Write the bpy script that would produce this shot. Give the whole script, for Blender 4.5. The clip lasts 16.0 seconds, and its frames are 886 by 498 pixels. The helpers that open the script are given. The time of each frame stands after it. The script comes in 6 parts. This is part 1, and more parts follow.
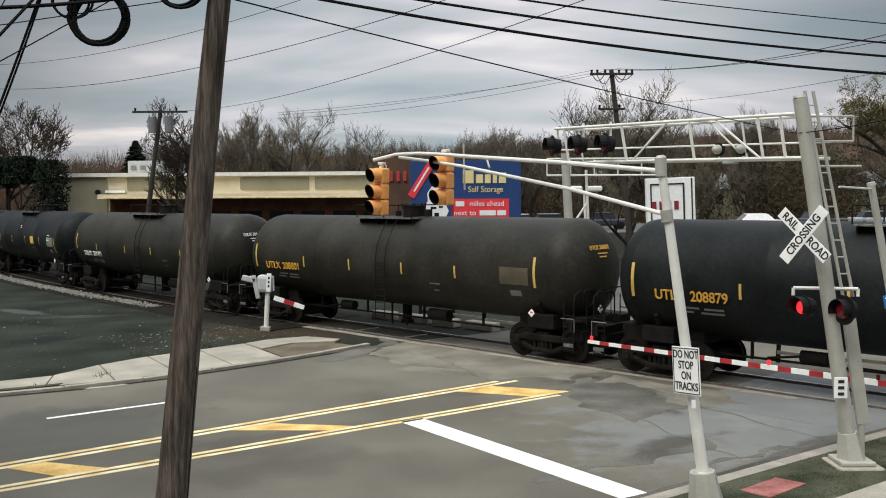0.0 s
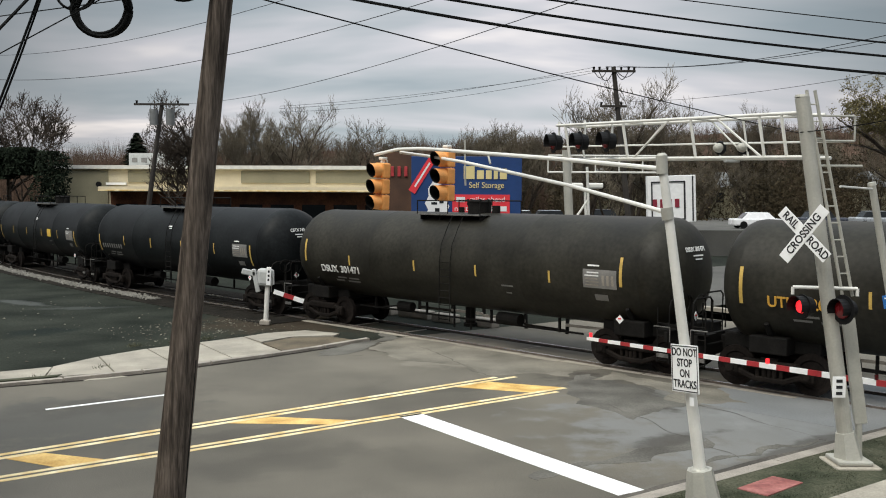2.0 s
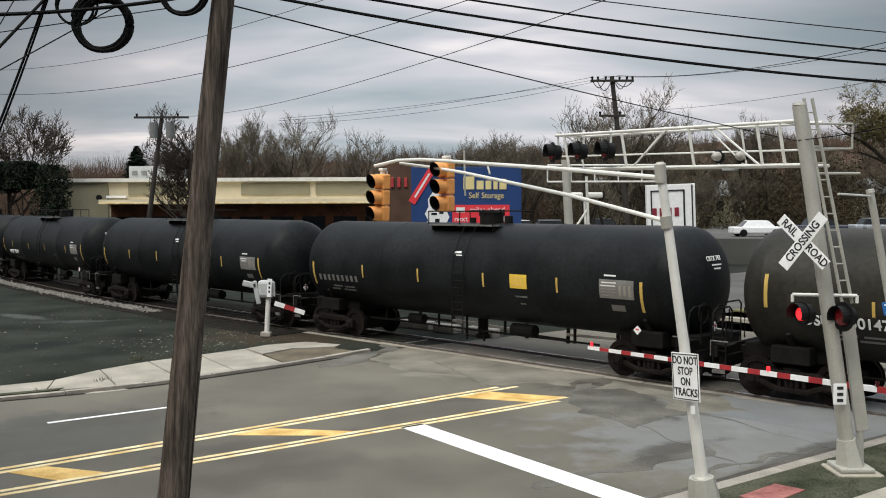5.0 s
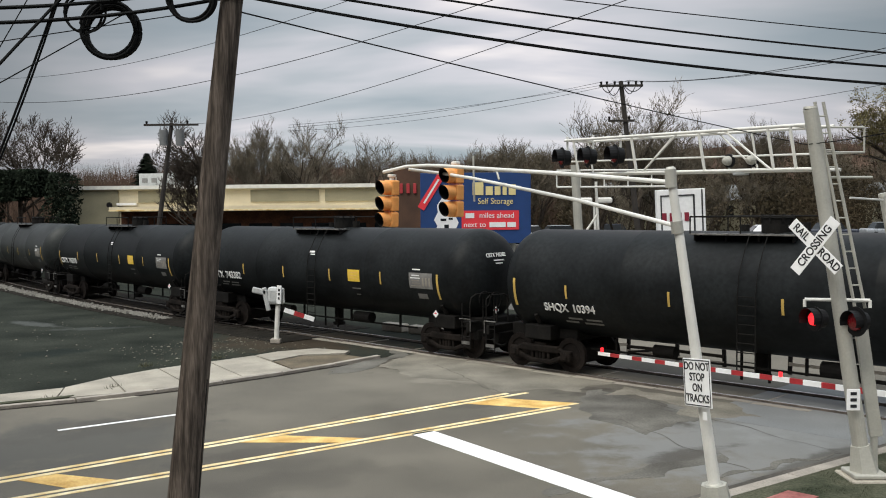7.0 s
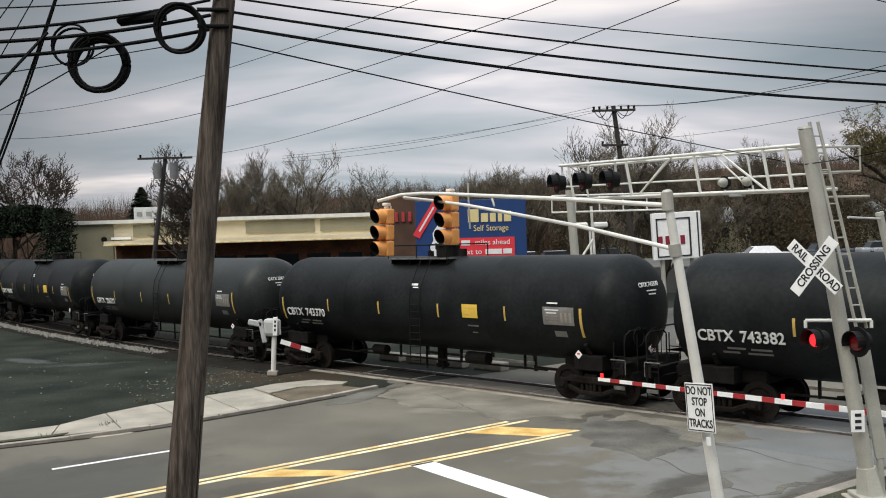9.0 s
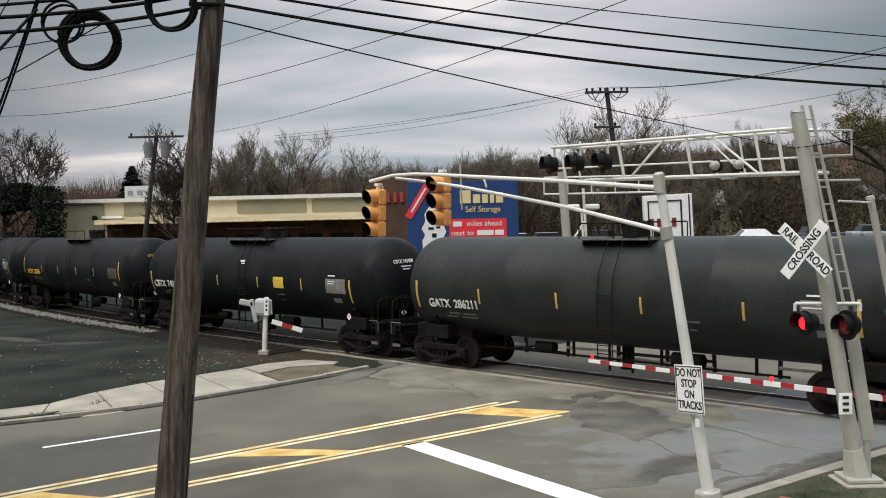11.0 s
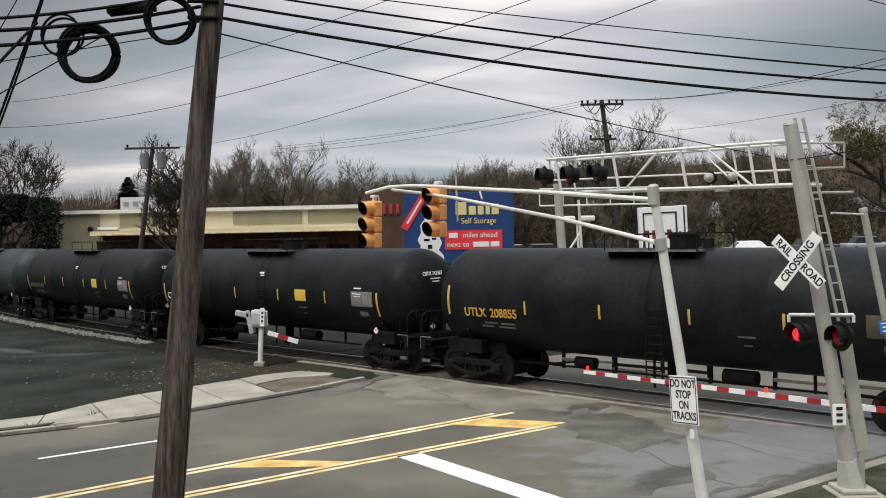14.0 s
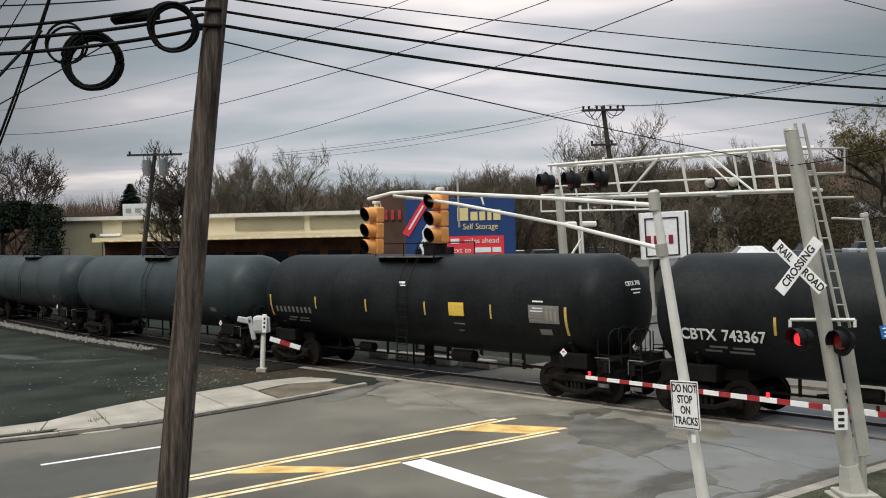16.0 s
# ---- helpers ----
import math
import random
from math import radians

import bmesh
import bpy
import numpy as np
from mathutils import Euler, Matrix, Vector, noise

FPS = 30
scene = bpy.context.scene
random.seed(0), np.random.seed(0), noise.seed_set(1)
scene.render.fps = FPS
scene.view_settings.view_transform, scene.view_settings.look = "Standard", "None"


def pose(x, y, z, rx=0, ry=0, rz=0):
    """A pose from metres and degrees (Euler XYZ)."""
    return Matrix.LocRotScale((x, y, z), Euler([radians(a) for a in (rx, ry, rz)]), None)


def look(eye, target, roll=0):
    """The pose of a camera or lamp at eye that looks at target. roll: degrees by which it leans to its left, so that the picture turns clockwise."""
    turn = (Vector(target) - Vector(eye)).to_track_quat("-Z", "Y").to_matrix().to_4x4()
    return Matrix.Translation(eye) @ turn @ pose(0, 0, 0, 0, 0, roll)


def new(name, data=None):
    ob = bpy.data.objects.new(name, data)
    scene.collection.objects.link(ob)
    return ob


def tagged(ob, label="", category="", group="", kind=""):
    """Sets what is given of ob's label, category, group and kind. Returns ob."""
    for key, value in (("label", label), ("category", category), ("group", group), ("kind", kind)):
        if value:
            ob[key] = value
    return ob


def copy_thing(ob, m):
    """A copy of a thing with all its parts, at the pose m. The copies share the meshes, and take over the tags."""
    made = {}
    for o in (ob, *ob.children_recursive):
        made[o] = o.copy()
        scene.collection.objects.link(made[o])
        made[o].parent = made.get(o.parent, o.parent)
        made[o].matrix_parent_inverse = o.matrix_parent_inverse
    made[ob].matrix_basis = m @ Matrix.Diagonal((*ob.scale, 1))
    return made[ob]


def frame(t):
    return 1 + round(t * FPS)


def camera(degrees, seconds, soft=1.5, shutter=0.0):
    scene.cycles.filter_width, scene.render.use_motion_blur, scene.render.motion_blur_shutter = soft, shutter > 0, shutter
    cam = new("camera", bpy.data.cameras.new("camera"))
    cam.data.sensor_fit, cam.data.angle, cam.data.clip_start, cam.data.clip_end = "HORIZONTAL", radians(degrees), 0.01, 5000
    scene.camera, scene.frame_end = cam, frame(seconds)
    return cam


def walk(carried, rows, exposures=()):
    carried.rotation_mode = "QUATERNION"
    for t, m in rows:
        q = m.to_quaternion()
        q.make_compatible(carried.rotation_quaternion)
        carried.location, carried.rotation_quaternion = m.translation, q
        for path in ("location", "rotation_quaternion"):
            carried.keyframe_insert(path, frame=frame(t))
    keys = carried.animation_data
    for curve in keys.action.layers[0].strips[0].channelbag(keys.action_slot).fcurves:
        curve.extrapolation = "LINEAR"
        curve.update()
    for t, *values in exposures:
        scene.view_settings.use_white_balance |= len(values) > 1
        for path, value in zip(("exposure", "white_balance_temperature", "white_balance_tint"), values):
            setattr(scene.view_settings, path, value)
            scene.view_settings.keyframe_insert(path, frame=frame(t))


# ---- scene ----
cam = camera(50.8, 16.0, soft=1.05)
EYE = (0.0, 0.0, 4.45)
# seconds, yaw, pitch, roll, metres ahead
TURNS = [
    (0, -0.199, -3.035, 0.313, 0.026), (0.5, -0.292, -3.033, 0.209, 0.038), (1, -0.467, -3.232, -0.052, 0.041),
    (1.5, -0.319, -3.353, -0.204, 0.039), (2, -0.154, -3.311, -0.290, 0.016), (2.5, -0.046, -3.074, -0.248, -0.018),
    (3, 0.165, -3.094, -0.128, 0.004), (3.5, 0.000, -2.810, -0.000, 0.000), (4, -0.175, -2.736, 0.155, -0.001),
    (6.5, 0.052, -2.412, 0.355, -0.084), (7, 0.405, -2.302, 0.426, 0.017), (7.5, 0.192, -2.054, 0.422, 0.304),
    (8, 0.005, -1.153, 1.343, 0.363), (8.5, 0.208, -0.095, 1.598, 0.158), (9, 0.137, -0.605, 1.585, 0.153),
    (11.5, -0.447, -1.796, 1.121, 0.148), (12, -0.545, -1.676, 1.074, 0.124), (12.5, -0.713, -1.034, 1.069, 0.080),
    (13, -0.674, -1.058, 1.097, 0.050), (13.5, -0.735, -1.133, 1.169, 0.095), (14, -0.619, -1.085, 1.153, 0.079),
    (14.5, -0.605, -1.307, 1.114, 0.101), (15, -0.666, -1.245, 1.120, 0.086), (15.5, -0.622, -0.874, 1.148, 0.064),
    (16, -0.510, -0.725, 1.270, 0.034),
]
walk(cam, [(t, pose(EYE[0], EYE[1] + a, EYE[2], 90 + p, r, y)) for t, y, p, r, a in TURNS], exposures=[(0.0, 0.25, 6600, 4.5), (8.5, 0.25, 6560, 6.0), (11.5, 0.18, 6600, 6.0), (16.0, 0.20, 6600, 6.0)])

# ---- world and light ----
world = bpy.data.worlds.new("overcast")
scene.world = world
world.use_nodes = True
wn, wl = world.node_tree.nodes, world.node_tree.links
wn.clear()


def wnode(kind, **kw):
    n = wn.new(kind)
    for k, v in kw.items():
        n.inputs[k.replace("_", " ")].default_value = v
    return n


out = wn.new("ShaderNodeOutputWorld")
bg = wn.new("ShaderNodeBackground")
sky = wn.new("ShaderNodeTexSky")
sky.sky_type = "NISHITA"
sky.sun_disc = False
sky.sun_elevation, sky.sun_rotation = radians(62), radians(292)
coord = wn.new("ShaderNodeTexCoord")
sep = wn.new("ShaderNodeSeparateXYZ")
wl.new(coord.outputs["Generated"], sep.inputs[0])
# clouds lie on a flat layer: x/(z+c), y/(z+c)
add = wn.new("ShaderNodeMath"); add.operation = "ADD"; add.inputs[1].default_value = 0.10
wl.new(sep.outputs[2], add.inputs[0])
mx = wn.new("ShaderNodeMath"); mx.operation = "MAXIMUM"; mx.inputs[1].default_value = 0.03
wl.new(add.outputs[0], mx.inputs[0])
dx = wn.new("ShaderNodeMath"); dx.operation = "DIVIDE"
dy = wn.new("ShaderNodeMath"); dy.operation = "DIVIDE"
wl.new(sep.outputs[0], dx.inputs[0]); wl.new(mx.outputs[0], dx.inputs[1])
wl.new(sep.outputs[1], dy.inputs[0]); wl.new(mx.outputs[0], dy.inputs[1])
comb = wn.new("ShaderNodeCombineXYZ")
wl.new(dx.outputs[0], comb.inputs[0]); wl.new(dy.outputs[0], comb.inputs[1])
noise1 = wnode("ShaderNodeTexNoise", Scale=0.62, Detail=4.5, Roughness=0.48, Distortion=0.4)
mapp = wn.new("ShaderNodeMapping")
mapp.inputs["Rotation"].default_value = (0, 0, radians(-12))
mapp.inputs["Scale"].default_value = (0.75, 1.25, 1)
mapp.inputs["Location"].default_value = (1.3, 2.0, 0)
wl.new(comb.outputs[0], mapp.inputs[0]); wl.new(mapp.outputs[0], noise1.inputs["Vector"])
ramp = wn.new("ShaderNodeValToRGB")
els = ramp.color_ramp.elements
els[0].position, els[0].color = 0.34, (0.345, 0.395, 0.450, 1)
els[1].position, els[1].color = 0.68, (1.08, 0.98, 0.98, 1)
e = els.new(0.47); e.color = (0.490, 0.512, 0.565, 1)
e = els.new(0.56); e.color = (0.640, 0.622, 0.685, 1)
wl.new(noise1.outputs[0], ramp.inputs[0])
skymul = wn.new("ShaderNodeMix"); skymul.data_type = "RGBA"; skymul.blend_type = "MIX"
skymul.inputs[0].default_value = 0.93
skyb = wn.new("ShaderNodeVectorMath"); skyb.operation = "SCALE"; skyb.inputs["Scale"].default_value = 0.09
wl.new(sky.outputs[0], skyb.inputs[0])
wl.new(skyb.outputs[0], skymul.inputs[6]); wl.new(ramp.outputs[0], skymul.inputs[7])
# overcast: the zenith is brighter than the horizon
zen = wn.new("ShaderNodeMapRange")
zen.interpolation_type = "SMOOTHSTEP"
zen.inputs[1].default_value, zen.inputs[2].default_value = 0.25, 0.85
zen.inputs[3].default_value, zen.inputs[4].default_value = 1.0, 5.0
wl.new(sep.outputs[2], zen.inputs[0])
bank = wn.new("ShaderNodeVectorMath"); bank.operation = "DOT_PRODUCT"
bank.inputs[1].default_value = Vector((0.04, 0.97, 0.00)).normalized()
wl.new(coord.outputs["Generated"], bank.inputs[0])
bankr = wn.new("ShaderNodeMapRange")
bankr.interpolation_type = "SMOOTHSTEP"
bankr.inputs[1].default_value, bankr.inputs[2].default_value = 0.85, 1.0
bankr.inputs[3].default_value, bankr.inputs[4].default_value = 0.60, 1.17
wl.new(bank.outputs["Value"], bankr.inputs[0])
lum = wn.new("ShaderNodeMath"); lum.operation = "MULTIPLY"
wl.new(zen.outputs[0], lum.inputs[0]); wl.new(bankr.outputs[0], lum.inputs[1])
lum2 = wn.new("ShaderNodeMath"); lum2.operation = "MULTIPLY"; lum2.inputs[1].default_value = 0.81
wl.new(lum.outputs[0], lum2.inputs[0])
wl.new(skymul.outputs[2], bg.inputs[0])
wl.new(lum2.outputs[0], bg.inputs[1])
wl.new(bg.outputs[0], out.inputs[0])

sun = new("sun", bpy.data.lights.new("sun", "SUN"))
sun.data.energy, sun.data.angle, sun.data.color = 2.3, radians(40), (1.0, 0.95, 0.88)
sun.matrix_world = look((-24, -27, 56), (0, 0, 0))

# ---- materials ----


def material(name, color, rough=0.8, metal=0.0, vary=0.25, scale=4.0, fine=60.0, bump=0.15, tint=None, spec=0.5, bumpdist=0.01, rand=0.0, stretch=(1, 1, 1), generated=False):
    m = bpy.data.materials.new(name)
    m.use_nodes = True
    n, l = m.node_tree.nodes, m.node_tree.links
    b = n["Principled BSDF"]
    b.inputs["Roughness"].default_value = rough
    b.inputs["Metallic"].default_value = metal
    b.inputs["Specular IOR Level"].default_value = spec
    tc = n.new("ShaderNodeTexCoord")
    mp = n.new("ShaderNodeMapping"); mp.inputs["Scale"].default_value = stretch
    l.new(tc.outputs["Object"], mp.inputs[0])
    n1 = n.new("ShaderNodeTexNoise"); n1.inputs["Scale"].default_value = scale; n1.inputs["Detail"].default_value = 5
    n2 = n.new("ShaderNodeTexNoise"); n2.inputs["Scale"].default_value = fine; n2.inputs["Detail"].default_value = 3
    l.new(mp.outputs[0], n1.inputs["Vector"]); l.new(mp.outputs[0], n2.inputs["Vector"])
    r = n.new("ShaderNodeValToRGB")
    dark = [c * (1 - vary) for c in color]
    lite = tint if tint else [min(1, c * (1 + vary)) for c in color]
    r.color_ramp.elements[0].position, r.color_ramp.elements[0].color = 0.32, (*dark, 1)
    r.color_ramp.elements[1].position, r.color_ramp.elements[1].color = 0.70, (*lite, 1)
    l.new(n1.outputs[0], r.inputs[0])
    mixn = n.new("ShaderNodeMix"); mixn.data_type = "RGBA"; mixn.blend_type = "OVERLAY"
    mixn.inputs[0].default_value = min(1.0, vary * 1.6)
    l.new(r.outputs[0], mixn.inputs[6]); l.new(n2.outputs[0], mixn.inputs[7])
    last = mixn.outputs[2]
    if rand:
        oi = n.new("ShaderNodeObjectInfo")
        hsv = n.new("ShaderNodeHueSaturation")
        mr = n.new("ShaderNodeMapRange"); mr.inputs[3].default_value = 1 - rand; mr.inputs[4].default_value = 1 + rand
        l.new(oi.outputs["Random"], mr.inputs[0]); l.new(mr.outputs[0], hsv.inputs["Value"])
        l.new(last, hsv.inputs["Color"]); last = hsv.outputs[0]
    l.new(last, b.inputs["Base Color"])
    if bump:
        bp = n.new("ShaderNodeBump"); bp.inputs["Strength"].default_value = bump; bp.inputs["Distance"].default_value = bumpdist
        l.new(n2.outputs[0], bp.inputs["Height"]); l.new(bp.outputs[0], b.inputs["Normal"])
    rr = n.new("ShaderNodeMapRange"); rr.inputs[3].default_value = max(0.02, rough - 0.12); rr.inputs[4].default_value = min(1, rough + 0.12)
    l.new(n1.outputs[0], rr.inputs[0]); l.new(rr.outputs[0], b.inputs["Roughness"])
    return m


def glow(name, color, strength):
    m = bpy.data.materials.new(name)
    m.use_nodes = True
    b = m.node_tree.nodes["Principled BSDF"]
    b.inputs["Base Color"].default_value = (*color, 1)
    b.inputs["Emission Color"].default_value = (*color, 1)
    b.inputs["Emission Strength"].default_value = strength
    return m


ASPHALT = material("asphalt", (0.132, 0.120, 0.097), 0.85, vary=0.30, scale=0.28, fine=42, bump=0.5, spec=0.3)


def stains_and_shading(m, spots):
    """worn and dirty areas of the surface, and painted-in haze or shade: centre, half-length, half-width, turn in
    degrees, colour, strength
    """
    n, l = m.node_tree.nodes, m.node_tree.links
    base = n["Principled BSDF"].inputs["Base Color"]
    last = base.links[0].from_socket
    tc = n.new("ShaderNodeTexCoord")
    nz = n.new("ShaderNodeTexNoise")
    nz.inputs["Scale"].default_value, nz.inputs["Detail"].default_value, nz.inputs["Roughness"].default_value = 1.1, 7, 0.62
    l.new(tc.outputs["Object"], nz.inputs["Vector"])
    for x, y, a, c, turn, color, strength in spots:
        mp = n.new("ShaderNodeMapping"); mp.vector_type = "TEXTURE"
        mp.inputs["Location"].default_value = (x, y, 0)
        mp.inputs["Rotation"].default_value = (0, 0, radians(turn))
        mp.inputs["Scale"].default_value = (a, c, 1)
        l.new(tc.outputs["Object"], mp.inputs[0])
        ln = n.new("ShaderNodeVectorMath"); ln.operation = "LENGTH"
        l.new(mp.outputs[0], ln.inputs[0])
        ad = n.new("ShaderNodeMath"); ad.operation = "MULTIPLY_ADD"; ad.inputs[1].default_value = 2.6
        l.new(nz.outputs[0], ad.inputs[0]); l.new(ln.outputs["Value"], ad.inputs[2])
        mr = n.new("ShaderNodeMapRange"); mr.interpolation_type = "SMOOTHSTEP"
        mr.inputs[1].default_value, mr.inputs[2].default_value = 1.75, 2.45
        mr.inputs[3].default_value, mr.inputs[4].default_value = strength, 0.0
        l.new(ad.outputs[0], mr.inputs[0])
        mx2 = n.new("ShaderNodeMix"); mx2.data_type = "RGBA"
        l.new(mr.outputs[0], mx2.inputs[0]); l.new(last, mx2.inputs[6]); mx2.inputs[7].default_value = (*color, 1)
        last = mx2.outputs[2]
    l.new(last, base)


DK, BR, PL, BL = (0.062, 0.056, 0.047), (0.050, 0.040, 0.029), (0.225, 0.206, 0.168), (0.235, 0.240, 0.236)
stains_and_shading(ASPHALT, [
    # pale bluish sheen over the right of the road, painted into the colour
    (5.88, 17.83, 3.92, 3.60, 20, (0.188, 0.190, 0.184), 0.85),
    # darkening towards the left edge of the view, painted in
    (-7.46, 17.83, 2.82, 2.60, 28, (0.088, 0.085, 0.075), 0.85),
    # newer blue-grey asphalt, with some of that sheen painted in
    (7.12, 19.16, 1.64, 2.00, 9, BL, 0.55),
    (-0.12, 24.95, 1.31, 1.20, 9, PL, 0.70),
    (3.52, 21.61, 0.95, 0.90, -31, PL, 0.75),
    (5.98, 20.82, 0.92, 0.80, -19, PL, 0.50),
    (3.81, 21.29, 2.55, 0.90, -69, DK, 0.95),
])
stains_and_shading(ASPHALT, [
    (4.30, 16.73, 1.19, 0.45, 34, DK, 0.85),
    (-2.73, 28.26, 2.78, 1.10, -52, BR, 0.95),
    (0.31, 25.99, 3.64, 0.45, -40, BR, 0.55),
    (0.57, 21.45, 1.19, 0.50, 33, DK, 0.45),
    (-3.37, 17.34, 1.75, 0.50, 29, DK, 0.45),
    (-6.71, 19.65, 2.49, 0.90, 36, DK, 0.40),
    (-2.54, 15.36, 2.04, 0.70, 34, DK, 0.30),
    (6.32, 16.23, 3.03, 0.28, 40, DK, 0.70),
])
LOT = material("lot_asphalt", (0.020, 0.0245, 0.0185), 0.95, vary=0.35, scale=0.45, fine=14, bump=0.5, spec=0.08, bumpdist=0.03, tint=(0.034, 0.038, 0.030))
stains_and_shading(LOT, [
    (-5.31, 32.14, 3.70, 3.00, -6, (0.046, 0.036, 0.025), 0.95),
    (-8.23, 38.08, 2.40, 1.80, 39, (0.046, 0.036, 0.025), 0.90),
    (-17.02, 37.75, 1.95, 0.50, -37, (0.075, 0.080, 0.075), 0.80),
    (-14.04, 36.13, 1.76, 0.50, 15, (0.06, 0.065, 0.06), 0.70),
    (-12.87, 29.84, 1.26, 1.00, 29, (0.012, 0.017, 0.015), 0.70),
    (-8.02, 28.26, 2.53, 0.80, 60, (0.030, 0.034, 0.024), 0.70),
])
ISLAND = material("trodden_dirt", (0.115, 0.092, 0.060), 0.95, vary=0.35, scale=1.5, fine=25, bump=0.5, bumpdist=0.02)
GRASS = material("grass_ground", (0.052, 0.066, 0.038), 0.95, vary=0.5, scale=1.3, fine=22, bump=0.9, bumpdist=0.04, tint=(0.105, 0.105, 0.072), spec=0.1)
CONCRETE = material("concrete", (0.32, 0.292, 0.240), 0.88, vary=0.25, scale=0.9, fine=30, bump=0.3)
KERBM = material("kerb_concrete", (0.30, 0.27, 0.23), 0.88, vary=0.3, scale=1.5, fine=40, bump=0.3)
PATCH = material("asphalt_patch", (0.185, 0.170, 0.138), 0.88, vary=0.34, scale=0.8, fine=24, bump=0.5, spec=0.3)
DARKPATCH = material("asphalt_seal", (0.112, 0.104, 0.088), 0.85, vary=0.38, scale=0.9, fine=24, bump=0.4, spec=0.3, tint=(0.160, 0.152, 0.132))
DARKSEAM = material("dark_road_seam", (0.058, 0.050, 0.039), 0.9, vary=0.5, scale=0.9, fine=20, bump=0.4, tint=(0.105, 0.094, 0.077))
NEWASPH = material("blue_grey_asphalt", (0.182, 0.187, 0.186), 0.8, vary=0.2, scale=0.4, fine=30, bump=0.3)
YELLOW = material("yellow_road_paint", (0.86, 0.58, 0.20), 0.7, vary=0.25, scale=2.5, fine=30, bump=0.2, tint=(0.95, 0.84, 0.55))
HATCHY = material("worn_orange_yellow_paint", (0.78, 0.45, 0.11), 0.75, vary=0.3, scale=2.0, fine=22, bump=0.25, tint=(0.86, 0.60, 0.22))
WHITEP = material("white_road_paint", (0.84, 0.84, 0.82), 0.7, vary=0.12, scale=2.5, fine=30, bump=0.2)
DARKWOOD = material("dark_pole_wood", (0.030, 0.025, 0.021), 0.9, vary=0.3, scale=3, bump=0.2)
PARKING = material("parking_asphalt", (0.10, 0.098, 0.090), 0.9, vary=0.25, scale=0.3, fine=20, bump=0.1, spec=0.2)
WOOD = material("weathered_pole_wood", (0.098, 0.080, 0.066), 0.95, vary=0.6, scale=3, fine=14, bump=0.8, bumpdist=0.02, stretch=(7, 7, 0.5), spec=0.12)
GALV = material("galvanised_steel", (0.44, 0.43, 0.38), 0.55, 0.3, vary=0.08, scale=2.5, fine=30, bump=0.05)
PALEMETAL = material("pale_painted_steel", (0.72, 0.71, 0.66), 0.5, 0.05, vary=0.08, scale=3, fine=30, bump=0.05)
BLACKPLASTIC = material("black_housing", (0.007, 0.007, 0.0075), 0.6, vary=0.2, scale=6, bump=0.05, spec=0.2)
RUBBER = material("cable_sheath", (0.0075, 0.008, 0.008), 0.8, vary=0.2, scale=5, bump=0.05, spec=0.12)
SIGNALY = material("signal_yellow", (0.80, 0.35, 0.10), 0.5, vary=0.15, scale=4, bump=0.03)
LENSR = material("dark_red_lens", (0.055, 0.004, 0.005), 0.15, vary=0.2, bump=0)
LENSX = material("dark_lens", (0.012, 0.012, 0.012), 0.2, vary=0.2, bump=0)
REDLIT = glow("lit_red_lens", (1.0, 0.02, 0.03), 1.2)
REDDIM = material("unlit_red_lens", (0.13, 0.006, 0.009), 0.25, vary=0.2, bump=0)
SIGNW = material("sign_white_sheeting", (0.86, 0.86, 0.85), 0.45, vary=0.06, scale=5, bump=0)
SIGNK = material("sign_black_print", (0.012, 0.012, 0.014), 0.6, vary=0.1, bump=0)
REDREF = material("red_reflective", (0.36, 0.025, 0.03), 0.45, vary=0.2, bump=0)
RAIL = material("rail_steel", (0.18, 0.15, 0.13), 0.45, 0.6, vary=0.3, scale=3, fine=20, bump=0.1)
RAILTOP = material("polished_rail_head", (0.60, 0.60, 0.60), 0.22, 0.9, vary=0.1, bump=0)
# ballast, earth and sleepers are darkened to carry the shade under the train
BALLAST = material("ballast_stone", (0.030, 0.026, 0.021), 0.95, vary=0.5, scale=5, fine=22, bump=1.0, bumpdist=0.05, spec=0.08)
SHADEDEARTH = material("shaded_black_earth", (0.018, 0.016, 0.013), 0.95, vary=0.5, scale=2, fine=18, bump=0.6, bumpdist=0.03, spec=0.08)
SLEEPER = material("sleeper_timber", (0.022, 0.019, 0.016), 0.95, vary=0.4, scale=3, fine=20, bump=0.5, spec=0.1)
TANKB = material("black_tank_paint", (0.0118, 0.0134, 0.0140), 0.46, vary=0.38, scale=0.8, fine=9, bump=0.05, spec=0.095)
TANKBR = material("brownish_black_tank_paint", (0.0250, 0.0236, 0.0185), 0.48, vary=0.35, scale=0.8, fine=9, bump=0.05, spec=0.15)
TANKG = material("dark_grey_tank_paint", (0.024, 0.027, 0.026), 0.45, vary=0.25, scale=0.8, fine=9, bump=0.05, spec=0.2)
TANKL = material("blue_grey_tank_paint", (0.028, 0.037, 0.039), 0.45, vary=0.25, scale=0.8, fine=9, bump=0.05, spec=0.2)
FRAMEB = material("black_underframe", (0.0085, 0.0078, 0.007), 0.8, vary=0.4, scale=4, fine=20, bump=0.2, spec=0.15)
WORNSTEEL = material("worn_bare_steel", (0.16, 0.155, 0.145), 0.55, 0.4, vary=0.4, scale=5, fine=20, bump=0.1)
TRUCKM = material("rusty_truck_frame", (0.0105, 0.0082, 0.0068), 0.85, vary=0.5, scale=4, fine=18, bump=0.3, spec=0.12)
DULLPANEL = material("faded_brown_panel", (0.075, 0.062, 0.038), 0.7, vary=0.3, scale=2, bump=0)
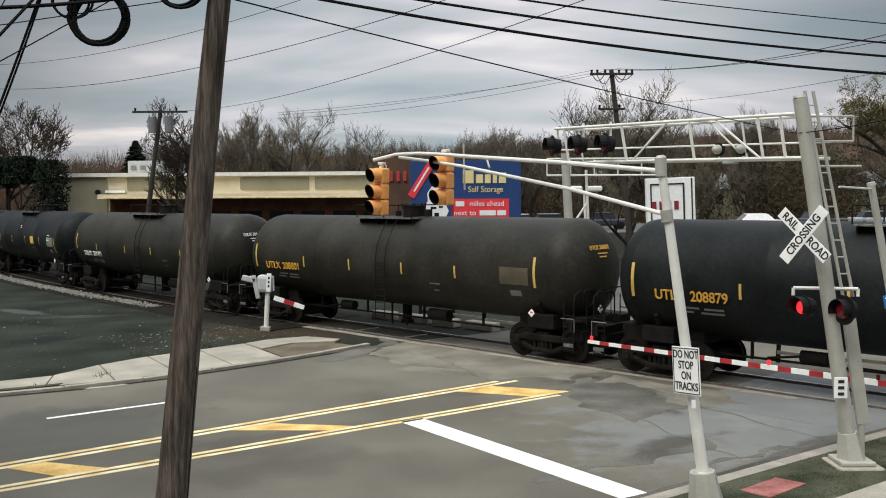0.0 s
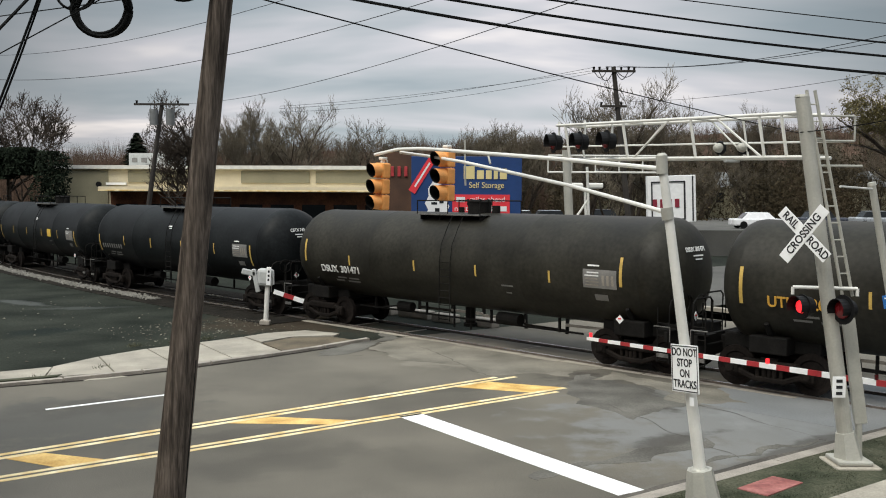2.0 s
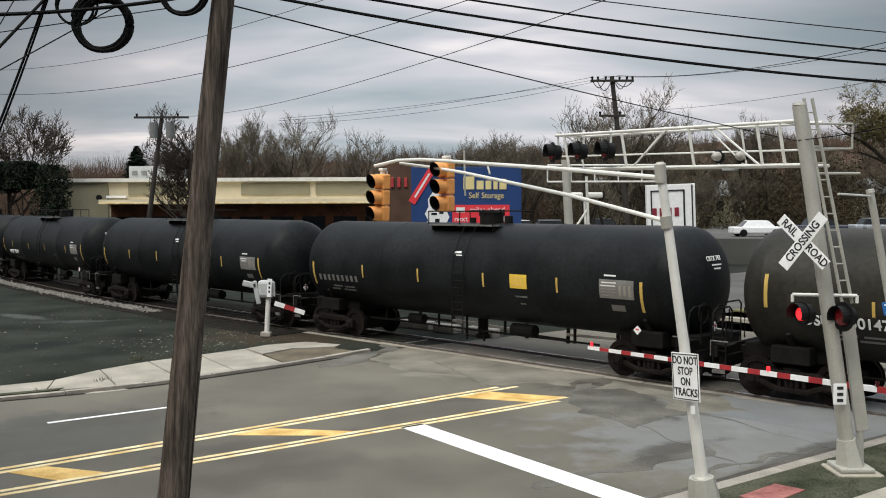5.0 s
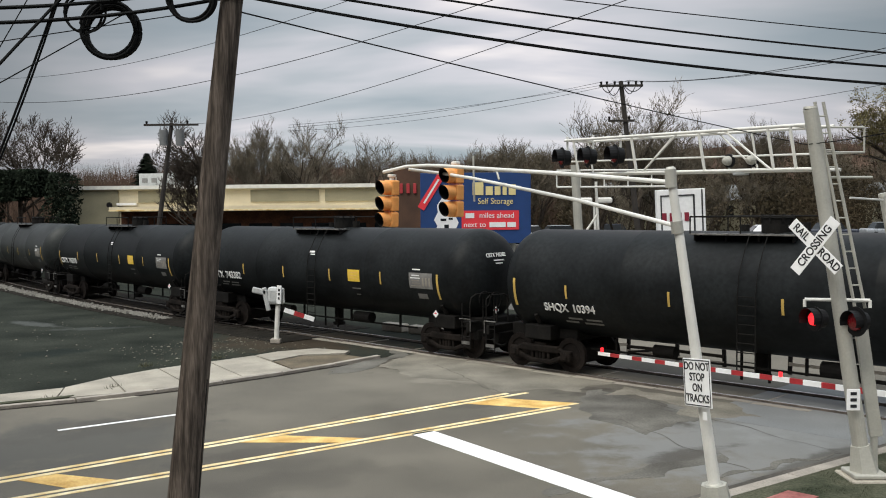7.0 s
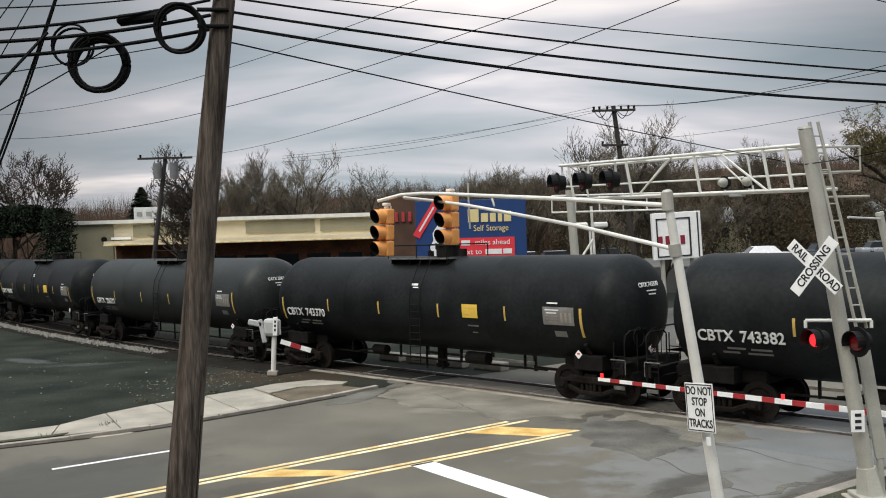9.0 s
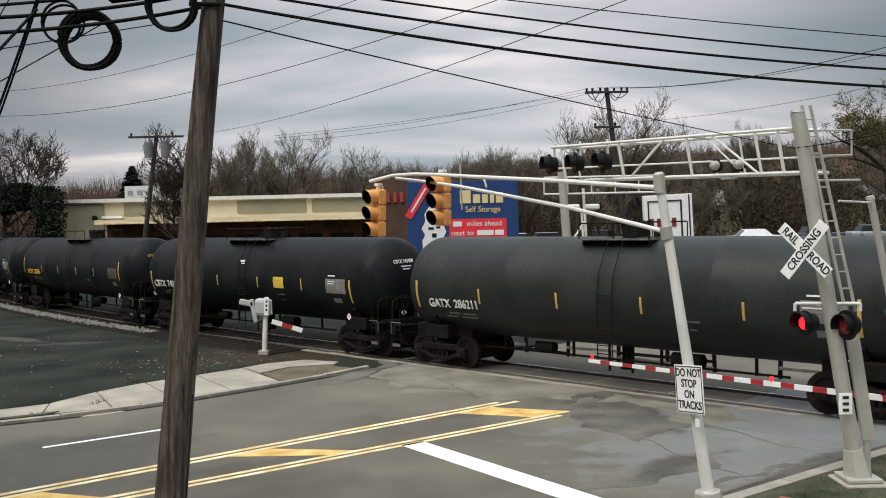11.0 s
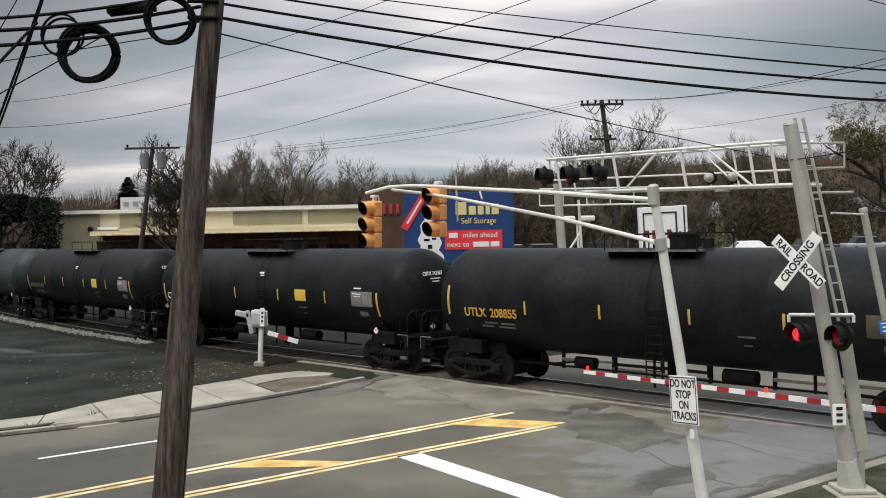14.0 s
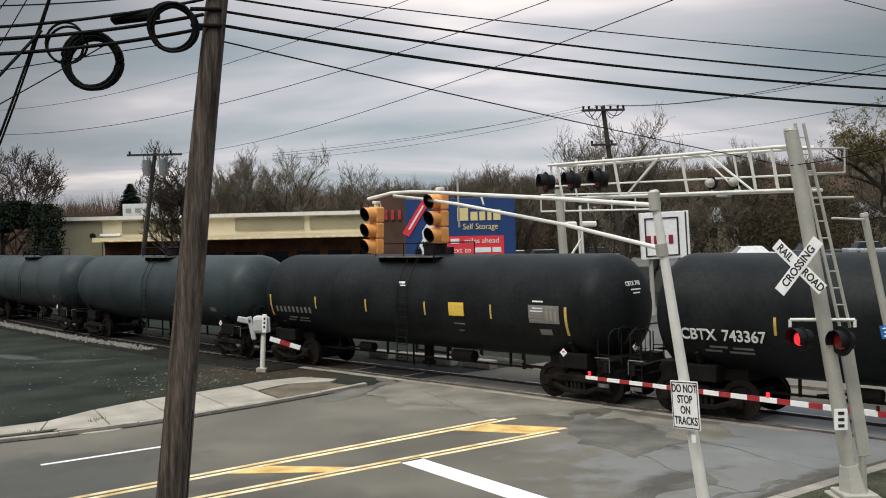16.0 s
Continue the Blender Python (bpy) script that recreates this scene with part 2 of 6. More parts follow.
WHEELM = material("rusty_wheel_steel", (0.0115, 0.0088, 0.0075), 0.8, 0.1, vary=0.5, scale=6, fine=20, bump=0.2, spec=0.15)
STRIPE = material("yellow_reflective_tape", (0.52, 0.35, 0.085), 0.5, vary=0.15, scale=5, bump=0)
PLACARD = material("yellow_placard", (0.75, 0.50, 0.06), 0.5, vary=0.08, scale=5, bump=0)
LETTERW = material("white_stencil", (0.70, 0.70, 0.68), 0.6, vary=0.1, bump=0)
LETTERY = material("orange_stencil", (0.62, 0.34, 0.05), 0.6, vary=0.15, bump=0)
GREYPANEL = material("grey_decal_panel", (0.17, 0.165, 0.155), 0.6, vary=0.2, bump=0)
CREAM = material("cream_wall", (0.66, 0.585, 0.42), 0.85, vary=0.12, scale=0.5, fine=15, bump=0.05)
OLIVE = material("olive_wall_panel", (0.25, 0.23, 0.155), 0.85, vary=0.12, scale=0.5, fine=15, bump=0.05)
BRICKM = material("dark_brick", (0.13, 0.05, 0.024), 0.9, vary=0.5, scale=0.8, fine=8, bump=0.2)
BLUE = material("billboard_blue", (0.007, 0.040, 0.155), 0.6, vary=0.10, bump=0)
BRED = material("billboard_red", (0.72, 0.035, 0.05), 0.6, vary=0.06, bump=0)
MAROON = material("dark_red_sign_letters", (0.22, 0.012, 0.03), 0.6, vary=0.08, bump=0)
BCREAM = material("billboard_cream_letters", (0.72, 0.60, 0.28), 0.6, vary=0.05, bump=0)
BWHITE = material("billboard_white", (0.78, 0.78, 0.78), 0.6, vary=0.05, bump=0)
SHOPBROWN = material("brown_shop_wall", (0.085, 0.045, 0.028), 0.9, vary=0.3, scale=0.8, bump=0.1)
SIGNRED = material("dull_red_letters", (0.40, 0.035, 0.04), 0.6, vary=0.15, bump=0)
BARK = material("bark", (0.055, 0.044, 0.035), 0.95, vary=0.35, scale=3, fine=12, bump=0.5, spec=0.1)
TWIG = material("bare_twigs", (0.122, 0.104, 0.078), 0.95, vary=0.4, scale=0.5, fine=4, bump=0, spec=0.08)
BUDS = material("budding_twigs", (0.090, 0.076, 0.048), 0.95, vary=0.35, scale=0.6, fine=4, bump=0, spec=0.1)
CONIFER = material("conifer_needles", (0.017, 0.024, 0.015), 0.95, vary=0.4, scale=1, bump=0, spec=0.1)
WOODS = material("dark_olive_undergrowth", (0.042, 0.036, 0.023), 0.95, vary=0.3, scale=0.3, fine=3, bump=0.4, bumpdist=0.2, spec=0.05, tint=(0.075, 0.058, 0.036))
LEAFY = material("young_olive_leaves", (0.165, 0.140, 0.058), 0.9, vary=0.4, scale=0.8, fine=5, bump=0, spec=0.1, tint=(0.24, 0.205, 0.095))
BRUSH = material("brown_brushwood", (0.094, 0.063, 0.047), 0.95, vary=0.45, scale=0.25, fine=3, bump=0.6, bumpdist=0.3, spec=0.05)
REDTILE = material("red_clay_tile", (0.31, 0.085, 0.075), 0.85, vary=0.35, scale=3, fine=14, bump=0.4, tint=(0.40, 0.16, 0.14))
TRANSF = material("transformer_grey", (0.15, 0.155, 0.155), 0.6, vary=0.15, bump=0.03)
GREYBOX = material("grey_cabinet_paint", (0.42, 0.43, 0.42), 0.5, vary=0.12, bump=0.03)
GLASSD = material("dark_window_glass", (0.015, 0.018, 0.02), 0.08, vary=0.1, bump=0)
CARW = material("white_car_paint", (0.75, 0.75, 0.76), 0.25, vary=0.04, bump=0)
CARR = material("red_car_paint", (0.30, 0.02, 0.02), 0.25, vary=0.05, bump=0)
CARS = material("silver_car_paint", (0.36, 0.38, 0.40), 0.3, 0.4, vary=0.05, bump=0)
CARK = material("dark_car_paint", (0.03, 0.035, 0.05), 0.25, vary=0.05, bump=0)

# ---- mesh helpers ----


def part(name, bm, mat, parent=None, label="", smooth=False):
    me = bpy.data.meshes.new(name)
    bm.normal_update()
    bm.to_mesh(me)
    bm.free()
    me.materials.append(mat)
    if smooth:
        for p in me.polygons:
            p.use_smooth = True
    ob = new(name, me)
    if parent:
        ob.parent = parent
    if label:
        ob["label"] = label
    return ob


def empty(name, m, label, category, group="", kind=""):
    e = new(name)
    e.empty_display_size = 0.2
    e.matrix_world = m
    return tagged(e, label, category, group, kind)


def box(bm, c, s, m=None, bev=0.0):
    r = bmesh.ops.create_cube(bm, size=1, matrix=(m or Matrix()) @ Matrix.Translation(c) @ Matrix.Diagonal((*s, 1)))
    if bev:
        es = list({e for v in r["verts"] for e in v.link_edges})
        bmesh.ops.bevel(bm, geom=es, offset=bev, segments=2, affect="EDGES", profile=0.5)
    return bm


def rod(bm, a, b, r0, r1=None, seg=10, caps=True):
    a, b = Vector(a), Vector(b)
    d = b - a
    m = Matrix.Translation((a + b) / 2) @ d.to_track_quat("Z", "Y").to_matrix().to_4x4()
    bmesh.ops.create_cone(bm, cap_ends=caps, segments=seg, radius1=r0, radius2=r0 if r1 is None else r1, depth=d.length, matrix=m)
    return bm


def lathe(bm, profile, seg=24, m=None):
    """profile: (distance along x, radius)"""
    m = m or Matrix()
    rings = []
    for x, r in profile:
        rings.append([bm.verts.new(m @ Vector((x, r * math.cos(2 * math.pi * i / seg), r * math.sin(2 * math.pi * i / seg)))) for i in range(seg)])
    for a, b in zip(rings, rings[1:]):
        for i in range(seg):
            bm.faces.new((a[i], a[(i + 1) % seg], b[(i + 1) % seg], b[i]))
    bm.faces.new(rings[0][::-1])
    bm.faces.new(rings[-1])
    bmesh.ops.recalc_face_normals(bm, faces=bm.faces)
    return bm


def tube(bm, pts, r, seg=6):
    pts = [Vector(p) for p in pts]
    rings = []
    for i, p in enumerate(pts):
        d = (pts[min(i + 1, len(pts) - 1)] - pts[max(i - 1, 0)]).normalized()
        q = d.to_track_quat("Z", "Y").to_matrix()
        rings.append([bm.verts.new(p + q @ Vector((r * math.cos(2 * math.pi * k / seg), r * math.sin(2 * math.pi * k / seg), 0))) for k in range(seg)])
    for a, b in zip(rings, rings[1:]):
        for k in range(seg):
            bm.faces.new((a[k], a[(k + 1) % seg], b[(k + 1) % seg], b[k]))
    return bm


def ring(bm, m, radius, r, seg=32, sides=6, wobble=0.0):
    pts = []
    for i in range(seg + 1):
        a = 2 * math.pi * i / seg
        rr = radius * (1 + wobble * math.sin(2 * a + wobble * 40))
        pts.append(m @ Vector((rr * math.cos(a), 0, rr * math.sin(a))))
    return tube(bm, pts, r, sides)


def poly(bm, pts, z0, z1):
    """a slab over a plan polygon, from z0 up to z1"""
    lo = [bm.verts.new((x, y, z0)) for x, y in pts]
    hi = [bm.verts.new((x, y, z1)) for x, y in pts]
    bm.faces.new(hi)
    bm.faces.new(lo[::-1])
    n = len(pts)
    for i in range(n):
        bm.faces.new((lo[i], lo[(i + 1) % n], hi[(i + 1) % n], hi[i]))
    bmesh.ops.recalc_face_normals(bm, faces=bm.faces)
    return bm


def words(text, size, mat, m, parent, name="lettering", align="CENTER", depth=0.002, squeeze=1.0, bold=0.0):
    cu = bpy.data.curves.new(name, "FONT")
    cu.body, cu.size, cu.align_x, cu.align_y, cu.extrude = text, size, align, "CENTER", depth
    cu.offset = bold * size
    tmp = bpy.data.objects.new("tmp", cu)
    me = bpy.data.meshes.new_from_object(tmp)
    bpy.data.objects.remove(tmp)
    me.materials.append(mat)
    ob = new(name, me)
    ob.parent = parent
    ob.matrix_basis = m @ Matrix.Diagonal((squeeze, 1, 1, 1))
    return ob


def line_of_words(text, size, mat, m, parent, squeeze=1.0):
    """each word a part of its own, the line centred on m"""
    obs = [words(w, size, mat, m, parent, "lettering", "LEFT", 0.01, squeeze) for w in text.split()]
    ends = [max(v.co.x for v in o.data.vertices) for o in obs]
    x = -(sum(ends) + 0.30 * size * (len(obs) - 1)) / 2
    for o, e in zip(obs, ends):
        o.matrix_basis = m @ Matrix.Diagonal((squeeze, 1, 1, 1)) @ Matrix.Translation((x, 0, 0))
        x += e + 0.30 * size


def RQ(r, q):
    """road frame: r along the road towards the crossing, q across it"""
    return (0.814 * r - 0.581 * q, 0.581 * r + 0.814 * q)


def rq_poly(bm, rq, z0, z1):
    return poly(bm, [RQ(r, q) for r, q in rq], z0, z1)


ROADYAW = math.degrees(math.atan2(0.581, 0.814))
TRACK0 = Vector((2.076, 27.519, 0))
ALONG = Vector((0.71397, -0.70018, 0))
AWAY = Vector((0.70018, 0.71397, 0))
TRACKYAW = -44.44
# the track is straight over the road and bends gently away from BEND back
BEND, CURVE = -10.0, 0.0044


def heading(s):
    """degrees by which the track is turned at s"""
    return TRACKYAW + math.degrees(CURVE * min(0.0, s - BEND))


def track(s, off, z=0.0):
    e = min(0.0, s - BEND)
    p = TRACK0 + ALONG * s + AWAY * (0.5 * CURVE * e * e)
    h = math.radians(heading(s))
    p += Vector((-math.sin(h), math.cos(h), 0)) * off
    return (p.x, p.y, z)


def track_strip(bm, s0, s1, off0, off1, z0, z1, step=4.0):
    """a slab that follows the track between two offsets"""
    n = max(1, int(math.ceil((s1 - s0) / step)))
    rows = []
    for i in range(n + 1):
        q = s0 + (s1 - s0) * i / n
        a, c = track(q, off0), track(q, off1)
        rows.append([bm.verts.new((x, y, z)) for (x, y, _), z in ((a, z0), (a, z1), (c, z1), (c, z0))])
    for a, c in zip(rows, rows[1:]):
        for k in range(4):
            bm.faces.new((a[k], a[(k + 1) % 4], c[(k + 1) % 4], c[k]))
    bm.faces.new(rows[0][::-1])
    bm.faces.new(rows[-1])
    bmesh.ops.recalc_face_normals(bm, faces=bm.faces)
    return bm


# the lots beyond have a grid of their own
LOT0, LOTALONG, LOTAWAY = Vector((2.733, 28.189, 0)), Vector((0.6479, -0.7617, 0)), Vector((0.7617, 0.6479, 0))
LOTYAW = -49.62


def lot(s, off, z=0.0):
    p = LOT0 + LOTALONG * s + LOTAWAY * off
    return (p.x, p.y, z)

# ---- ground, road, pavements ----
g = bmesh.new()
poly(g, [(-900, -300), (900, -300), (900, 1500), (-900, 1500)], -0.5, -0.012)
tagged(part("ground", g, LOT), "dark worn asphalt and packed earth lot around the crossing", "ground", kind="structure")

# unseen block, added only to dim the left side of the road
g = bmesh.new()
poly(g, [(-24, -12), (-8.4, -12), (-8.4, 12.5), (-24, 12.5)], -0.1, 10.0)
tagged(part("wall_near", g, BRICKM), "unseen brick block added to shade the left of the road", "wall", kind="structure")
g = bmesh.new()
rq_poly(g, [(-40, 9.4), (70, 9.4), (70, 24.3), (14.8, 24.3), (13.3, 23.9), (11, 23.45), (8, 23.0), (6, 22.95), (4, 23.25), (-40, 24.2)], -0.2, 0.0)
tagged(part("road", g, ASPHALT), "grey asphalt road with worn patches crossing the railway", "road", kind="structure")


def ground_piece(name, rq, z0, z1, mat, label, category):
    b = bmesh.new()
    rq_poly(b, rq, z0, z1)
    return tagged(part(name, b, mat), label, category, kind="structure")


def ragged(rq, amp, step=0.35, seed=0.0):
    pts = []
    for a, c in zip(rq, rq[1:] + rq[:1]):
        n = max(1, int(math.dist(a, c) / step))
        for i in range(n):
            x, y = a[0] + (c[0] - a[0]) * i / n, a[1] + (c[1] - a[1]) * i / n
            v = Vector((x * 0.9 + seed, y * 0.9, 0))
            pts.append((x + amp * noise.fractal(v, 0.8, 2.2, 4), y + amp * noise.fractal(v + Vector((9, 5, 2)), 0.8, 2.2, 4)))
    return pts


ground_piece("dirt_island", [(11.6, 23.75), (14.3, 24.45), (14.05, 25.45), (12.9, 25.95), (11.75, 25.5)], -0.1, 0.03, ISLAND, "bare trodden dirt island between the kerb and the pavement", "verge")
ground_piece("gutter", [(-30, 23.75), (4, 23.05), (6.0, 22.75), (8, 22.8), (11, 23.25), (13.3, 23.72), (13.3, 23.86), (11, 23.4), (8, 22.95), (6.0, 22.9), (4, 23.2), (-30, 23.9)], -0.05, 0.0045, SLEEPER, "dark gutter strip along the kerb", "gutter")

# pavement of the far side, laid in slabs
WALKIN = [(-30, 24.3), (4.14, 23.55), (6.6, 23.2), (8.0, 23.22), (9.6, 23.35), (11.5, 23.5)]
WALKOUT = [(-30, 25.6), (4.3, 24.8), (5.6, 24.75), (7.7, 26.05), (9.1, 26.3), (11.7, 26.8)]
pav = empty("pavement", Matrix(), "pale concrete pavement slabs with cracked joints", "pavement", kind="structure")


def lerp_line(line, f):
    lens = [math.dist(a, b) for a, b in zip(line, line[1:])]
    d = f * sum(lens)
    for (a, b), l in zip(zip(line, line[1:]), lens):
        if d <= l:
            return (a[0] + (b[0] - a[0]) * d / l, a[1] + (b[1] - a[1]) * d / l)
        d -= l
    return line[-1]


for i in range(26):
    f0, f1 = i / 26 + 0.0006, (i + 1) / 26 - 0.0006
    b = bmesh.new()
    z = 0.06 + random.uniform(-0.006, 0.006)
    rq_poly(b, [lerp_line(WALKIN, f0), lerp_line(WALKIN, f1), lerp_line(WALKOUT, f1), lerp_line(WALKOUT, f0)], -0.1, z)
    part("slab", b, CONCRETE, pav)
b = bmesh.new()
rq_poly(b, [(11.72, 25.55), (12.9, 26.0), (14.15, 25.5), (14.5, 25.8), (13.9, 26.95), (12.6, 27.1), (11.72, 26.8)], -0.1, 0.06)
part("slab", b, CONCRETE, pav)

wr = random.Random(9)
wv, wf = [], []
for r0, q0, n in ((6.7, 24.1, 22), (6.55, 23.9, 14), (5.0, 23.6, 14), (3.5, 23.7, 14), (8.4, 27.0, 50), (9.6, 26.9, 60), (10.6, 27.1, 50)):
    for k in range(n):
        x, y = RQ(r0 + wr.gauss(0, 0.10), q0 + wr.gauss(0, 0.10))
        i = len(wv)
        h = wr.uniform(0.02, 0.11)
        wv += [(x - 0.012, y, 0.03), (x + 0.012, y, 0.03), (x + wr.uniform(-0.08, 0.08), y + wr.uniform(-0.08, 0.08), 0.05 + h)]
        wf.append((i, i + 1, i + 2))
me = bpy.data.meshes.new("weeds")
me.from_pydata(wv, [], wf)
me.materials.append(GRASS)
tagged(new("weeds", me), "small dark weeds growing in the pavement joints", "weeds", kind="stuff")
kerb = empty("kerb", Matrix(), "worn concrete kerb along the road", "kerb", kind="structure")
KIN = [(-30, 23.9), (4, 23.2), (6.0, 22.9), (8, 22.95), (11, 23.4), (13.3, 23.86), (14.7, 24.26)]
for i in range(24):
    f0, f1 = i / 24 + 0.0004, (i + 1) / 24 - 0.0004
    a, c = lerp_line(KIN, f0), lerp_line(KIN, f1)
    b = bmesh.new()
    rq_poly(b, [a, c, (c[0], c[1] + 0.2), (a[0], a[1] + 0.2)], -0.1, 0.075 + random.uniform(-0.008, 0.006))
    part("kerbstone", b, KERBM, kerb)

# verge, kerb and pavement beside the signal mast
ground_piece("grass_verge", [(-20, 7.52), (19, 7.52), (19, 8.98), (-20, 8.98)], -0.1, 0.09, GRASS, "thin patchy grass strip behind the kerb", "grass")
gr = random.Random(41)
gv, gf = [], []
for k in range(10500):
    r, q = gr.uniform(7, 19), gr.uniform(7.54, 8.96)
    if noise.noise(Vector((r * 1.4, q * 1.4, 3))) < -0.02 or (11.5 < r < 12.75 and 8.05 < q < 8.66):
        continue
    x, y = RQ(r, q)
    i = len(gv)
    a, hh = gr.uniform(0, 6.28), gr.uniform(0.012, 0.04)
    gv += [(x - 0.005 * math.cos(a), y - 0.005 * math.sin(a), 0.088), (x + 0.005 * math.cos(a), y + 0.005 * math.sin(a), 0.088), (x + gr.uniform(-0.03, 0.03), y + gr.uniform(-0.03, 0.03), 0.09 + hh)]
    gf.append((i, i + 1, i + 2))
me = bpy.data.meshes.new("grass")
me.from_pydata(gv, [], gf)
me.materials.append(GRASS)
tagged(new("grass", me), "short patchy grass on the verge behind the kerb", "grass", kind="stuff")
walk2 = empty("pavement", Matrix(), "pale concrete pavement behind the grass strip", "pavement", kind="structure")
for i in range(20):
    b = bmesh.new()
    rq_poly(b, [(-10 + i * 1.5, 5.5), (-10 + i * 1.5 + 1.48, 5.5), (-10 + i * 1.5 + 1.48, 7.51), (-10 + i * 1.5, 7.51)], -0.1, 0.11)
    part("slab", b, CONCRETE, walk2)
kerb2 = empty("kerb", Matrix(), "worn concrete kerb beside the signal masts", "kerb", kind="structure")
for i in range(16):
    b = bmesh.new()
    rq_poly(b, [(-10 + i * 1.8, 8.98), (-10 + i * 1.8 + 1.78, 8.98), (-10 + i * 1.8 + 1.78, 9.22), (-10 + i * 1.8, 9.22)], -0.1, 0.095)
    part("kerbstone", b, KERBM, kerb2)
b = bmesh.new()
rq_poly(b, [(11.59, 8.57), (11.65, 8.09), (12.65, 8.17), (12.55, 8.63)], 0.0, 0.105)
tagged(part("tactile_pad", b, REDTILE), "faded red clay paving pad in the grass strip", "paving")

# road markings
marks = empty("road_marking", Matrix(), "double yellow lines with hatched median and white stop line", "road marking", kind="structure")


def mark(rq, mat, name="line", z=0.005):
    b = bmesh.new()
    rq_poly(b, rq, 0.0005, z)
    return part(name, b, mat, marks)


def qn(r):
    return 15.63


def qf(r):
    return 16.97 + (r - 2.96) * 0.047


for off in (-0.11, 0.11):
    mark([(-30, qn(0) + off - 0.062), (14.6 + off * 2, qn(0) + off - 0.062), (14.6 + off * 2, qn(0) + off + 0.062), (-30, qn(0) + off + 0.062)], YELLOW, "near_line")
    mark([(-30, qf(-30) + off - 0.068), (14.5 - off * 2, qf(14.5) + off - 0.068), (14.5 - off * 2, qf(14.5) + off + 0.068), (-30, qf(-30) + off + 0.068)], YELLOW, "far_line")
for r, n0, n1, f0, f1 in ((-6.5, 1.0, 1.8, 0.2, 0.9), (-1.8, 1.0, 1.8, 0.2, 0.9), (2.75, 0.87, 1.65, 0.30, 0.92), (6.9, 1.72, 2.3, 0.15, 1.1), (12.55, 1.25, 2.25, 0.2, 1.25)):
    mark([(r + n0, qn(0) + 0.17), (r + n1, qn(0) + 0.17), (r + f1, qf(r) - 0.17), (r + f0, qf(r) - 0.17)], HATCHY, "hatch")
mark([(10.1, 9.34), (10.62, 9.34), (10.62, 15.55), (10.1, 15.55)], WHITEP, "stop_line")
for r in (-13.5, -4.5, 4.45):
    mark([(r, 20.12), (r + 2.9, 20.12), (r + 2.9, 20.24), (r, 20.24)], WHITEP, "lane_dash")

# worn patches and seams of the crossing
random.seed(4)


b = bmesh.new()
rq_poly(b, ragged([(-10, 9.18), (18.6, 9.18), (18.6, 9.52), (-10, 9.56)], 0.05, 0.2, 8), 0.0002, 0.0055)
tagged(part("gutter", b, DARKSEAM), "dark gutter along the kerb", "gutter", kind="structure")
b = bmesh.new()
rq_poly(b, ragged([(-8, 23.92), (5.4, 23.35), (5.6, 23.55), (-8, 24.2)], 0.07, 0.2, 5), 0.0, 0.082)
tagged(part("weed_strip", b, GRASS), "dark weedy strip between kerb and pavement", "verge", kind="structure")
b = bmesh.new()
rq_poly(b, ragged([(5.9, 22.76), (6.9, 22.68), (6.8, 22.86), (6.1, 22.92)], 0.09, 0.12, 2), 0.0, 0.008)
tagged(part("concrete_spill", b, CONCRETE), "pale broken concrete at the gutter", "debris", kind="structure")


for outline, mat, what, seed in (
    ([(13.94, 23.14), (16.0, 24.3), (17.2, 21.74), (17.6, 19.58), (17.5, 17.2), (15.85, 16.93), (14.95, 17.68), (14.37, 18.1), (14.54, 19.7), (13.74, 20.93)], PATCH, "pale worn asphalt patch beside the rails", 1),
    ([(15.23, 16.26), (16.42, 16.63), (16.51, 15.72), (16.24, 14.13), (15.63, 13.2), (14.61, 12.71), (13.88, 12.77), (14.12, 13.86), (13.96, 14.57)], DARKPATCH, "dark tarred asphalt patch", 2),
    ([(15.98, 16.1), (17.29, 16.5), (17.27, 14.81), (17.5, 13.72), (16.9, 12.3), (15.7, 13.1), (16.4, 14.2), (16.6, 15.7)], PATCH, "pale worn asphalt patch beside the rails", 3),
    ([(9.53, 11.0), (11.08, 11.21), (13.0, 10.96), (14.0, 10.96), (13.47, 10.63), (12.68, 10.7), (10.93, 10.72), (9.67, 10.72)], DARKPATCH, "dark tyre-polished streak in the asphalt", 4),
    ([(12.78, 10.0), (14.58, 9.84), (15.78, 9.66), (14.31, 9.7), (12.61, 9.76)], DARKPATCH, "dark tyre-polished streak in the asphalt", 5),
    ([(11.8, 22.45), (13.6, 22.99), (15.84, 24.32), (15.9, 25.3), (14.9, 24.2), (13.3, 23.6), (12.3, 23.3)], DARKPATCH, "dirty dark asphalt at the crossing edge", 6),
):
    b = bmesh.new()
    rq_poly(b, ragged(outline, 0.34, 0.16, seed * 7.3), -0.02, 0.0018 + 0.0005 * seed)
    tagged(part("asphalt_patch", b, mat), what, "road patch", kind="structure")


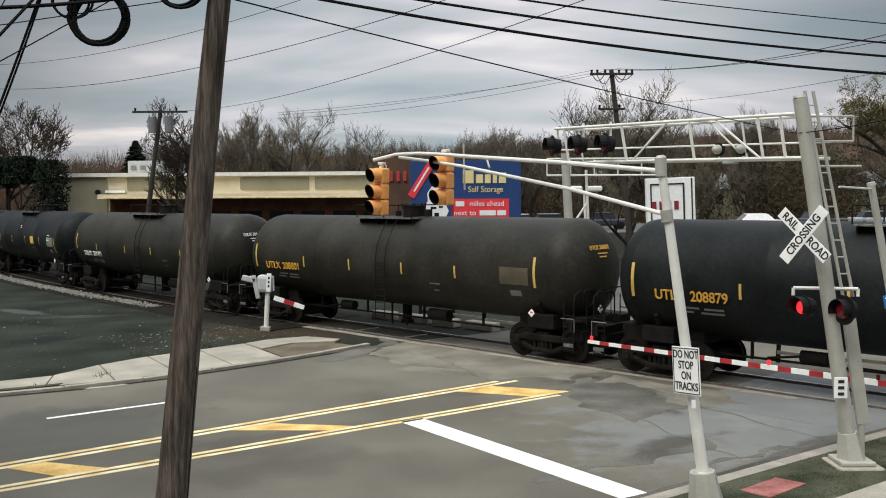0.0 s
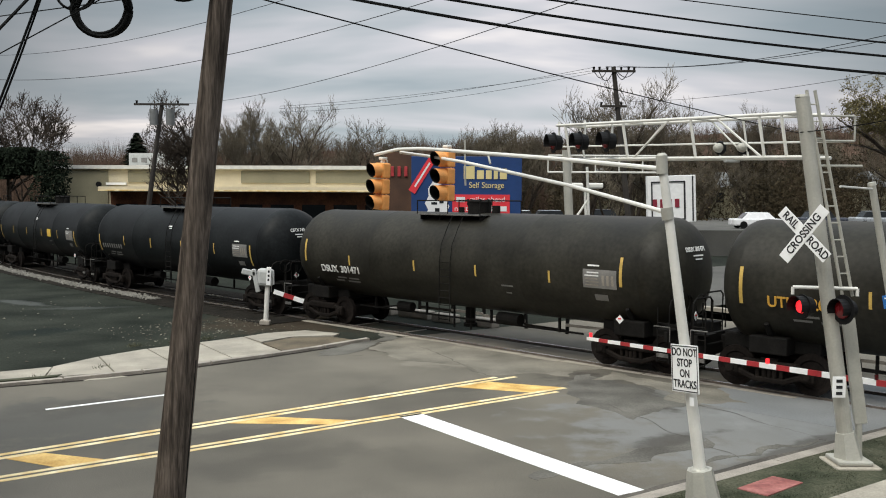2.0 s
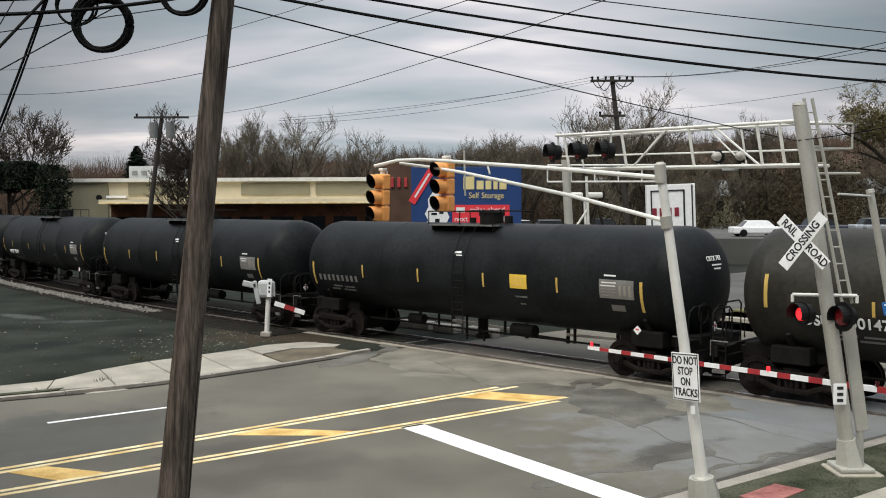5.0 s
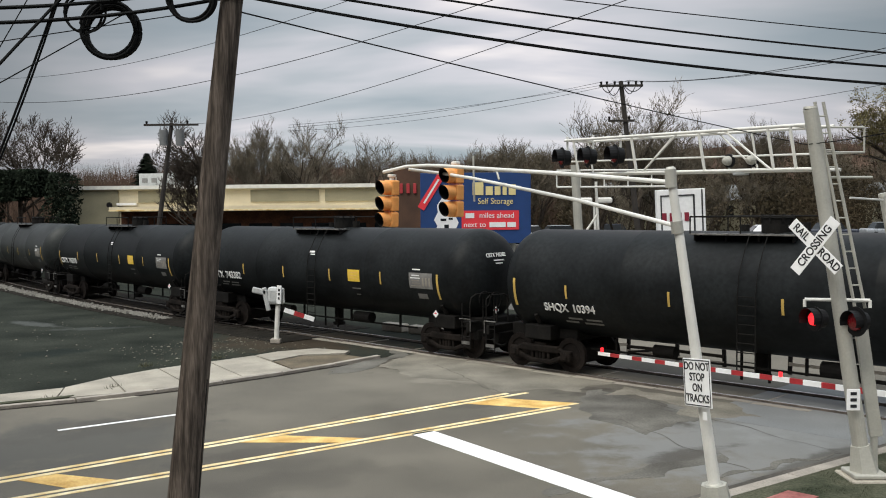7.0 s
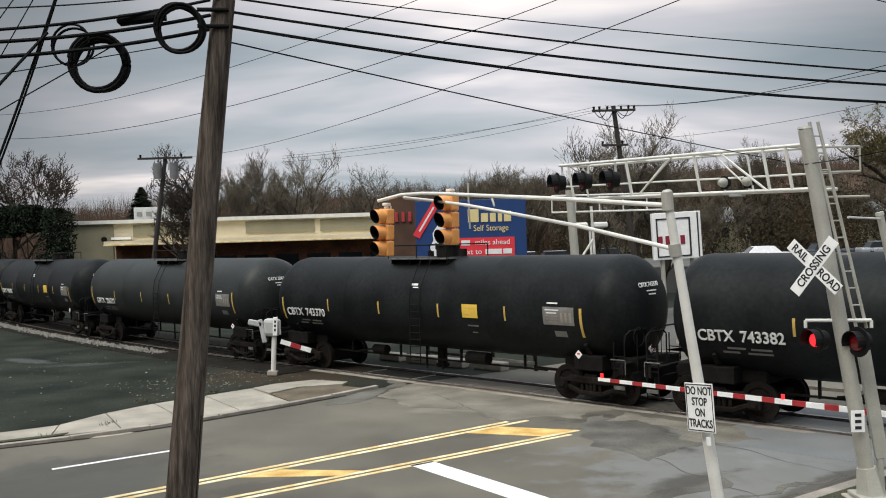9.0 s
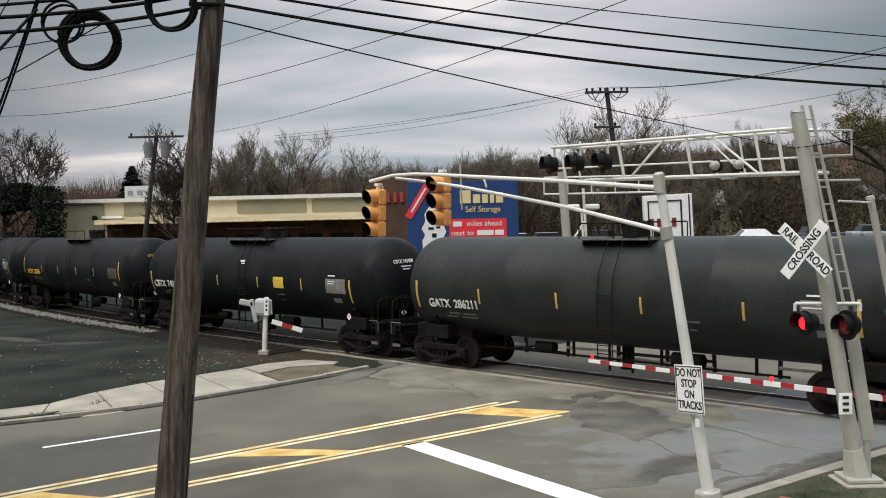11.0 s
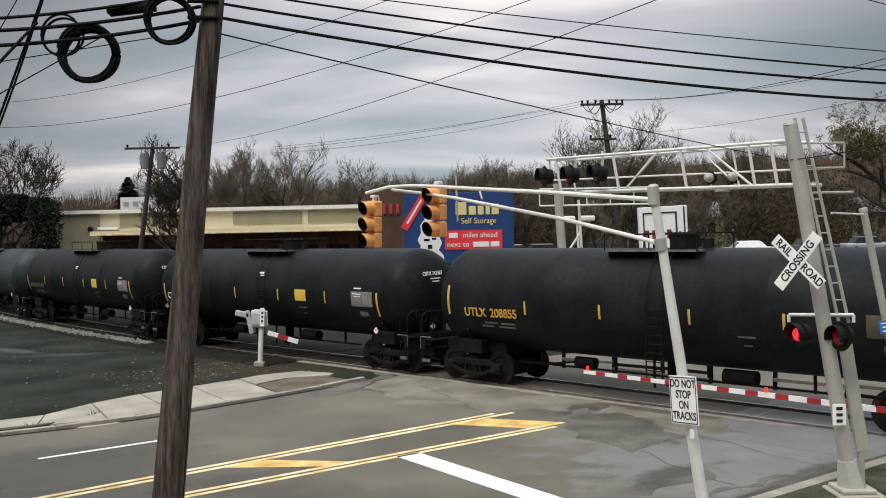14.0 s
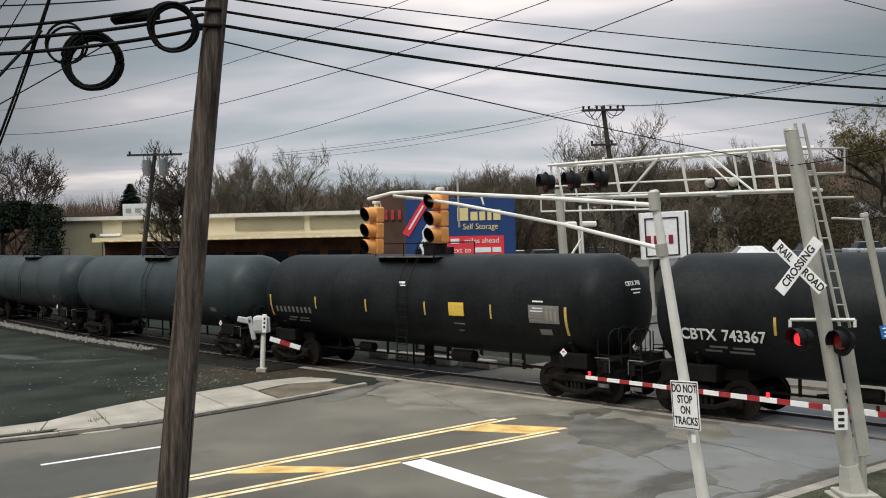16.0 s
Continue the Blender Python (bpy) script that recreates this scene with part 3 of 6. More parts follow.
def crack(r0, q0, r1, q1, w=0.013):
    b = bmesh.new()
    n = 26
    prev = None
    sd = random.uniform(0, 90)
    for i in range(n + 1):
        f = i / n
        j = 0.16 * noise.noise(Vector((f * 5 + sd, 0, 0))) + 0.05 * noise.noise(Vector((f * 21 + sd, 3, 0)))
        r, q = r0 + (r1 - r0) * f + j * (q1 - q0) / 4, q0 + (q1 - q0) * f - j * (r1 - r0) / 4
        ww = w * (0.4 + abs(noise.noise(Vector((f * 9, sd, 0)))) * 1.6)
        x, y = RQ(r, q)
        row = (b.verts.new((x - ww, y, 0.0052)), b.verts.new((x + ww, y + ww, 0.0052)))
        if prev:
            b.faces.new((prev[0], prev[1], row[1], row[0]))
        prev = row
    return tagged(part("road_crack", b, DARKSEAM), "thin dark crack in the asphalt", "crack", kind="structure")


crack(13.2, 9.8, 14.4, 14.0)
crack(15.6, 9.7, 16.2, 14.8, 0.010)
crack(14.2, 17.8, 15.4, 22.6, 0.010)
crack(9.0, 17.6, 12.2, 18.8, 0.008)
crack(2.5, 18.2, 8.2, 18.6, 0.008)

# ---- railway track ----
rails = empty("railway_track", Matrix(), "single railway track with polished rails on timber sleepers", "railway track", kind="structure")
for off in (-0.75, 0.75):
    rl = part("rail", track_strip(bmesh.new(), -150, 60, off - 0.035, off + 0.035, -0.01, 0.05), RAIL, rails)
    part("rail_head", track_strip(bmesh.new(), -150, 60, off - 0.027, off + 0.027, 0.049, 0.055), RAILTOP, rl, "polished running surface")
bal = bmesh.new()
track_strip(bal, -150, -9.5, -1.75, 2.3, -0.1, 0.006)
track_strip(bal, 14.0, 60, -2.2, 2.3, -0.1, 0.006)
tagged(part("ballast_bed", bal, BALLAST), "grey-brown crushed stone ballast under the track", "ballast", kind="stuff")
# dark strip laid where the bank and the train shade the ground
tagged(part("cess", track_strip(bmesh.new(), -95, -8.6, -2.6, -0.85, -0.1, 0.0085), SHADEDEARTH), "dark earth strip beside the rail, blackened for the shade there", "ground", kind="structure")
sl = bmesh.new()
for i in range(280):
    s = -150 + i * 0.6
    if -9.8 < s < 14.2:
        continue
    box(sl, (0, 0, 0), (0.22, 2.5, 0.03), Matrix.Translation(track(s, 0, 0.012)) @ pose(0, 0, 0, 0, 0, heading(s)))
tagged(part("sleepers", sl, SLEEPER, rails), kind="stuff")
tagged(part("crossing_apron", track_strip(bmesh.new(), 7.4, 14, -3.0, 2.3, -0.1, 0.003), NEWASPH), "grey asphalt apron around the rails", "road", kind="structure")
# pale shoulder of loose stones beside the lot
random.seed(7)
sv, sf = [], []
for i in range(7000):
    s = random.uniform(-95, -18.2)
    off = -1.80 + 0.012 * (s + 30) * (s > -30) + random.gauss(0, 0.17)
    r = random.uniform(0.03, 0.09)
    x, y, z = track(s, off, 0)
    k, a0 = len(sv), random.uniform(0, 6.28)
    for j in range(4):
        sv.append((x + r * random.uniform(0.7, 1.1) * math.cos(a0 + j * 1.57), y + r * random.uniform(0.7, 1.1) * math.sin(a0 + j * 1.57), -0.01))
    for j in range(4):
        sv.append((x + 0.6 * r * math.cos(a0 + j * 1.57), y + 0.6 * r * math.sin(a0 + j * 1.57), r * random.uniform(0.5, 1.0)))
    sf += [(k + 4, k + 5, k + 6, k + 7)] + [(k + j, k + (j + 1) % 4, k + 4 + (j + 1) % 4, k + 4 + j) for j in range(4)]
STONE = material("pale_stone", (0.23, 0.22, 0.195), 0.95, vary=0.3, scale=3, bump=0.2)
me = bpy.data.meshes.new("stone_shoulder")
me.from_pydata(sv, [], sf)
me.materials.append(STONE)
tagged(new("stone_shoulder", me), "pale loose stones along the track shoulder", "gravel", kind="stuff")
# scattered stones and dead leaves on the lot and the verge
random.seed(12)
lv, lf = [], []
for i in range(1300):
    if i < 700:
        r, q = random.uniform(8.6, 16.5), random.uniform(26.9, 31.5)
    else:
        r, q = random.uniform(-14, 16), random.uniform(26.0, 42)
    x, y = RQ(r, q)
    if (Vector((x, y, 0)) - TRACK0).dot(AWAY) > -2.2:
        continue
    w = random.choice((0.02, 0.03, 0.03, 0.05)) * random.uniform(0.6, 1.3)
    a0, k = random.uniform(0, 6.28), len(lv)
    for j in range(4):
        lv.append((x + w * random.uniform(0.6, 1.2) * math.cos(a0 + j * 1.57), y + w * random.uniform(0.6, 1.2) * math.sin(a0 + j * 1.57), 0.006))
    lv.append((x, y, 0.006 + w * random.uniform(0.3, 0.9)))
    lf += [(k + j, k + (j + 1) % 4, k + 4) for j in range(4)]
me = bpy.data.meshes.new("litter")
me.from_pydata(lv, [], lf)
me.materials.append(material("leaf_litter", (0.09, 0.078, 0.058), 0.95, vary=0.6, scale=1.5, fine=6, bump=0, tint=(0.19, 0.18, 0.15), spec=0.05))
tagged(new("litter", me), "scattered small stones and dead leaves", "litter", kind="stuff")
# header strips of the crossing
hd = empty("crossing_header", Matrix(), "chipped pale concrete headers along the rails in the road", "crossing panel", kind="structure")
s = -8.6
while s < 8.5:
    L = random.uniform(0.9, 1.6)
    b = bmesh.new()
    o = -0.98 + random.uniform(-0.04, 0.04)
    poly(b, [track(s, o - 0.15)[:2], track(s + L * 0.96, o - 0.13 + random.uniform(-0.05, 0.05))[:2], track(s + L * 0.96, o + 0.10)[:2], track(s, o + 0.12)[:2]], -0.05, 0.008)
    part("header_block", b, KERBM if s > 3 else CONCRETE, hd)
    s += L
for off in (-0.65, 0.65, 0.86):
    b = bmesh.new()
    poly(b, [track(-9, off - 0.05)[:2], track(13.8, off - 0.05)[:2], track(13.8, off + 0.05)[:2], track(-9, off + 0.05)[:2]], -0.02, 0.006)
    part("flangeway", b, SLEEPER, hd)

for s in (-6.5, -4.1, -1.7, 0.7, 3.1, 5.5, 7.9):
    b = bmesh.new()
    poly(b, [track(s, -0.55)[:2], track(s + 0.05, -0.55)[:2], track(s + 0.05, 0.55)[:2], track(s, 0.55)[:2]], -0.02, 0.008)
    part("panel_joint", b, KERBM, hd)
# ---- tank cars ----
PITCH, RT, AXLE_Z = 16.036, 1.45, 2.47
BARREL, HEAD = 6.95, 0.85
TRUCKS = {-1: -5.95, 1: 6.45}
REAR, REARHEAD = -6.58, 0.74


def side_strip(bm, x, w, z0, z1, r=RT + 0.008, n=6, slant=0.0):
    prev = None
    for i in range(n + 1):
        z = z0 + (z1 - z0) * i / n - AXLE_Z
        y = -math.sqrt(r * r - z * z)
        xx = x + slant * (0.5 - i / n)
        row = (bm.verts.new((xx - w / 2, y, z + AXLE_Z)), bm.verts.new((xx + w / 2, y, z + AXLE_Z)))
        if prev:
            bm.faces.new((prev[0], prev[1], row[1], row[0]))
        prev = row
    return bm


def on_side(x, z, r=RT + 0.012):
    dz = z - AXLE_Z
    phi = math.degrees(math.asin(-dz / r))
    return pose(x, -math.sqrt(r * r - dz * dz), z, 90 + phi, 0, 0)


def on_head(y, z, lift=0.02):
    """a pose on the front head of the tank, its x across the car and its z outwards"""
    dz = z - AXLE_Z
    k = math.sqrt(max(0.02, 1 - (y * y + dz * dz) / RT ** 2))
    out_dir = Vector((k / HEAD, y / RT ** 2, dz / RT ** 2)).normalized()
    at = Vector((BARREL + HEAD * k, y, z)) + out_dir * lift
    across = Vector((0, 1, 0)) - out_dir * out_dir.y
    across.normalize()
    up_dir = out_dir.cross(across)
    m = Matrix((across, up_dir, out_dir)).transposed().to_4x4()
    m.translation = at
    return m


def wheel_mesh():
    b = bmesh.new()
    lathe(b, [(-0.07, 0.05), (-0.07, 0.30), (-0.06, 0.33), (-0.065, 0.44), (0.055, 0.43), (0.065, 0.475), (0.09, 0.47), (0.09, 0.33), (0.06, 0.30), (0.07, 0.05)], 22, pose(0, 0, 0, 0, 0, 90))
    return b


def tank_car(tank_mat, long_walk):
    car = new("tank_car")
    b = bmesh.new()
    dome = [(math.sin(math.pi / 2 * i / 9), max(0.02, RT * math.cos(math.pi / 2 * i / 9))) for i in range(10)]
    prof = [(REAR - REARHEAD * a, r) for a, r in dome[::-1]]
    for x in (-6.52, -3.1, 3.1, 6.88):
        prof += [(x - 0.03, RT), (x, RT + 0.007), (x + 0.03, RT)]
    prof += [(BARREL + HEAD * a, r) for a, r in dome]
    lathe(b, prof, 48, pose(0, 0, AXLE_Z))
    part("tank", b, tank_mat, car, smooth=True)
    for sx in (-1, 1):
        b = bmesh.new()
        box(b, (sx * 6.7, 0, 0.92), (2.4, 0.42, 0.36), None, 0.02)
        part("stub_sill", b, FRAMEB, car)
        b = bmesh.new()
        c = TRUCKS[sx]
        box(b, (c, 0, 1.12), (0.9, 2.3, 0.40), None, 0.03)
        box(b, (c + sx * 0.1, 0, 1.10), (2.3, 1.5, 0.36), None, 0.04)
        for yy in (-1, 1):
            # saddle wings that carry the tank
            rod(b, (c, yy * 0.75, 1.0), (c, yy * 1.22, 1.62), 0.10, 0.06, seg=6)
        part("bolster", b, FRAMEB, car)
        b = bmesh.new()
        box(b, (sx * 7.62, 0, 1.05), (0.10, 2.7, 0.26), None, 0.02)
        part("end_sill", b, FRAMEB, car)
        b = bmesh.new()
        box(b, (sx * 7.62, 0, 0.80), (0.20, 2.0, 0.30), None, 0.03)
        rod(b, (sx * 7.74, -0.8, 1.1), (sx * 7.74, -0.8, 1.9), 0.02, seg=6)
        ring(b, Matrix.Translation((sx * 7.80, -0.8, 1.85)) @ pose(0, 0, 0, 0, 0, 90), 0.24, 0.016, 18, 5)
        part("brake_stand", b, FRAMEB, car)
        for yy in (-1.1, 1.1):
            b = bmesh.new()
            box(b, (sx * 7.52, yy, 1.20), (0.40, 0.42, 0.04))
            part("end_platform", b, FRAMEB, car)
    for sx in (-1, 1):
        b = bmesh.new()
        rod(b, (sx * 7.6, 0, 0.85), (sx * 8.0, 0, 0.85), 0.11)
        box(b, (sx * 7.90, 0, 0.86), (0.24, 0.3, 0.32), None, 0.05)
        part("coupler", b, WHEELM, car)
        # ladder and hooped handrail at each corner
        for yy in (-1.32, 1.32):
            b = bmesh.new()
            for xx in (7.38, 7.70):
                rod(b, (sx * xx, yy, 0.42), (sx * xx, yy, 1.75), 0.017, seg=6)
            for k in range(4):
                rod(b, (sx * 7.38, yy, 0.48 + 0.30 * k), (sx * 7.70, yy, 0.48 + 0.30 * k), 0.014, seg=6)
            tube(b, [(sx * 7.70, yy, 1.75), (sx * 7.72, yy * 0.98, 1.92), (sx * 7.74, yy * 0.85, 2.02), (sx * 7.74, yy * 0.35, 2.02), (sx * 7.74, yy * 0.25, 1.92), (sx * 7.74, yy * 0.25, 1.2)], 0.022, 6)
            part("end_ladder", b, FRAMEB, car)
        b = bmesh.new()
        box(b, (sx * 7.54, -1.34, 0.60), (0.32, 0.03, 0.09))
        part("step", b, WORNSTEEL, car, "worn bare step edge")
        b = bmesh.new()
        rod(b, (sx * 7.30, -1.36, 1.30), (sx * 7.74, -1.36, 1.30), 0.016, seg=5)
        rod(b, (sx * 7.74, -1.36, 1.30), (sx * 7.74, -1.36, 0.95), 0.014, seg=5)
        part("grab_iron", b, WORNSTEEL, car, "worn bare grab iron")
        b = bmesh.new()
        tube(b, [(sx * 7.6, -0.35, 0.78), (sx * 7.8, -0.36, 0.52), (sx * 8.0, -0.30, 0.46)], 0.03, 6)
        part("brake_hose", b, RUBBER, car)
    b = bmesh.new()
    cx = 0.35 if long_walk else 0.3
    w0, w1 = (cx - 1.75, cx + 0.85) if long_walk else (cx - 1.15, cx + 0.95)
    for yy in (-0.72, 0.72):
        box(b, ((w0 + w1) / 2, yy, 3.86), (w1 - w0, 0.5, 0.035))
        for k in range(9):
            box(b, (w0 + (w1 - w0) * (k + 0.5) / 9, yy, 3.881), (0.04, 0.48, 0.012))
    part("walkway", b, WORNSTEEL, car, "worn grey steel grating")
    b = bmesh.new()
    for yy in (-0.72, 0.72):
        for k in range(4):
            box(b, (w0 + (w1 - w0) * (0.03 + 0.3133 * k), yy * 0.95, 3.77), (0.04, 0.36, 0.14))
        rod(b, (w0, yy * 1.3, 4.28), (w1, yy * 1.3, 4.28), 0.02, seg=6)
        for k in range(3):
            xx = w0 + (w1 - w0) * k / 2
            rod(b, (xx, yy * 1.3, 3.86), (xx, yy * 1.3, 4.28), 0.018, seg=6)
    part("handrail", b, FRAMEB, car)
    b = bmesh.new()
    rod(b, (cx, 0, 3.85), (cx, 0, 4.24), 0.36, seg=20)
    rod(b, (cx, 0, 4.24), (cx, 0, 4.31), 0.39, 0.32, seg=20)
    for k in range(8):
        a = 0.785 * k
        rod(b, (cx + 0.36 * math.cos(a), 0.36 * math.sin(a), 4.14), (cx + 0.36 * math.cos(a), 0.36 * math.sin(a), 4.33), 0.03, seg=5)
    part("manway", b, FRAMEB, car)
    b = bmesh.new()
    rod(b, (cx + 0.66, 0, 3.85), (cx + 0.66, 0, 4.14), 0.13, seg=12)
    part("valve", b, FRAMEB, car)
    b = bmesh.new()
    rod(b, (cx - 0.85, 0.1, 3.85), (cx - 0.85, 0.1, 4.08), 0.10, seg=10)
    part("vent", b, FRAMEB, car)
    # ladder up the side to the walkway
    b = bmesh.new()
    for xx in (cx - 0.22, cx + 0.22):
        rod(b, (xx, -1.52, 0.75), (xx, -1.52, 2.5), 0.016, seg=6)
        tube(b, [(xx, -1.52, 2.5), (xx, -1.44, 3.0), (xx, -1.18, 3.5), (xx, -0.94, 3.86)], 0.012)
    for k in range(9):
        rod(b, (cx - 0.22, -1.52, 0.80 + 0.21 * k), (cx + 0.22, -1.52, 0.80 + 0.21 * k), 0.013, seg=6)
    part("side_ladder", b, FRAMEB, car)
    b = bmesh.new()
    rod(b, (0.0, 0, 0.50), (0.0, 0, 1.1), 0.16, seg=12)
    rod(b, (0.0, 0, 0.42), (0.0, 0, 0.52), 0.22, seg=12)
    for xx in (-0.35, 0.35):
        rod(b, (xx, -0.35, 0.38), (xx, -0.35, 1.1), 0.035, seg=6)
    part("outlet_valve", b, FRAMEB, car)
    b = bmesh.new()
    rod(b, (-4.6, -0.5, 0.72), (4.6, -0.5, 0.72), 0.03, seg=6)
    rod(b, (1.7, -0.6, 0.90), (2.5, -0.6, 0.90), 0.18, seg=14)
    rod(b, (-2.6, -0.55, 0.88), (-2.0, -0.55, 0.88), 0.15, seg=14)
    rod(b, (-2.6, -0.55, 0.88), (-3.4, -0.55, 0.76), 0.03, seg=6)
    for xx in (-3.8, -1.4, 1.3, 3.8):
        box(b, (xx, -0.5, 0.88), (0.06, 0.06, 0.40))
    part("brake_gear", b, FRAMEB, car)
    for sx in (-1, 1):
        b = bmesh.new()
        c = TRUCKS[sx]
        for yy in (-1.02, 1.02):
            box(b, (c, yy, 0.66), (1.30, 0.16, 0.20), None, 0.04)
            for ax in (-0.89, 0.89):
                box(b, (c + ax, yy, 0.52), (0.34, 0.18, 0.30), None, 0.05)
                rod(b, (c + ax, yy - 0.10, 0.50), (c + ax, yy + 0.10, 0.50), 0.10, seg=10)
            for q in (-1, 1):
                rod(b, (c + q * 0.30, yy, 0.30), (c + q * 0.78, yy, 0.48), 0.07, seg=6)
                rod(b, (c + q * 0.55, yy, 0.68), (c + q * 0.82, yy, 0.60), 0.08, seg=6)
                rod(b, (c + q * 0.28, yy, 0.34), (c + q * 0.28, yy, 0.66), 0.05, seg=6)
            box(b, (c, yy, 0.32), (0.72, 0.14, 0.12), None, 0.03)
            for k in (-0.12, 0.0, 0.12):
                rod(b, (c + k, yy, 0.36), (c + k, yy, 0.58), 0.055, seg=10)
        box(b, (c, 0, 0.70), (0.42, 2.1, 0.26), None, 0.03)
        # solid fill between the wheels, added to block light through the truck
        box(b, (c, 0, 0.50), (2.2, 1.2, 0.42), None, 0.06)
        box(b, (c, 0, 0.88), (1.2, 1.2, 0.22), None, 0.05)
        tr = part("truck", b, TRUCKM, car)
        for ax in (-0.89, 0.89):
            for yy in (-0.74, 0.74):
                w = part("wheel", wheel_mesh(), WHEELM, tr, "rusty steel wheel", smooth=False)
                w.matrix_basis = pose(c + ax, yy, 0.53, 0, 0, 0 if yy > 0 else 180)
            b = bmesh.new()
            rod(b, (c + ax, -1.14, 0.52), (c + ax, -1.10, 0.52), 0.085, 0.10, seg=12)
            part("axle_cap", b, WHEELM, tr, "rusty axle end cap")
    for x, y, z, m in ((6.32, -1.36, 1.36, pose(0, 0, 0)), (7.86, -0.35, 1.50, pose(0, 0, 0, 0, 0, 90))):
        b = bmesh.new()
        box(b, (0, 0, 0), (0.16, 0.015, 0.16), Matrix.Translation((x, y, z)) @ m @ pose(0, 0, 0, 0, 45, 0))
        holder = part("placard_holder", b, SIGNW, car, "small white diamond placard")
        b = bmesh.new()
        box(b, (0, -0.010, 0.02), (0.09, 0.006, 0.035), Matrix.Translation((x, y, z)) @ m)
        part("print_bar", b, BRED, holder)
        b = bmesh.new()
        rod(b, (x, y + 0.02, z), (x, y + 0.02, 1.05), 0.012, seg=5)
        part("placard_stem", b, FRAMEB, holder)
    # sampling and test decals low on the barrel
    for x, w, z, h in ((2.62, 0.42, 1.92, 0.045), (2.62, 0.20, 1.72, 0.04), (5.75, 0.40, 1.78, 0.16)):
        b = bmesh.new()
        side_strip(b, x, w, z, z + h, RT + 0.010, n=2)
        part("small_print", b, GREYPANEL, car)
    return car


# car kind: paint, mark, mark colour, placard
CONSIST = [
    ("k", "UTLX 208879", "y", False), ("b", "UTLX 208801", "o", False), ("b", "DSUX 301471", "w", False),
    ("k", "CBTX", "s", True), ("k", "", "", True), ("k", "SHQX 10394", "w", False),
    ("k", "CBTX 743382", "w", True), ("k", "CBTX 743370", "w", True), ("g", "GATX 286211", "w", False),
    ("k", "CBTX 743408", "w", True), ("k", "UTLX 208855", "o", False), ("k", "CBTX 743367", "w", True),
    ("k", "CBTX", "s", True), ("l", "", "", False), ("l", "", "", False), ("l", "", "", False), ("k", "", "", False),
]
# the large mark: from, to, middle height, letter height; the end stripes and their heights; the small stripes and their heights
LAYOUT = {
    "CBTX": ((-6.25, -4.15, 2.06, 0.27), 6.47, (1.80, 2.56), (-3.93, -1.38, 1.28, 3.89), (2.14, 2.54)),
    "DSUX": ((-5.58, -3.66, 1.97, 0.24), 6.38, (2.18, 2.92), (-4.08, -1.04, 1.49, 4.14), (2.14, 2.46)),
    "SHQX": ((-5.55, -3.90, 1.86, 0.23), 6.82, (1.85, 2.60), (-4.76, -1.68, 1.16, 4.52), (2.12, 2.48)),
    "UTLX": ((-5.85, -3.95, 2.14, 0.25), 6.47, (2.05, 2.88), (-3.65, -1.25, 1.25, 3.52), (2.16, 2.52)),
    "GATX": ((-6.00, -4.10, 2.00, 0.26), 6.47, (1.85, 2.65), (-3.98, -1.26, 1.30, 3.95), (2.06, 2.48)),
}
PAINT = {"k": (TANKB, "black"), "b": (TANKBR, "brownish black"), "g": (TANKG, "dark grey"), "l": (TANKL, "blue-grey")}
BASES = {k: tank_car(m, k in "bk") for k, (m, _) in PAINT.items()}
TRAIN = []
used = set()
for i, (kind, mark_text, ink, placard) in enumerate(CONSIST):
    here = pose(*track(-PITCH * (i - 0.5), 0, 0.0), 0, 0, heading(-PITCH * (i - 0.5)))
    car = copy_thing(BASES[kind], here) if kind in used else BASES[kind]
    used.add(kind)
    car.matrix_basis = here
    extra = ", yellow placard and white mark" if placard else " and white stencilled mark" if ink == "w" else " and orange stencilled mark" if ink else ""
    tagged(car, f"{PAINT[kind][1]} railway tank car with yellow stripes" + extra, "tank car", "tank cars of the freight train")
    TRAIN.append(car)


def large_mark(car, text, mat, x0, x1, z, high):
    """the reporting mark, its words spread from x0 to x1"""
    obs = [words(w, high / 0.72, mat, Matrix(), car, "lettering", "LEFT", depth=0.010, bold=0.014) for w in text.split()]
    ends = [max(v.co.x for v in o.data.vertices) for o in obs]
    gap = 0.55 * high
    fit = (x1 - x0 - gap * (len(obs) - 1)) / sum(ends)
    x = x0
    for o, e in zip(obs, ends):
        o.matrix_basis = on_side(x, z, RT + 0.028) @ Matrix.Diagonal((fit, 1, 1, 1))
        x += e * fit + gap


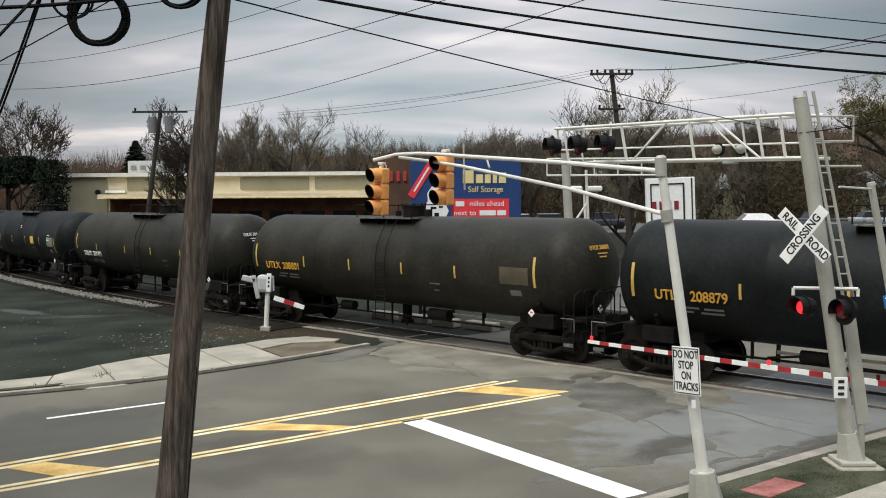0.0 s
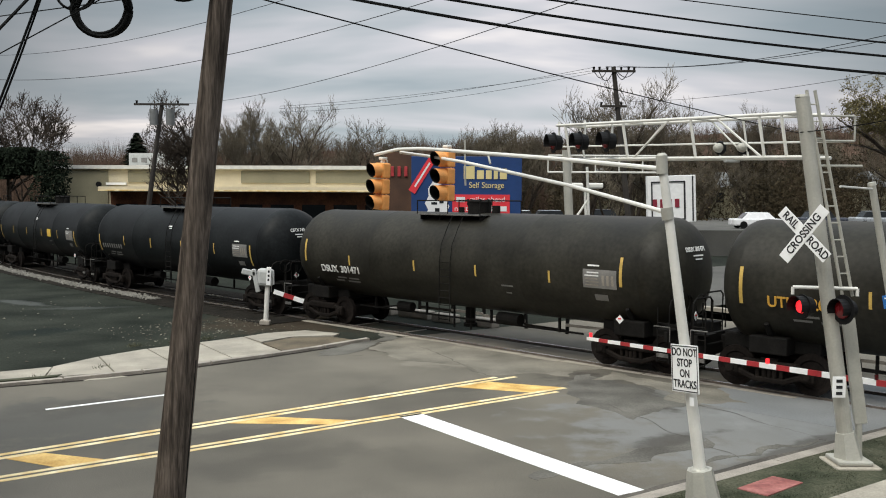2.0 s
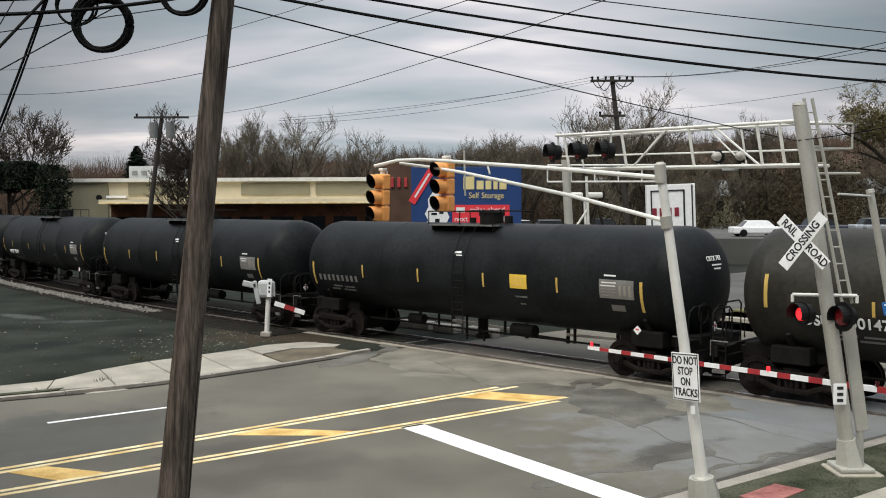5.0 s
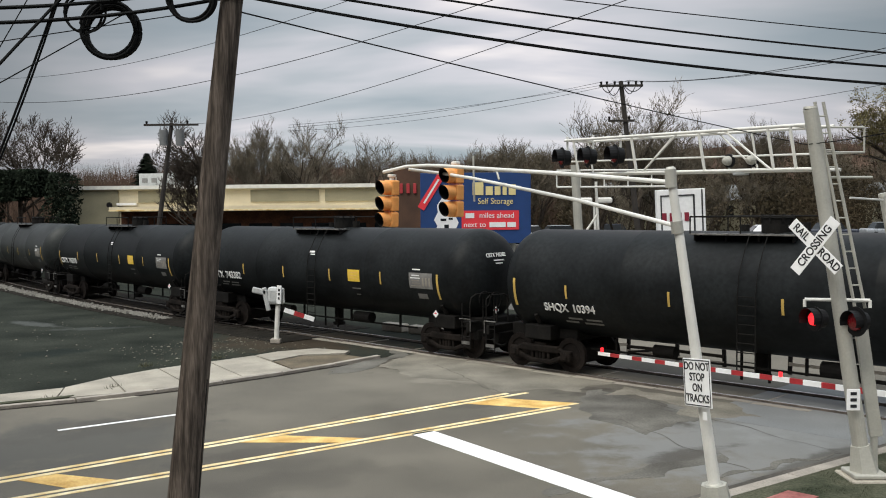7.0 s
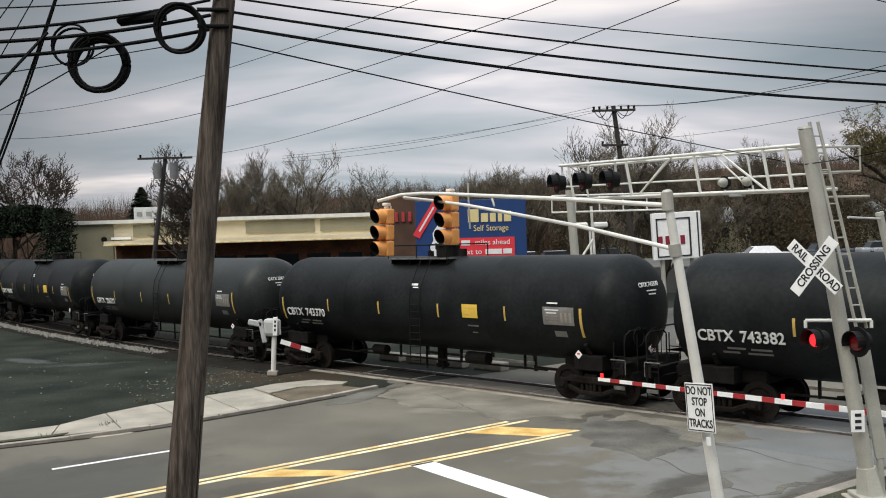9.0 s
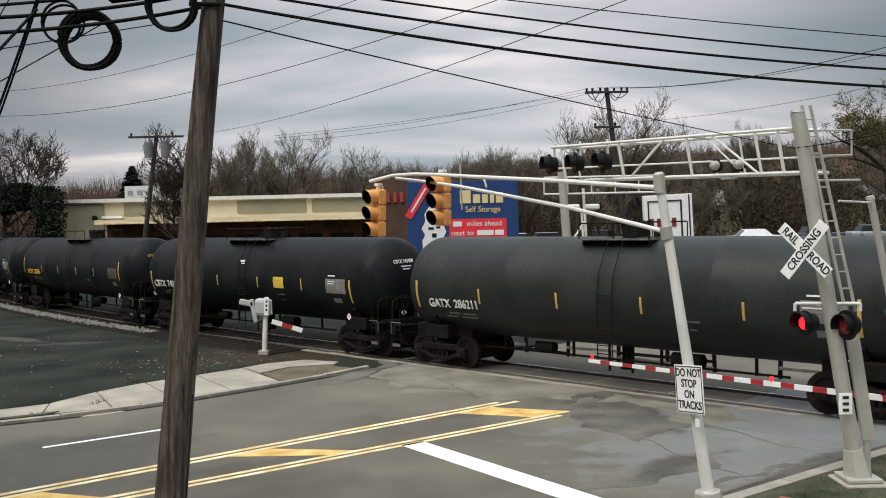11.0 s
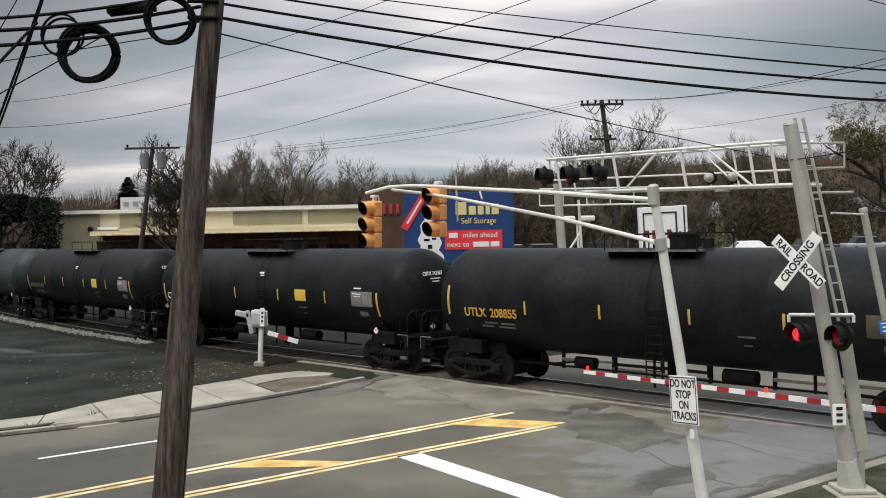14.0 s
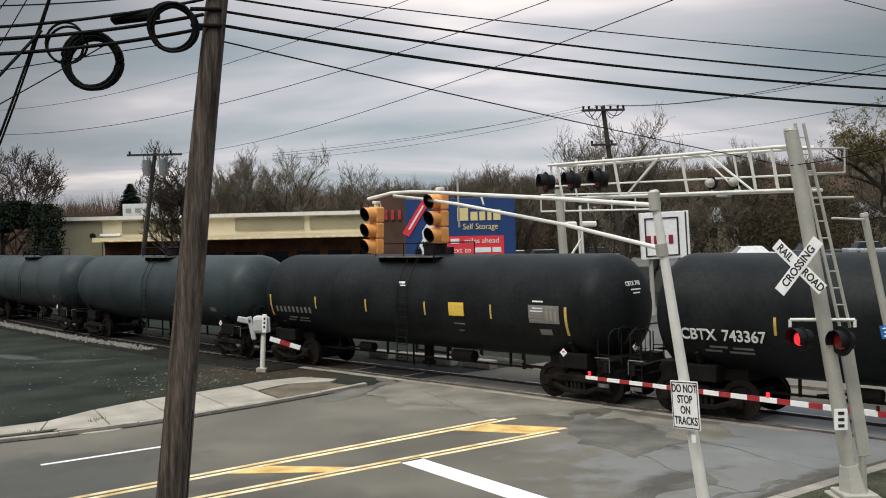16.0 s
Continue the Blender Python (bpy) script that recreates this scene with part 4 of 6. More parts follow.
prnd = random.Random(77)
for car, (kind, mark_text, ink, placard) in zip(TRAIN, CONSIST):
    (x0, x1, mz, mh), ends_at, ends_z, stripes_at, stripes_z = LAYOUT.get(mark_text[:4], LAYOUT["CBTX"])
    if kind != "l":
        for x in (max(-ends_at, REAR + 0.05), ends_at):
            b = bmesh.new()
            side_strip(b, x, 0.085, *ends_z)
            part("end_stripe", b, STRIPE, car)
        for x in stripes_at:
            b = bmesh.new()
            side_strip(b, x, 0.065, *stripes_z)
            part("stripe", b, STRIPE, car)
    if mark_text:
        lm = LETTERW if ink in "ws" else LETTERY
        if ink != "s":
            large_mark(car, mark_text, lm, x0, x1, mz, mh)
        else:
            for k in range(9):
                b = bmesh.new()
                side_strip(b, x0 + 0.10 + 0.23 * k, 0.12, mz - 0.10, mz + 0.10, n=2)
                part("worn_mark", b, GREYPANEL, car)
        for w, dx_, dz_ in ((0.45, 0.9, 0.30), (0.5, 1.5, 0.31), (0.42, 0.75, 0.40), (0.6, 1.45, 0.41)):
            b = bmesh.new()
            side_strip(b, x0 + dx_, w, mz - dz_, mz - dz_ + 0.05, n=1)
            part("small_print", b, GREYPANEL, car)
        # mark and small print on the front head
        words(mark_text if len(mark_text) > 4 else mark_text + " 743", 0.17, lm, on_head(-0.20, 3.13, 0.03), car, "end_mark", bold=0.012, depth=0.006, squeeze=0.80)
        for w, z in ((0.42, 2.98), (0.30, 2.89)):
            b = bmesh.new()
            box(b, (0, 0, 0), (w, 0.035, 0.006), on_head(-0.12, z, 0.03))
            part("small_print", b, lm, car)
    if placard:
        b = bmesh.new()
        side_strip(b, 2.57, 0.60, 2.17, 2.56, RT + 0.011)
        plc = part("placard", b, PLACARD, car, "yellow rectangular placard")
        for zz, w in ((2.46, 0.40), (2.37, 0.34), (2.28, 0.42)):
            b = bmesh.new()
            side_strip(b, 2.57, w, zz - 0.012, zz + 0.012, RT + 0.015, n=1)
            part("print_line", b, HATCHY, plc)
        b = bmesh.new()
        side_strip(b, 0.20, 0.28, 3.06, 3.12, RT + 0.011, n=1)
        part("small_print", b, LETTERW, car)
        b = bmesh.new()
        side_strip(b, 0.27, 0.24, 2.99, 3.02, RT + 0.011, n=1)
        part("small_print", b, LETTERW, car)
    if kind != "l":
        brown = ink in ("y", "o")
        b = bmesh.new()
        side_strip(b, 5.75, 1.02, 2.10, 2.58, RT + 0.010)
        panel = part("data_panel", b, DULLPANEL if brown else GREYPANEL, car, "faded brown data panel" if brown else "grey data panel with small print")
        if not brown:
            # a grid of small print with framed boxes to one side
            for zz in (2.50, 2.42, 2.34, 2.26, 2.18):
                b = bmesh.new()
                side_strip(b, 5.53 + prnd.uniform(-0.03, 0.03), prnd.uniform(0.32, 0.46), zz - 0.016, zz + 0.016, RT + 0.014, n=1)
                part("print_line", b, LETTERW if zz > 2.4 else KERBM, panel)
            for xx in (5.86, 6.00, 6.14):
                b = bmesh.new()
                side_strip(b, xx, 0.075, 2.18, 2.44, RT + 0.014, n=3)
                part("print_box", b, KERBM, panel)
            b = bmesh.new()
            side_strip(b, 5.56, 0.36, 2.66, 2.70, RT + 0.012, n=1)
            part("small_print", b, LETTERW, car)

# ---- roadside masts ----


def traffic_signal(name_m):
    head = empty("traffic_light", name_m, "yellow three-section traffic light with black visors, unlit", "traffic light", "traffic lights on the mast arm")
    for k, z in enumerate((0.36, 0.0, -0.36)):
        b = bmesh.new()
        box(b, (0, 0, z), (0.34, 0.22, 0.345), None, 0.035)
        h = part("housing", b, SIGNALY, head)
        b = bmesh.new()
        r0, n = 0.158, 22
        for j in range(n):
            a0, a1 = 2 * math.pi * j / n, 2 * math.pi * (j + 1) / n
            l0, l1 = (0.23 + 0.05 * math.sin(a) for a in (a0, a1))
            b.faces.new([b.verts.new((r0 * math.cos(a), -0.108 - l, z + r0 * math.sin(a))) for a, l in ((a0, 0), (a1, 0), (a1, l1), (a0, l0))])
        part("visor", b, SIGNALY, h)
        b = bmesh.new()
        r1 = r0 * 0.95
        for j in range(n):
            a0, a1 = 2 * math.pi * j / n, 2 * math.pi * (j + 1) / n
            l0, l1 = (0.23 + 0.05 * math.sin(a) for a in (a0, a1))
            b.faces.new([b.verts.new((r1 * math.cos(a), -0.108 - l, z + r1 * math.sin(a))) for a, l in ((a0, 0), (a1, 0), (a1, l1), (a0, l0))])
            b.faces.new([b.verts.new((r * math.cos(a), -0.108 - l, z + r * math.sin(a))) for r, a, l in ((r1, a0, l0), (r1, a1, l1), (r0, a1, l1), (r0, a0, l0))])
        part("visor_lining", b, BLACKPLASTIC, h, "matt black visor lining")
        b = bmesh.new()
        lathe(b, [(0, 0.14), (0.015, 0.13), (0.04, 0.08), (0.05, 0.01)], 18, Matrix.Translation((0, -0.115, z)) @ pose(0, 0, 0, 0, 0, -90))
        part("lens", b, LENSX, h)
    b = bmesh.new()
    rod(b, (0, 0, 0.54), (0, 0, 0.62), 0.06, 0.04)
    box(b, (0, 0, 0.63), (0.16, 0.14, 0.07), None, 0.02)
    rod(b, (0.0, 0.12, -0.5), (0.0, 0.12, 0.6), 0.02)
    part("bracket", b, PALEMETAL, head)
    return head


sig_mast = empty("traffic_signal_mast", Matrix(), "grey metal traffic signal mast with curved arm over the road", "signal mast")
TB, TT = Vector((3.99, 13.94, 0.1)), Vector((3.29, 13.94, 4.98))
b = bmesh.new()
rod(b, TB, TT, 0.094, 0.064, 18)
part("post", b, PALEMETAL, sig_mast, smooth=False)
b = bmesh.new()
rod(b, (4.02, 13.94, -0.24), (3.95, 13.94, 0.32), 0.285, 0.195, 8)
rod(b, (3.95, 13.94, 0.32), (3.948, 13.94, 0.345), 0.145, 0.12, 14)
part("pedestal", b, GALV, sig_mast)
b = bmesh.new()
rod(b, (3.30, 13.94, 4.78), (3.285, 13.94, 5.05), 0.088, seg=14)
rod(b, (3.285, 13.94, 5.05), (3.28, 13.94, 5.09), 0.088, 0.05, seg=14)
part("clamp", b, GALV, sig_mast)
b = bmesh.new()
rod(b, (3.40, 13.94, 4.10), (3.375, 13.94, 4.28), 0.092, seg=14)
part("clamp", b, GALV, sig_mast)
ARM = [(3.25, 13.94, 4.86), (1.95, 16.0, 5.08), (0.7, 17.95, 5.26), (0.0, 19.3, 5.38), (-0.45, 20.3, 5.45), (-0.95, 20.9, 5.46), (-1.5, 21.4, 5.36)]
b = bmesh.new()
tube(b, ARM, 0.038, 10)
part("mast_arm", b, PALEMETAL, sig_mast)
b = bmesh.new()
tube(b, [(3.33, 13.94, 4.22), (2.2, 15.9, 4.62), (0.85, 18.6, 5.02), (0.45, 19.2, 5.13), (-0.2, 20.3, 5.28), (-0.9, 21.0, 5.40)], 0.034, 10)
part("brace", b, PALEMETAL, sig_mast)
b = bmesh.new()
rod(b, (0.52, 19.5, 4.65), (0.50, 19.5, 5.60), 0.02)
part("spacer", b, GALV, sig_mast)
b = bmesh.new()
rod(b, (0.95, 17.9, 5.05), (0.9, 18.1, 5.28), 0.02)
part("spacer", b, GALV, sig_mast)
HEADYAW = ROADYAW - 90 + 6
heads = [traffic_signal(pose(-1.33, 21.30, 4.64, 0, 3, HEADYAW)), traffic_signal(pose(0.13, 20.20, 4.86, 0, 1, HEADYAW))]

# sign on the signal mast
sgn = empty("road_sign", pose(3.655, 13.78, 1.885, 0, -4, -57) @ Matrix.Diagonal((0.88, 1, 0.94, 1)), "white do not stop on tracks sign on the signal mast", "road sign")
b = bmesh.new()
box(b, (0, 0, 0), (0.60, 0.012, 0.76), None, 0.005)
part("plate", b, SIGNW, sgn)
b = bmesh.new()
for x, z, sx, sz in ((0, 0.355, 0.55, 0.014), (0, -0.355, 0.55, 0.014), (-0.275, 0, 0.014, 0.72), (0.275, 0, 0.014, 0.72)):
    box(b, (x, -0.008, z), (sx, 0.004, sz))
part("border", b, SIGNK, sgn)
for k, wd in enumerate(("DO NOT", "STOP", "ON", "TRACKS")):
    words(wd, 0.175, SIGNK, pose(0, -0.009, 0.255 - 0.168 * k, 90, 0, 0), sgn, "lettering", squeeze=0.78, depth=0.003, bold=0.015)
b = bmesh.new()
box(b, (0.10, 0.03, -0.52), (0.09, 0.015, 0.13), None, 0.004)
part("tag", b, SIGNW, sgn, "small white tag under the sign")
# true size and place of the mast behind the kerb
mast_scale = pose(0, 0.03, 4.45) @ Matrix.Scale(0.94, 4) @ pose(0, -0.03, -4.45)
for ob in (sig_mast, sgn, *heads):
    ob.matrix_basis = mast_scale @ ob.matrix_basis

# ---- cantilever crossing signal ----
canti = empty("cantilever_crossing_signal", Matrix(), "galvanised cantilever mast with truss, ladder and flashing lights", "crossing signal")
MB, MT = Vector((6.71, 15.05, 0.1)), Vector((5.78, 15.05, 6.04))


def on_mast(z):
    return MB + (MT - MB) * ((z - MB.z) / (MT.z - MB.z))


b = bmesh.new()
rod(b, MB, MT, 0.124, 0.112, 20)
rod(b, MT, MT + Vector((0, 0, 0.04)), 0.116, 0.105, 20)
part("mast", b, GALV, canti)
b = bmesh.new()
box(b, (6.71, 15.05, 0.16), (0.56, 0.56, 0.07), pose(0, 0, 0), 0.02)
rod(b, on_mast(0.18), on_mast(0.62), 0.24, 0.16, 6)
part("base", b, GALV, canti)
b = bmesh.new()
box(b, (6.73, 15.05, 0.06), (0.74, 0.74, 0.12), None, 0.03)
part("footing", b, CONCRETE, canti)
ARMDIR = Vector((-0.60, 0.80, 0.0))
SIDE = Vector((0.80, 0.60, 0.0))
p_lo, p_up = on_mast(5.09), on_mast(5.80)
LEN = 6.3
chords = []
for side in (-0.0, 0.62):
    for base_p, zz, nm in ((p_lo, 5.10, "chord"), (p_up, 5.80, "chord")):
        b = bmesh.new()
        a = base_p + SIDE * side
        end = a + ARMDIR * LEN
        end.z = zz + 0.12
        if nm == "chord":
            rod(b, a, a.lerp(end, 0.90), 0.029, seg=8)
        part("chord", b, PALEMETAL, canti)
        chords.append((a, end))
NEARN = [0.0, 0.065, 0.132, 0.356, 0.61, 0.86]
FARN = [0.0, 0.13, 0.25, 0.43, 0.70, 0.89]
for nodes, l, u, rv in ((NEARN, chords[0], chords[1], 0.027), (FARN, chords[2], chords[3], 0.020)):
    for f in nodes[1:]:
        b = bmesh.new()
        rod(b, l[0].lerp(l[1], f), u[0].lerp(u[1], f), rv, seg=6)
        part("strut", b, PALEMETAL, canti)
for ch, pairs in ((0, ((0.14, 0.271), (0.59, 0.43))), (2, ((0.25, 0.36), (0.68, 0.53)))):
    for flo, fup in pairs:
        b = bmesh.new()
        rod(b, chords[ch][0].lerp(chords[ch][1], flo), chords[ch + 1][0].lerp(chords[ch + 1][1], fup), 0.021 if ch == 0 else 0.016, seg=6)
        part("diagonal", b, PALEMETAL, canti)
for f in (0.065, 0.356, 0.61, 0.86, 0.90):
    for i, j in ((0, 2), (1, 3)):
        b = bmesh.new()
        rod(b, chords[i][0].lerp(chords[i][1], f), chords[j][0].lerp(chords[j][1], f), 0.02, seg=6)
        part("cross_bar", b, PALEMETAL, canti)
# lamps facing the other way, seen from behind
for f in (0.265, 0.345):
    q = chords[2][0].lerp(chords[2][1], f) + Vector((0, 0, 0.20))
    b = bmesh.new()
    lathe(b, [(-0.04, 0.03), (-0.03, 0.12), (0.0, 0.13), (0.02, 0.12), (0.02, 0.03)], 22, pose(*q, 0, 0, ROADYAW))
    disc = part("back_disc", b, BLACKPLASTIC, canti, "black lamp background seen from behind")
    b = bmesh.new()
    lathe(b, [(-0.16, 0.02), (-0.14, 0.06), (-0.08, 0.085), (-0.03, 0.09)], 16, pose(*q, 0, 0, ROADYAW))
    part("lamp_back", b, GALV, disc, "pale rounded lamp housing")
    b = bmesh.new()
    rod(b, q - Vector((0, 0, 0.10)), q - Vector((0, 0, 0.22)), 0.02, seg=6)
    part("lamp_stem", b, PALEMETAL, canti)
b = bmesh.new()
box(b, chords[2][0].lerp(chords[2][1], 0.305) + Vector((0, 0, -0.02)), (0.26, 0.16, 0.09), None, 0.015)
part("junction_box", b, GREYBOX, canti)
# ladder beside the mast
b = bmesh.new()
la, lb = Vector((6.50, 15.0, 2.85)), Vector((5.83, 15.0, 6.15))
lc, ld = la + Vector((0.17, 0.02, 0)), lb + Vector((0.14, 0.02, 0))
rod(b, la, lb, 0.028, seg=8)
rod(b, lc, ld, 0.028, seg=8)
for k in range(12):
    f = 0.03 + k * 0.082
    rod(b, la.lerp(lb, f), lc.lerp(ld, f), 0.012, seg=6)
part("ladder", b, GALV, canti)
b = bmesh.new()
q = on_mast(5.5)
for dz in (0.25, -0.15):
    rod(b, q + Vector((0.1, 0, dz)), q + Vector((0.80, 0.05, dz)), 0.016, seg=6)
rod(b, q + Vector((0.80, 0.05, 0.25)), q + Vector((0.80, 0.05, -0.15)), 0.016, seg=6)
rod(b, on_mast(4.95) + Vector((0.1, 0, 0)), on_mast(4.95) + Vector((0.85, 0.05, 0)), 0.02, seg=6)
part("guard_rail", b, GALV, canti)
b = bmesh.new()
rail_a = q + Vector((0.80, 0.05, -0.15))
rail_b = chords[2][1].lerp(chords[3][1], 0.42)
rod(b, rail_a, rail_b, 0.018, seg=6)
part("handrail", b, PALEMETAL, canti)


def flasher(at_p, yaw, lit, parent, size=0.25):
    b = bmesh.new()
    lathe(b, [(0.0, size), (0.012, size), (0.012, 0.05)], 24, pose(*at_p, 0, 0, yaw))
    disc = part("target_disc", b, BLACKPLASTIC, parent)
    b = bmesh.new()
    lathe(b, [(-0.16, 0.06), (-0.15, 0.15), (-0.01, 0.17), (0.02, 0.17), (0.02, 0.13)], 20, pose(*at_p, 0, 0, yaw))
    part("lamp_body", b, BLACKPLASTIC, disc)
    b = bmesh.new()
    k = 0.72 if lit else 1.0
    lathe(b, [(0.014, 0.15 * k), (0.05, 0.14 * k), (0.07, 0.08 * k), (0.08, 0.01)], 20, pose(*at_p, 0, 0, yaw))
    part("lens", b, REDLIT if lit else REDDIM, disc, "red lamp lens")
    b = bmesh.new()
    m = pose(*at_p, 0, 0, yaw)
    rows = []
    for j in range(13):
        a = radians(-25 + 230 * j / 12)
        rows.append((b.verts.new(m @ Vector((0.012, 0.175 * math.cos(a), 0.175 * math.sin(a)))), b.verts.new(m @ Vector((0.17, 0.18 * math.cos(a), 0.18 * math.sin(a))))))
    for u, v in zip(rows, rows[1:]):
        b.faces.new((u[0], v[0], v[1], u[1]))
    part("hood", b, BLACKPLASTIC, disc)
    return disc


FY = ROADYAW + 180
fl = empty("crossing_flashers", Matrix(), "pair of red crossing lights on a crossarm, one lit", "flashing light")
b = bmesh.new()
c = on_mast(2.98)
rod(b, c + Vector((-0.50, 0.12, 0.0)), c + Vector((0.45, -0.12, 0.0)), 0.028, seg=8)
rod(b, c + Vector((-0.50, 0.12, 0.0)), c + Vector((-0.50, 0.12, -0.12)), 0.028, seg=8)
rod(b, c + Vector((0.45, -0.12, 0.0)), c + Vector((0.45, -0.12, -0.12)), 0.028, seg=8)
part("crossarm", b, PALEMETAL, fl)
flasher((5.86, 15.0, 2.68), FY - 16, True, fl, 0.20)
flasher((6.43, 14.78, 2.66), FY - 16, False, fl, 0.24)
fl2 = empty("crossing_flashers", Matrix(), "dark crossing lights with hoods at the cantilever end", "flashing light")
for k in range(3):
    pt = chords[1][0].lerp(chords[1][1], 0.915 - 0.118 * k) + Vector((0.0, -0.1, -0.36))
    flasher(tuple(pt), FY - 24, False, fl2, 0.22)
    b = bmesh.new()
    rod(b, pt + Vector((0.12, 0.08, 0)), pt + Vector((0.12, 0.1, 0.44)), 0.025, seg=6)
    part("hanger", b, PALEMETAL, fl2)

# crossbuck
xb = empty("crossbuck", pose(5.77, 14.80, 3.86, 0, -4, -50) @ Matrix.Scale(0.88, 4), "white crossbuck sign with black railroad crossing letters", "crossbuck sign")
for ang, txt in ((47, "CROSSING"), (-47, None)):
    b = bmesh.new()
    box(b, (0, 0 if txt else 0.012, 0), (1.22, 0.01, 0.225), pose(0, 0, 0, 0, -ang, 0), 0.003)
    bl = part("blade", b, SIGNW, xb)
    if txt:
        words(txt, 0.205, SIGNK, pose(0, -0.008, 0, 0, -ang, 0) @ pose(0, 0, 0, 90, 0, 0), xb, "lettering", squeeze=0.92, bold=0.02)
    else:
        for w, dxx in (("RAIL", -0.36), ("ROAD", 0.36)):
            words(w, 0.205, SIGNK, pose(0, 0.004, 0, 0, -ang, 0) @ pose(dxx, 0, 0, 90, 0, 0), xb, "lettering", squeeze=0.85, bold=0.02)

# ---- crossing gate ----
gate = empty("crossing_gate", Matrix(), "lowered crossing gate with red and white striped arm", "crossing gate")
GA, GB = Vector((7.90, 16.1, 1.18)), Vector((3.47, 21.80, 1.10))
gd = (GB - GA).normalized()
n = 11
for k in range(n):
    for f0, f1, mat in ((0.0, 0.43, REDREF), (0.43, 1.0, SIGNW)):
        b = bmesh.new()
        p0, p1 = GA.lerp(GB, (k + f0) / n), GA.lerp(GB, (k + f1) / n)
        m = Matrix.Translation((p0 + p1) / 2) @ gd.to_track_quat("X", "Z").to_matrix().to_4x4()
        box(b, (0, 0, 0), ((p1 - p0).length, 0.04, 0.108 - 0.035 * (k + f0) / n), m)
        part("arm_band", b, mat, gate)
for f in (0.985, 0.34, 0.04):
    p = GA.lerp(GB, f)
    b = bmesh.new()
    rod(b, p + Vector((0, 0, 0.05)), p + Vector((0, 0, 0.14)), 0.035, seg=10)
    part("arm_lamp", b, REDLIT if f > 0.3 else LENSR, gate, "small red lamp on the arm")
b = bmesh.new()
box(b, (8.05, 15.85, 1.15), (0.45, 0.5, 0.6), None, 0.05)
rod(b, (8.05, 15.85, 0.0), (8.05, 15.85, 0.9), 0.06)
part("mechanism", b, PALEMETAL, gate)
b = bmesh.new()
box(b, (0, 0, 0), (0.20, 0.10, 1.85), Matrix.Translation((6.86, 15.3, 1.62)) @ pose(0, 0, 0, 0, -8, -8), 0.01)
rod(b, (6.98, 15.3, 0.02), (6.96, 15.3, 0.8), 0.06, seg=8)
part("support_channel", b, GALV, gate)
b = bmesh.new()
box(b, (6.42, 14.84, 1.40), (0.21, 0.02, 0.34), None, 0.004)
tg = part("number_plate", b, SIGNW, gate, "small white plate with illegible print")
b = bmesh.new()
for dz in (0.1, 0.0, -0.1):
    box(b, (6.42, 14.826, 1.40 + dz), (0.10, 0.006, 0.05))
part("print_bar", b, SIGNK, tg)

pole2 = empty("steel_post", Matrix(), "short galvanised steel post behind the signal mast", "post")
b = bmesh.new()
rod(b, (8.75, 17.0, 0.0), (7.85, 17.0, 4.66), 0.072, 0.064, 14)
rod(b, (7.85, 17.0, 4.66), (7.835, 17.0, 4.72), 0.078, 0.07, 14)
part("post", b, GALV, pole2)
b = bmesh.new()
rod(b, (7.86, 17.0, 4.6), (6.45, 15.1, 4.62), 0.018, seg=6)
rod(b, (7.86, 17.0, 4.6), (8.05, 17.3, 4.6), 0.018, seg=6)
part("stay", b, PALEMETAL, pole2)
notice = empty("notice_plate", pose(8.25, 16.9, 2.56, 0, -11, -35), "small blue crossing notice plate on a steel post", "sign")
b = bmesh.new()
box(b, (0, 0, 0), (0.34, 0.012, 0.24), None, 0.004)
plate = part("plate", b, material("notice_blue", (0.02, 0.14, 0.42), 0.5, vary=0.08, bump=0), notice)
for k, w in enumerate((0.26, 0.22, 0.25)):
    b = bmesh.new()
    box(b, (0, -0.009, 0.07 - 0.07 * k), (w, 0.006, 0.022))
    part("print_line", b, SIGNW, plate)
b = bmesh.new()
rod(b, (0, 0.0, 0.06), (0, 0.10, 0.06), 0.012, seg=6)
rod(b, (0, 0.0, -0.06), (0.012, 0.10, -0.06), 0.012, seg=6)
part("bracket", b, GALV, notice)

# ---- far gate mechanism beside the pavement ----
mech = empty("gate_mechanism", pose(-5.95, 31.7, 0.0, 0, 3, 0), "grey crossing gate mechanism on a post with short striped arm", "crossing gate")
b = bmesh.new()
rod(b, (0, 0, 0), (0, 0, 1.5), 0.085, seg=12)
part("post", b, PALEMETAL, mech)
b = bmesh.new()
box(b, (-0.02, 0, 0.08), (0.34, 0.34, 0.16), None, 0.03)
part("base", b, KERBM, mech)
b = bmesh.new()
box(b, (-0.09, 0.02, 1.62), (0.56, 0.40, 0.60), None, 0.12)
part("housing", b, GREYBOX, mech)
b = bmesh.new()
box(b, (0.06, -0.20, 1.68), (0.15, 0.04, 0.62), None, 0.01)
strip = part("number_strip", b, SIGNW, mech)
for dz in (0.16, 0.02, -0.12):
    b = bmesh.new()
    box(b, (0.06, -0.224, 1.68 + dz), (0.06, 0.004, 0.08))
    part("print_bar", b, SIGNK, strip)
b = bmesh.new()
box(b, (0, 0, 0), (0.15, 0.12, 0.80), Matrix.Translation((-0.38, -0.12, 1.50)) @ pose(0, 0, 0, 0, -14, 0), 0.03)
box(b, (0, 0, 0), (0.50, 0.12, 0.20), Matrix.Translation((-0.62, -0.12, 1.76)) @ pose(0, 0, 0, 0, 10, 0), 0.04)
part("counterweight", b, GREYBOX, mech)
b = bmesh.new()
box(b, (0.32, -0.1, 1.62), (0.06, 0.08, 0.5), pose(0, 0, 0, 0, -4, 0), 0.02)
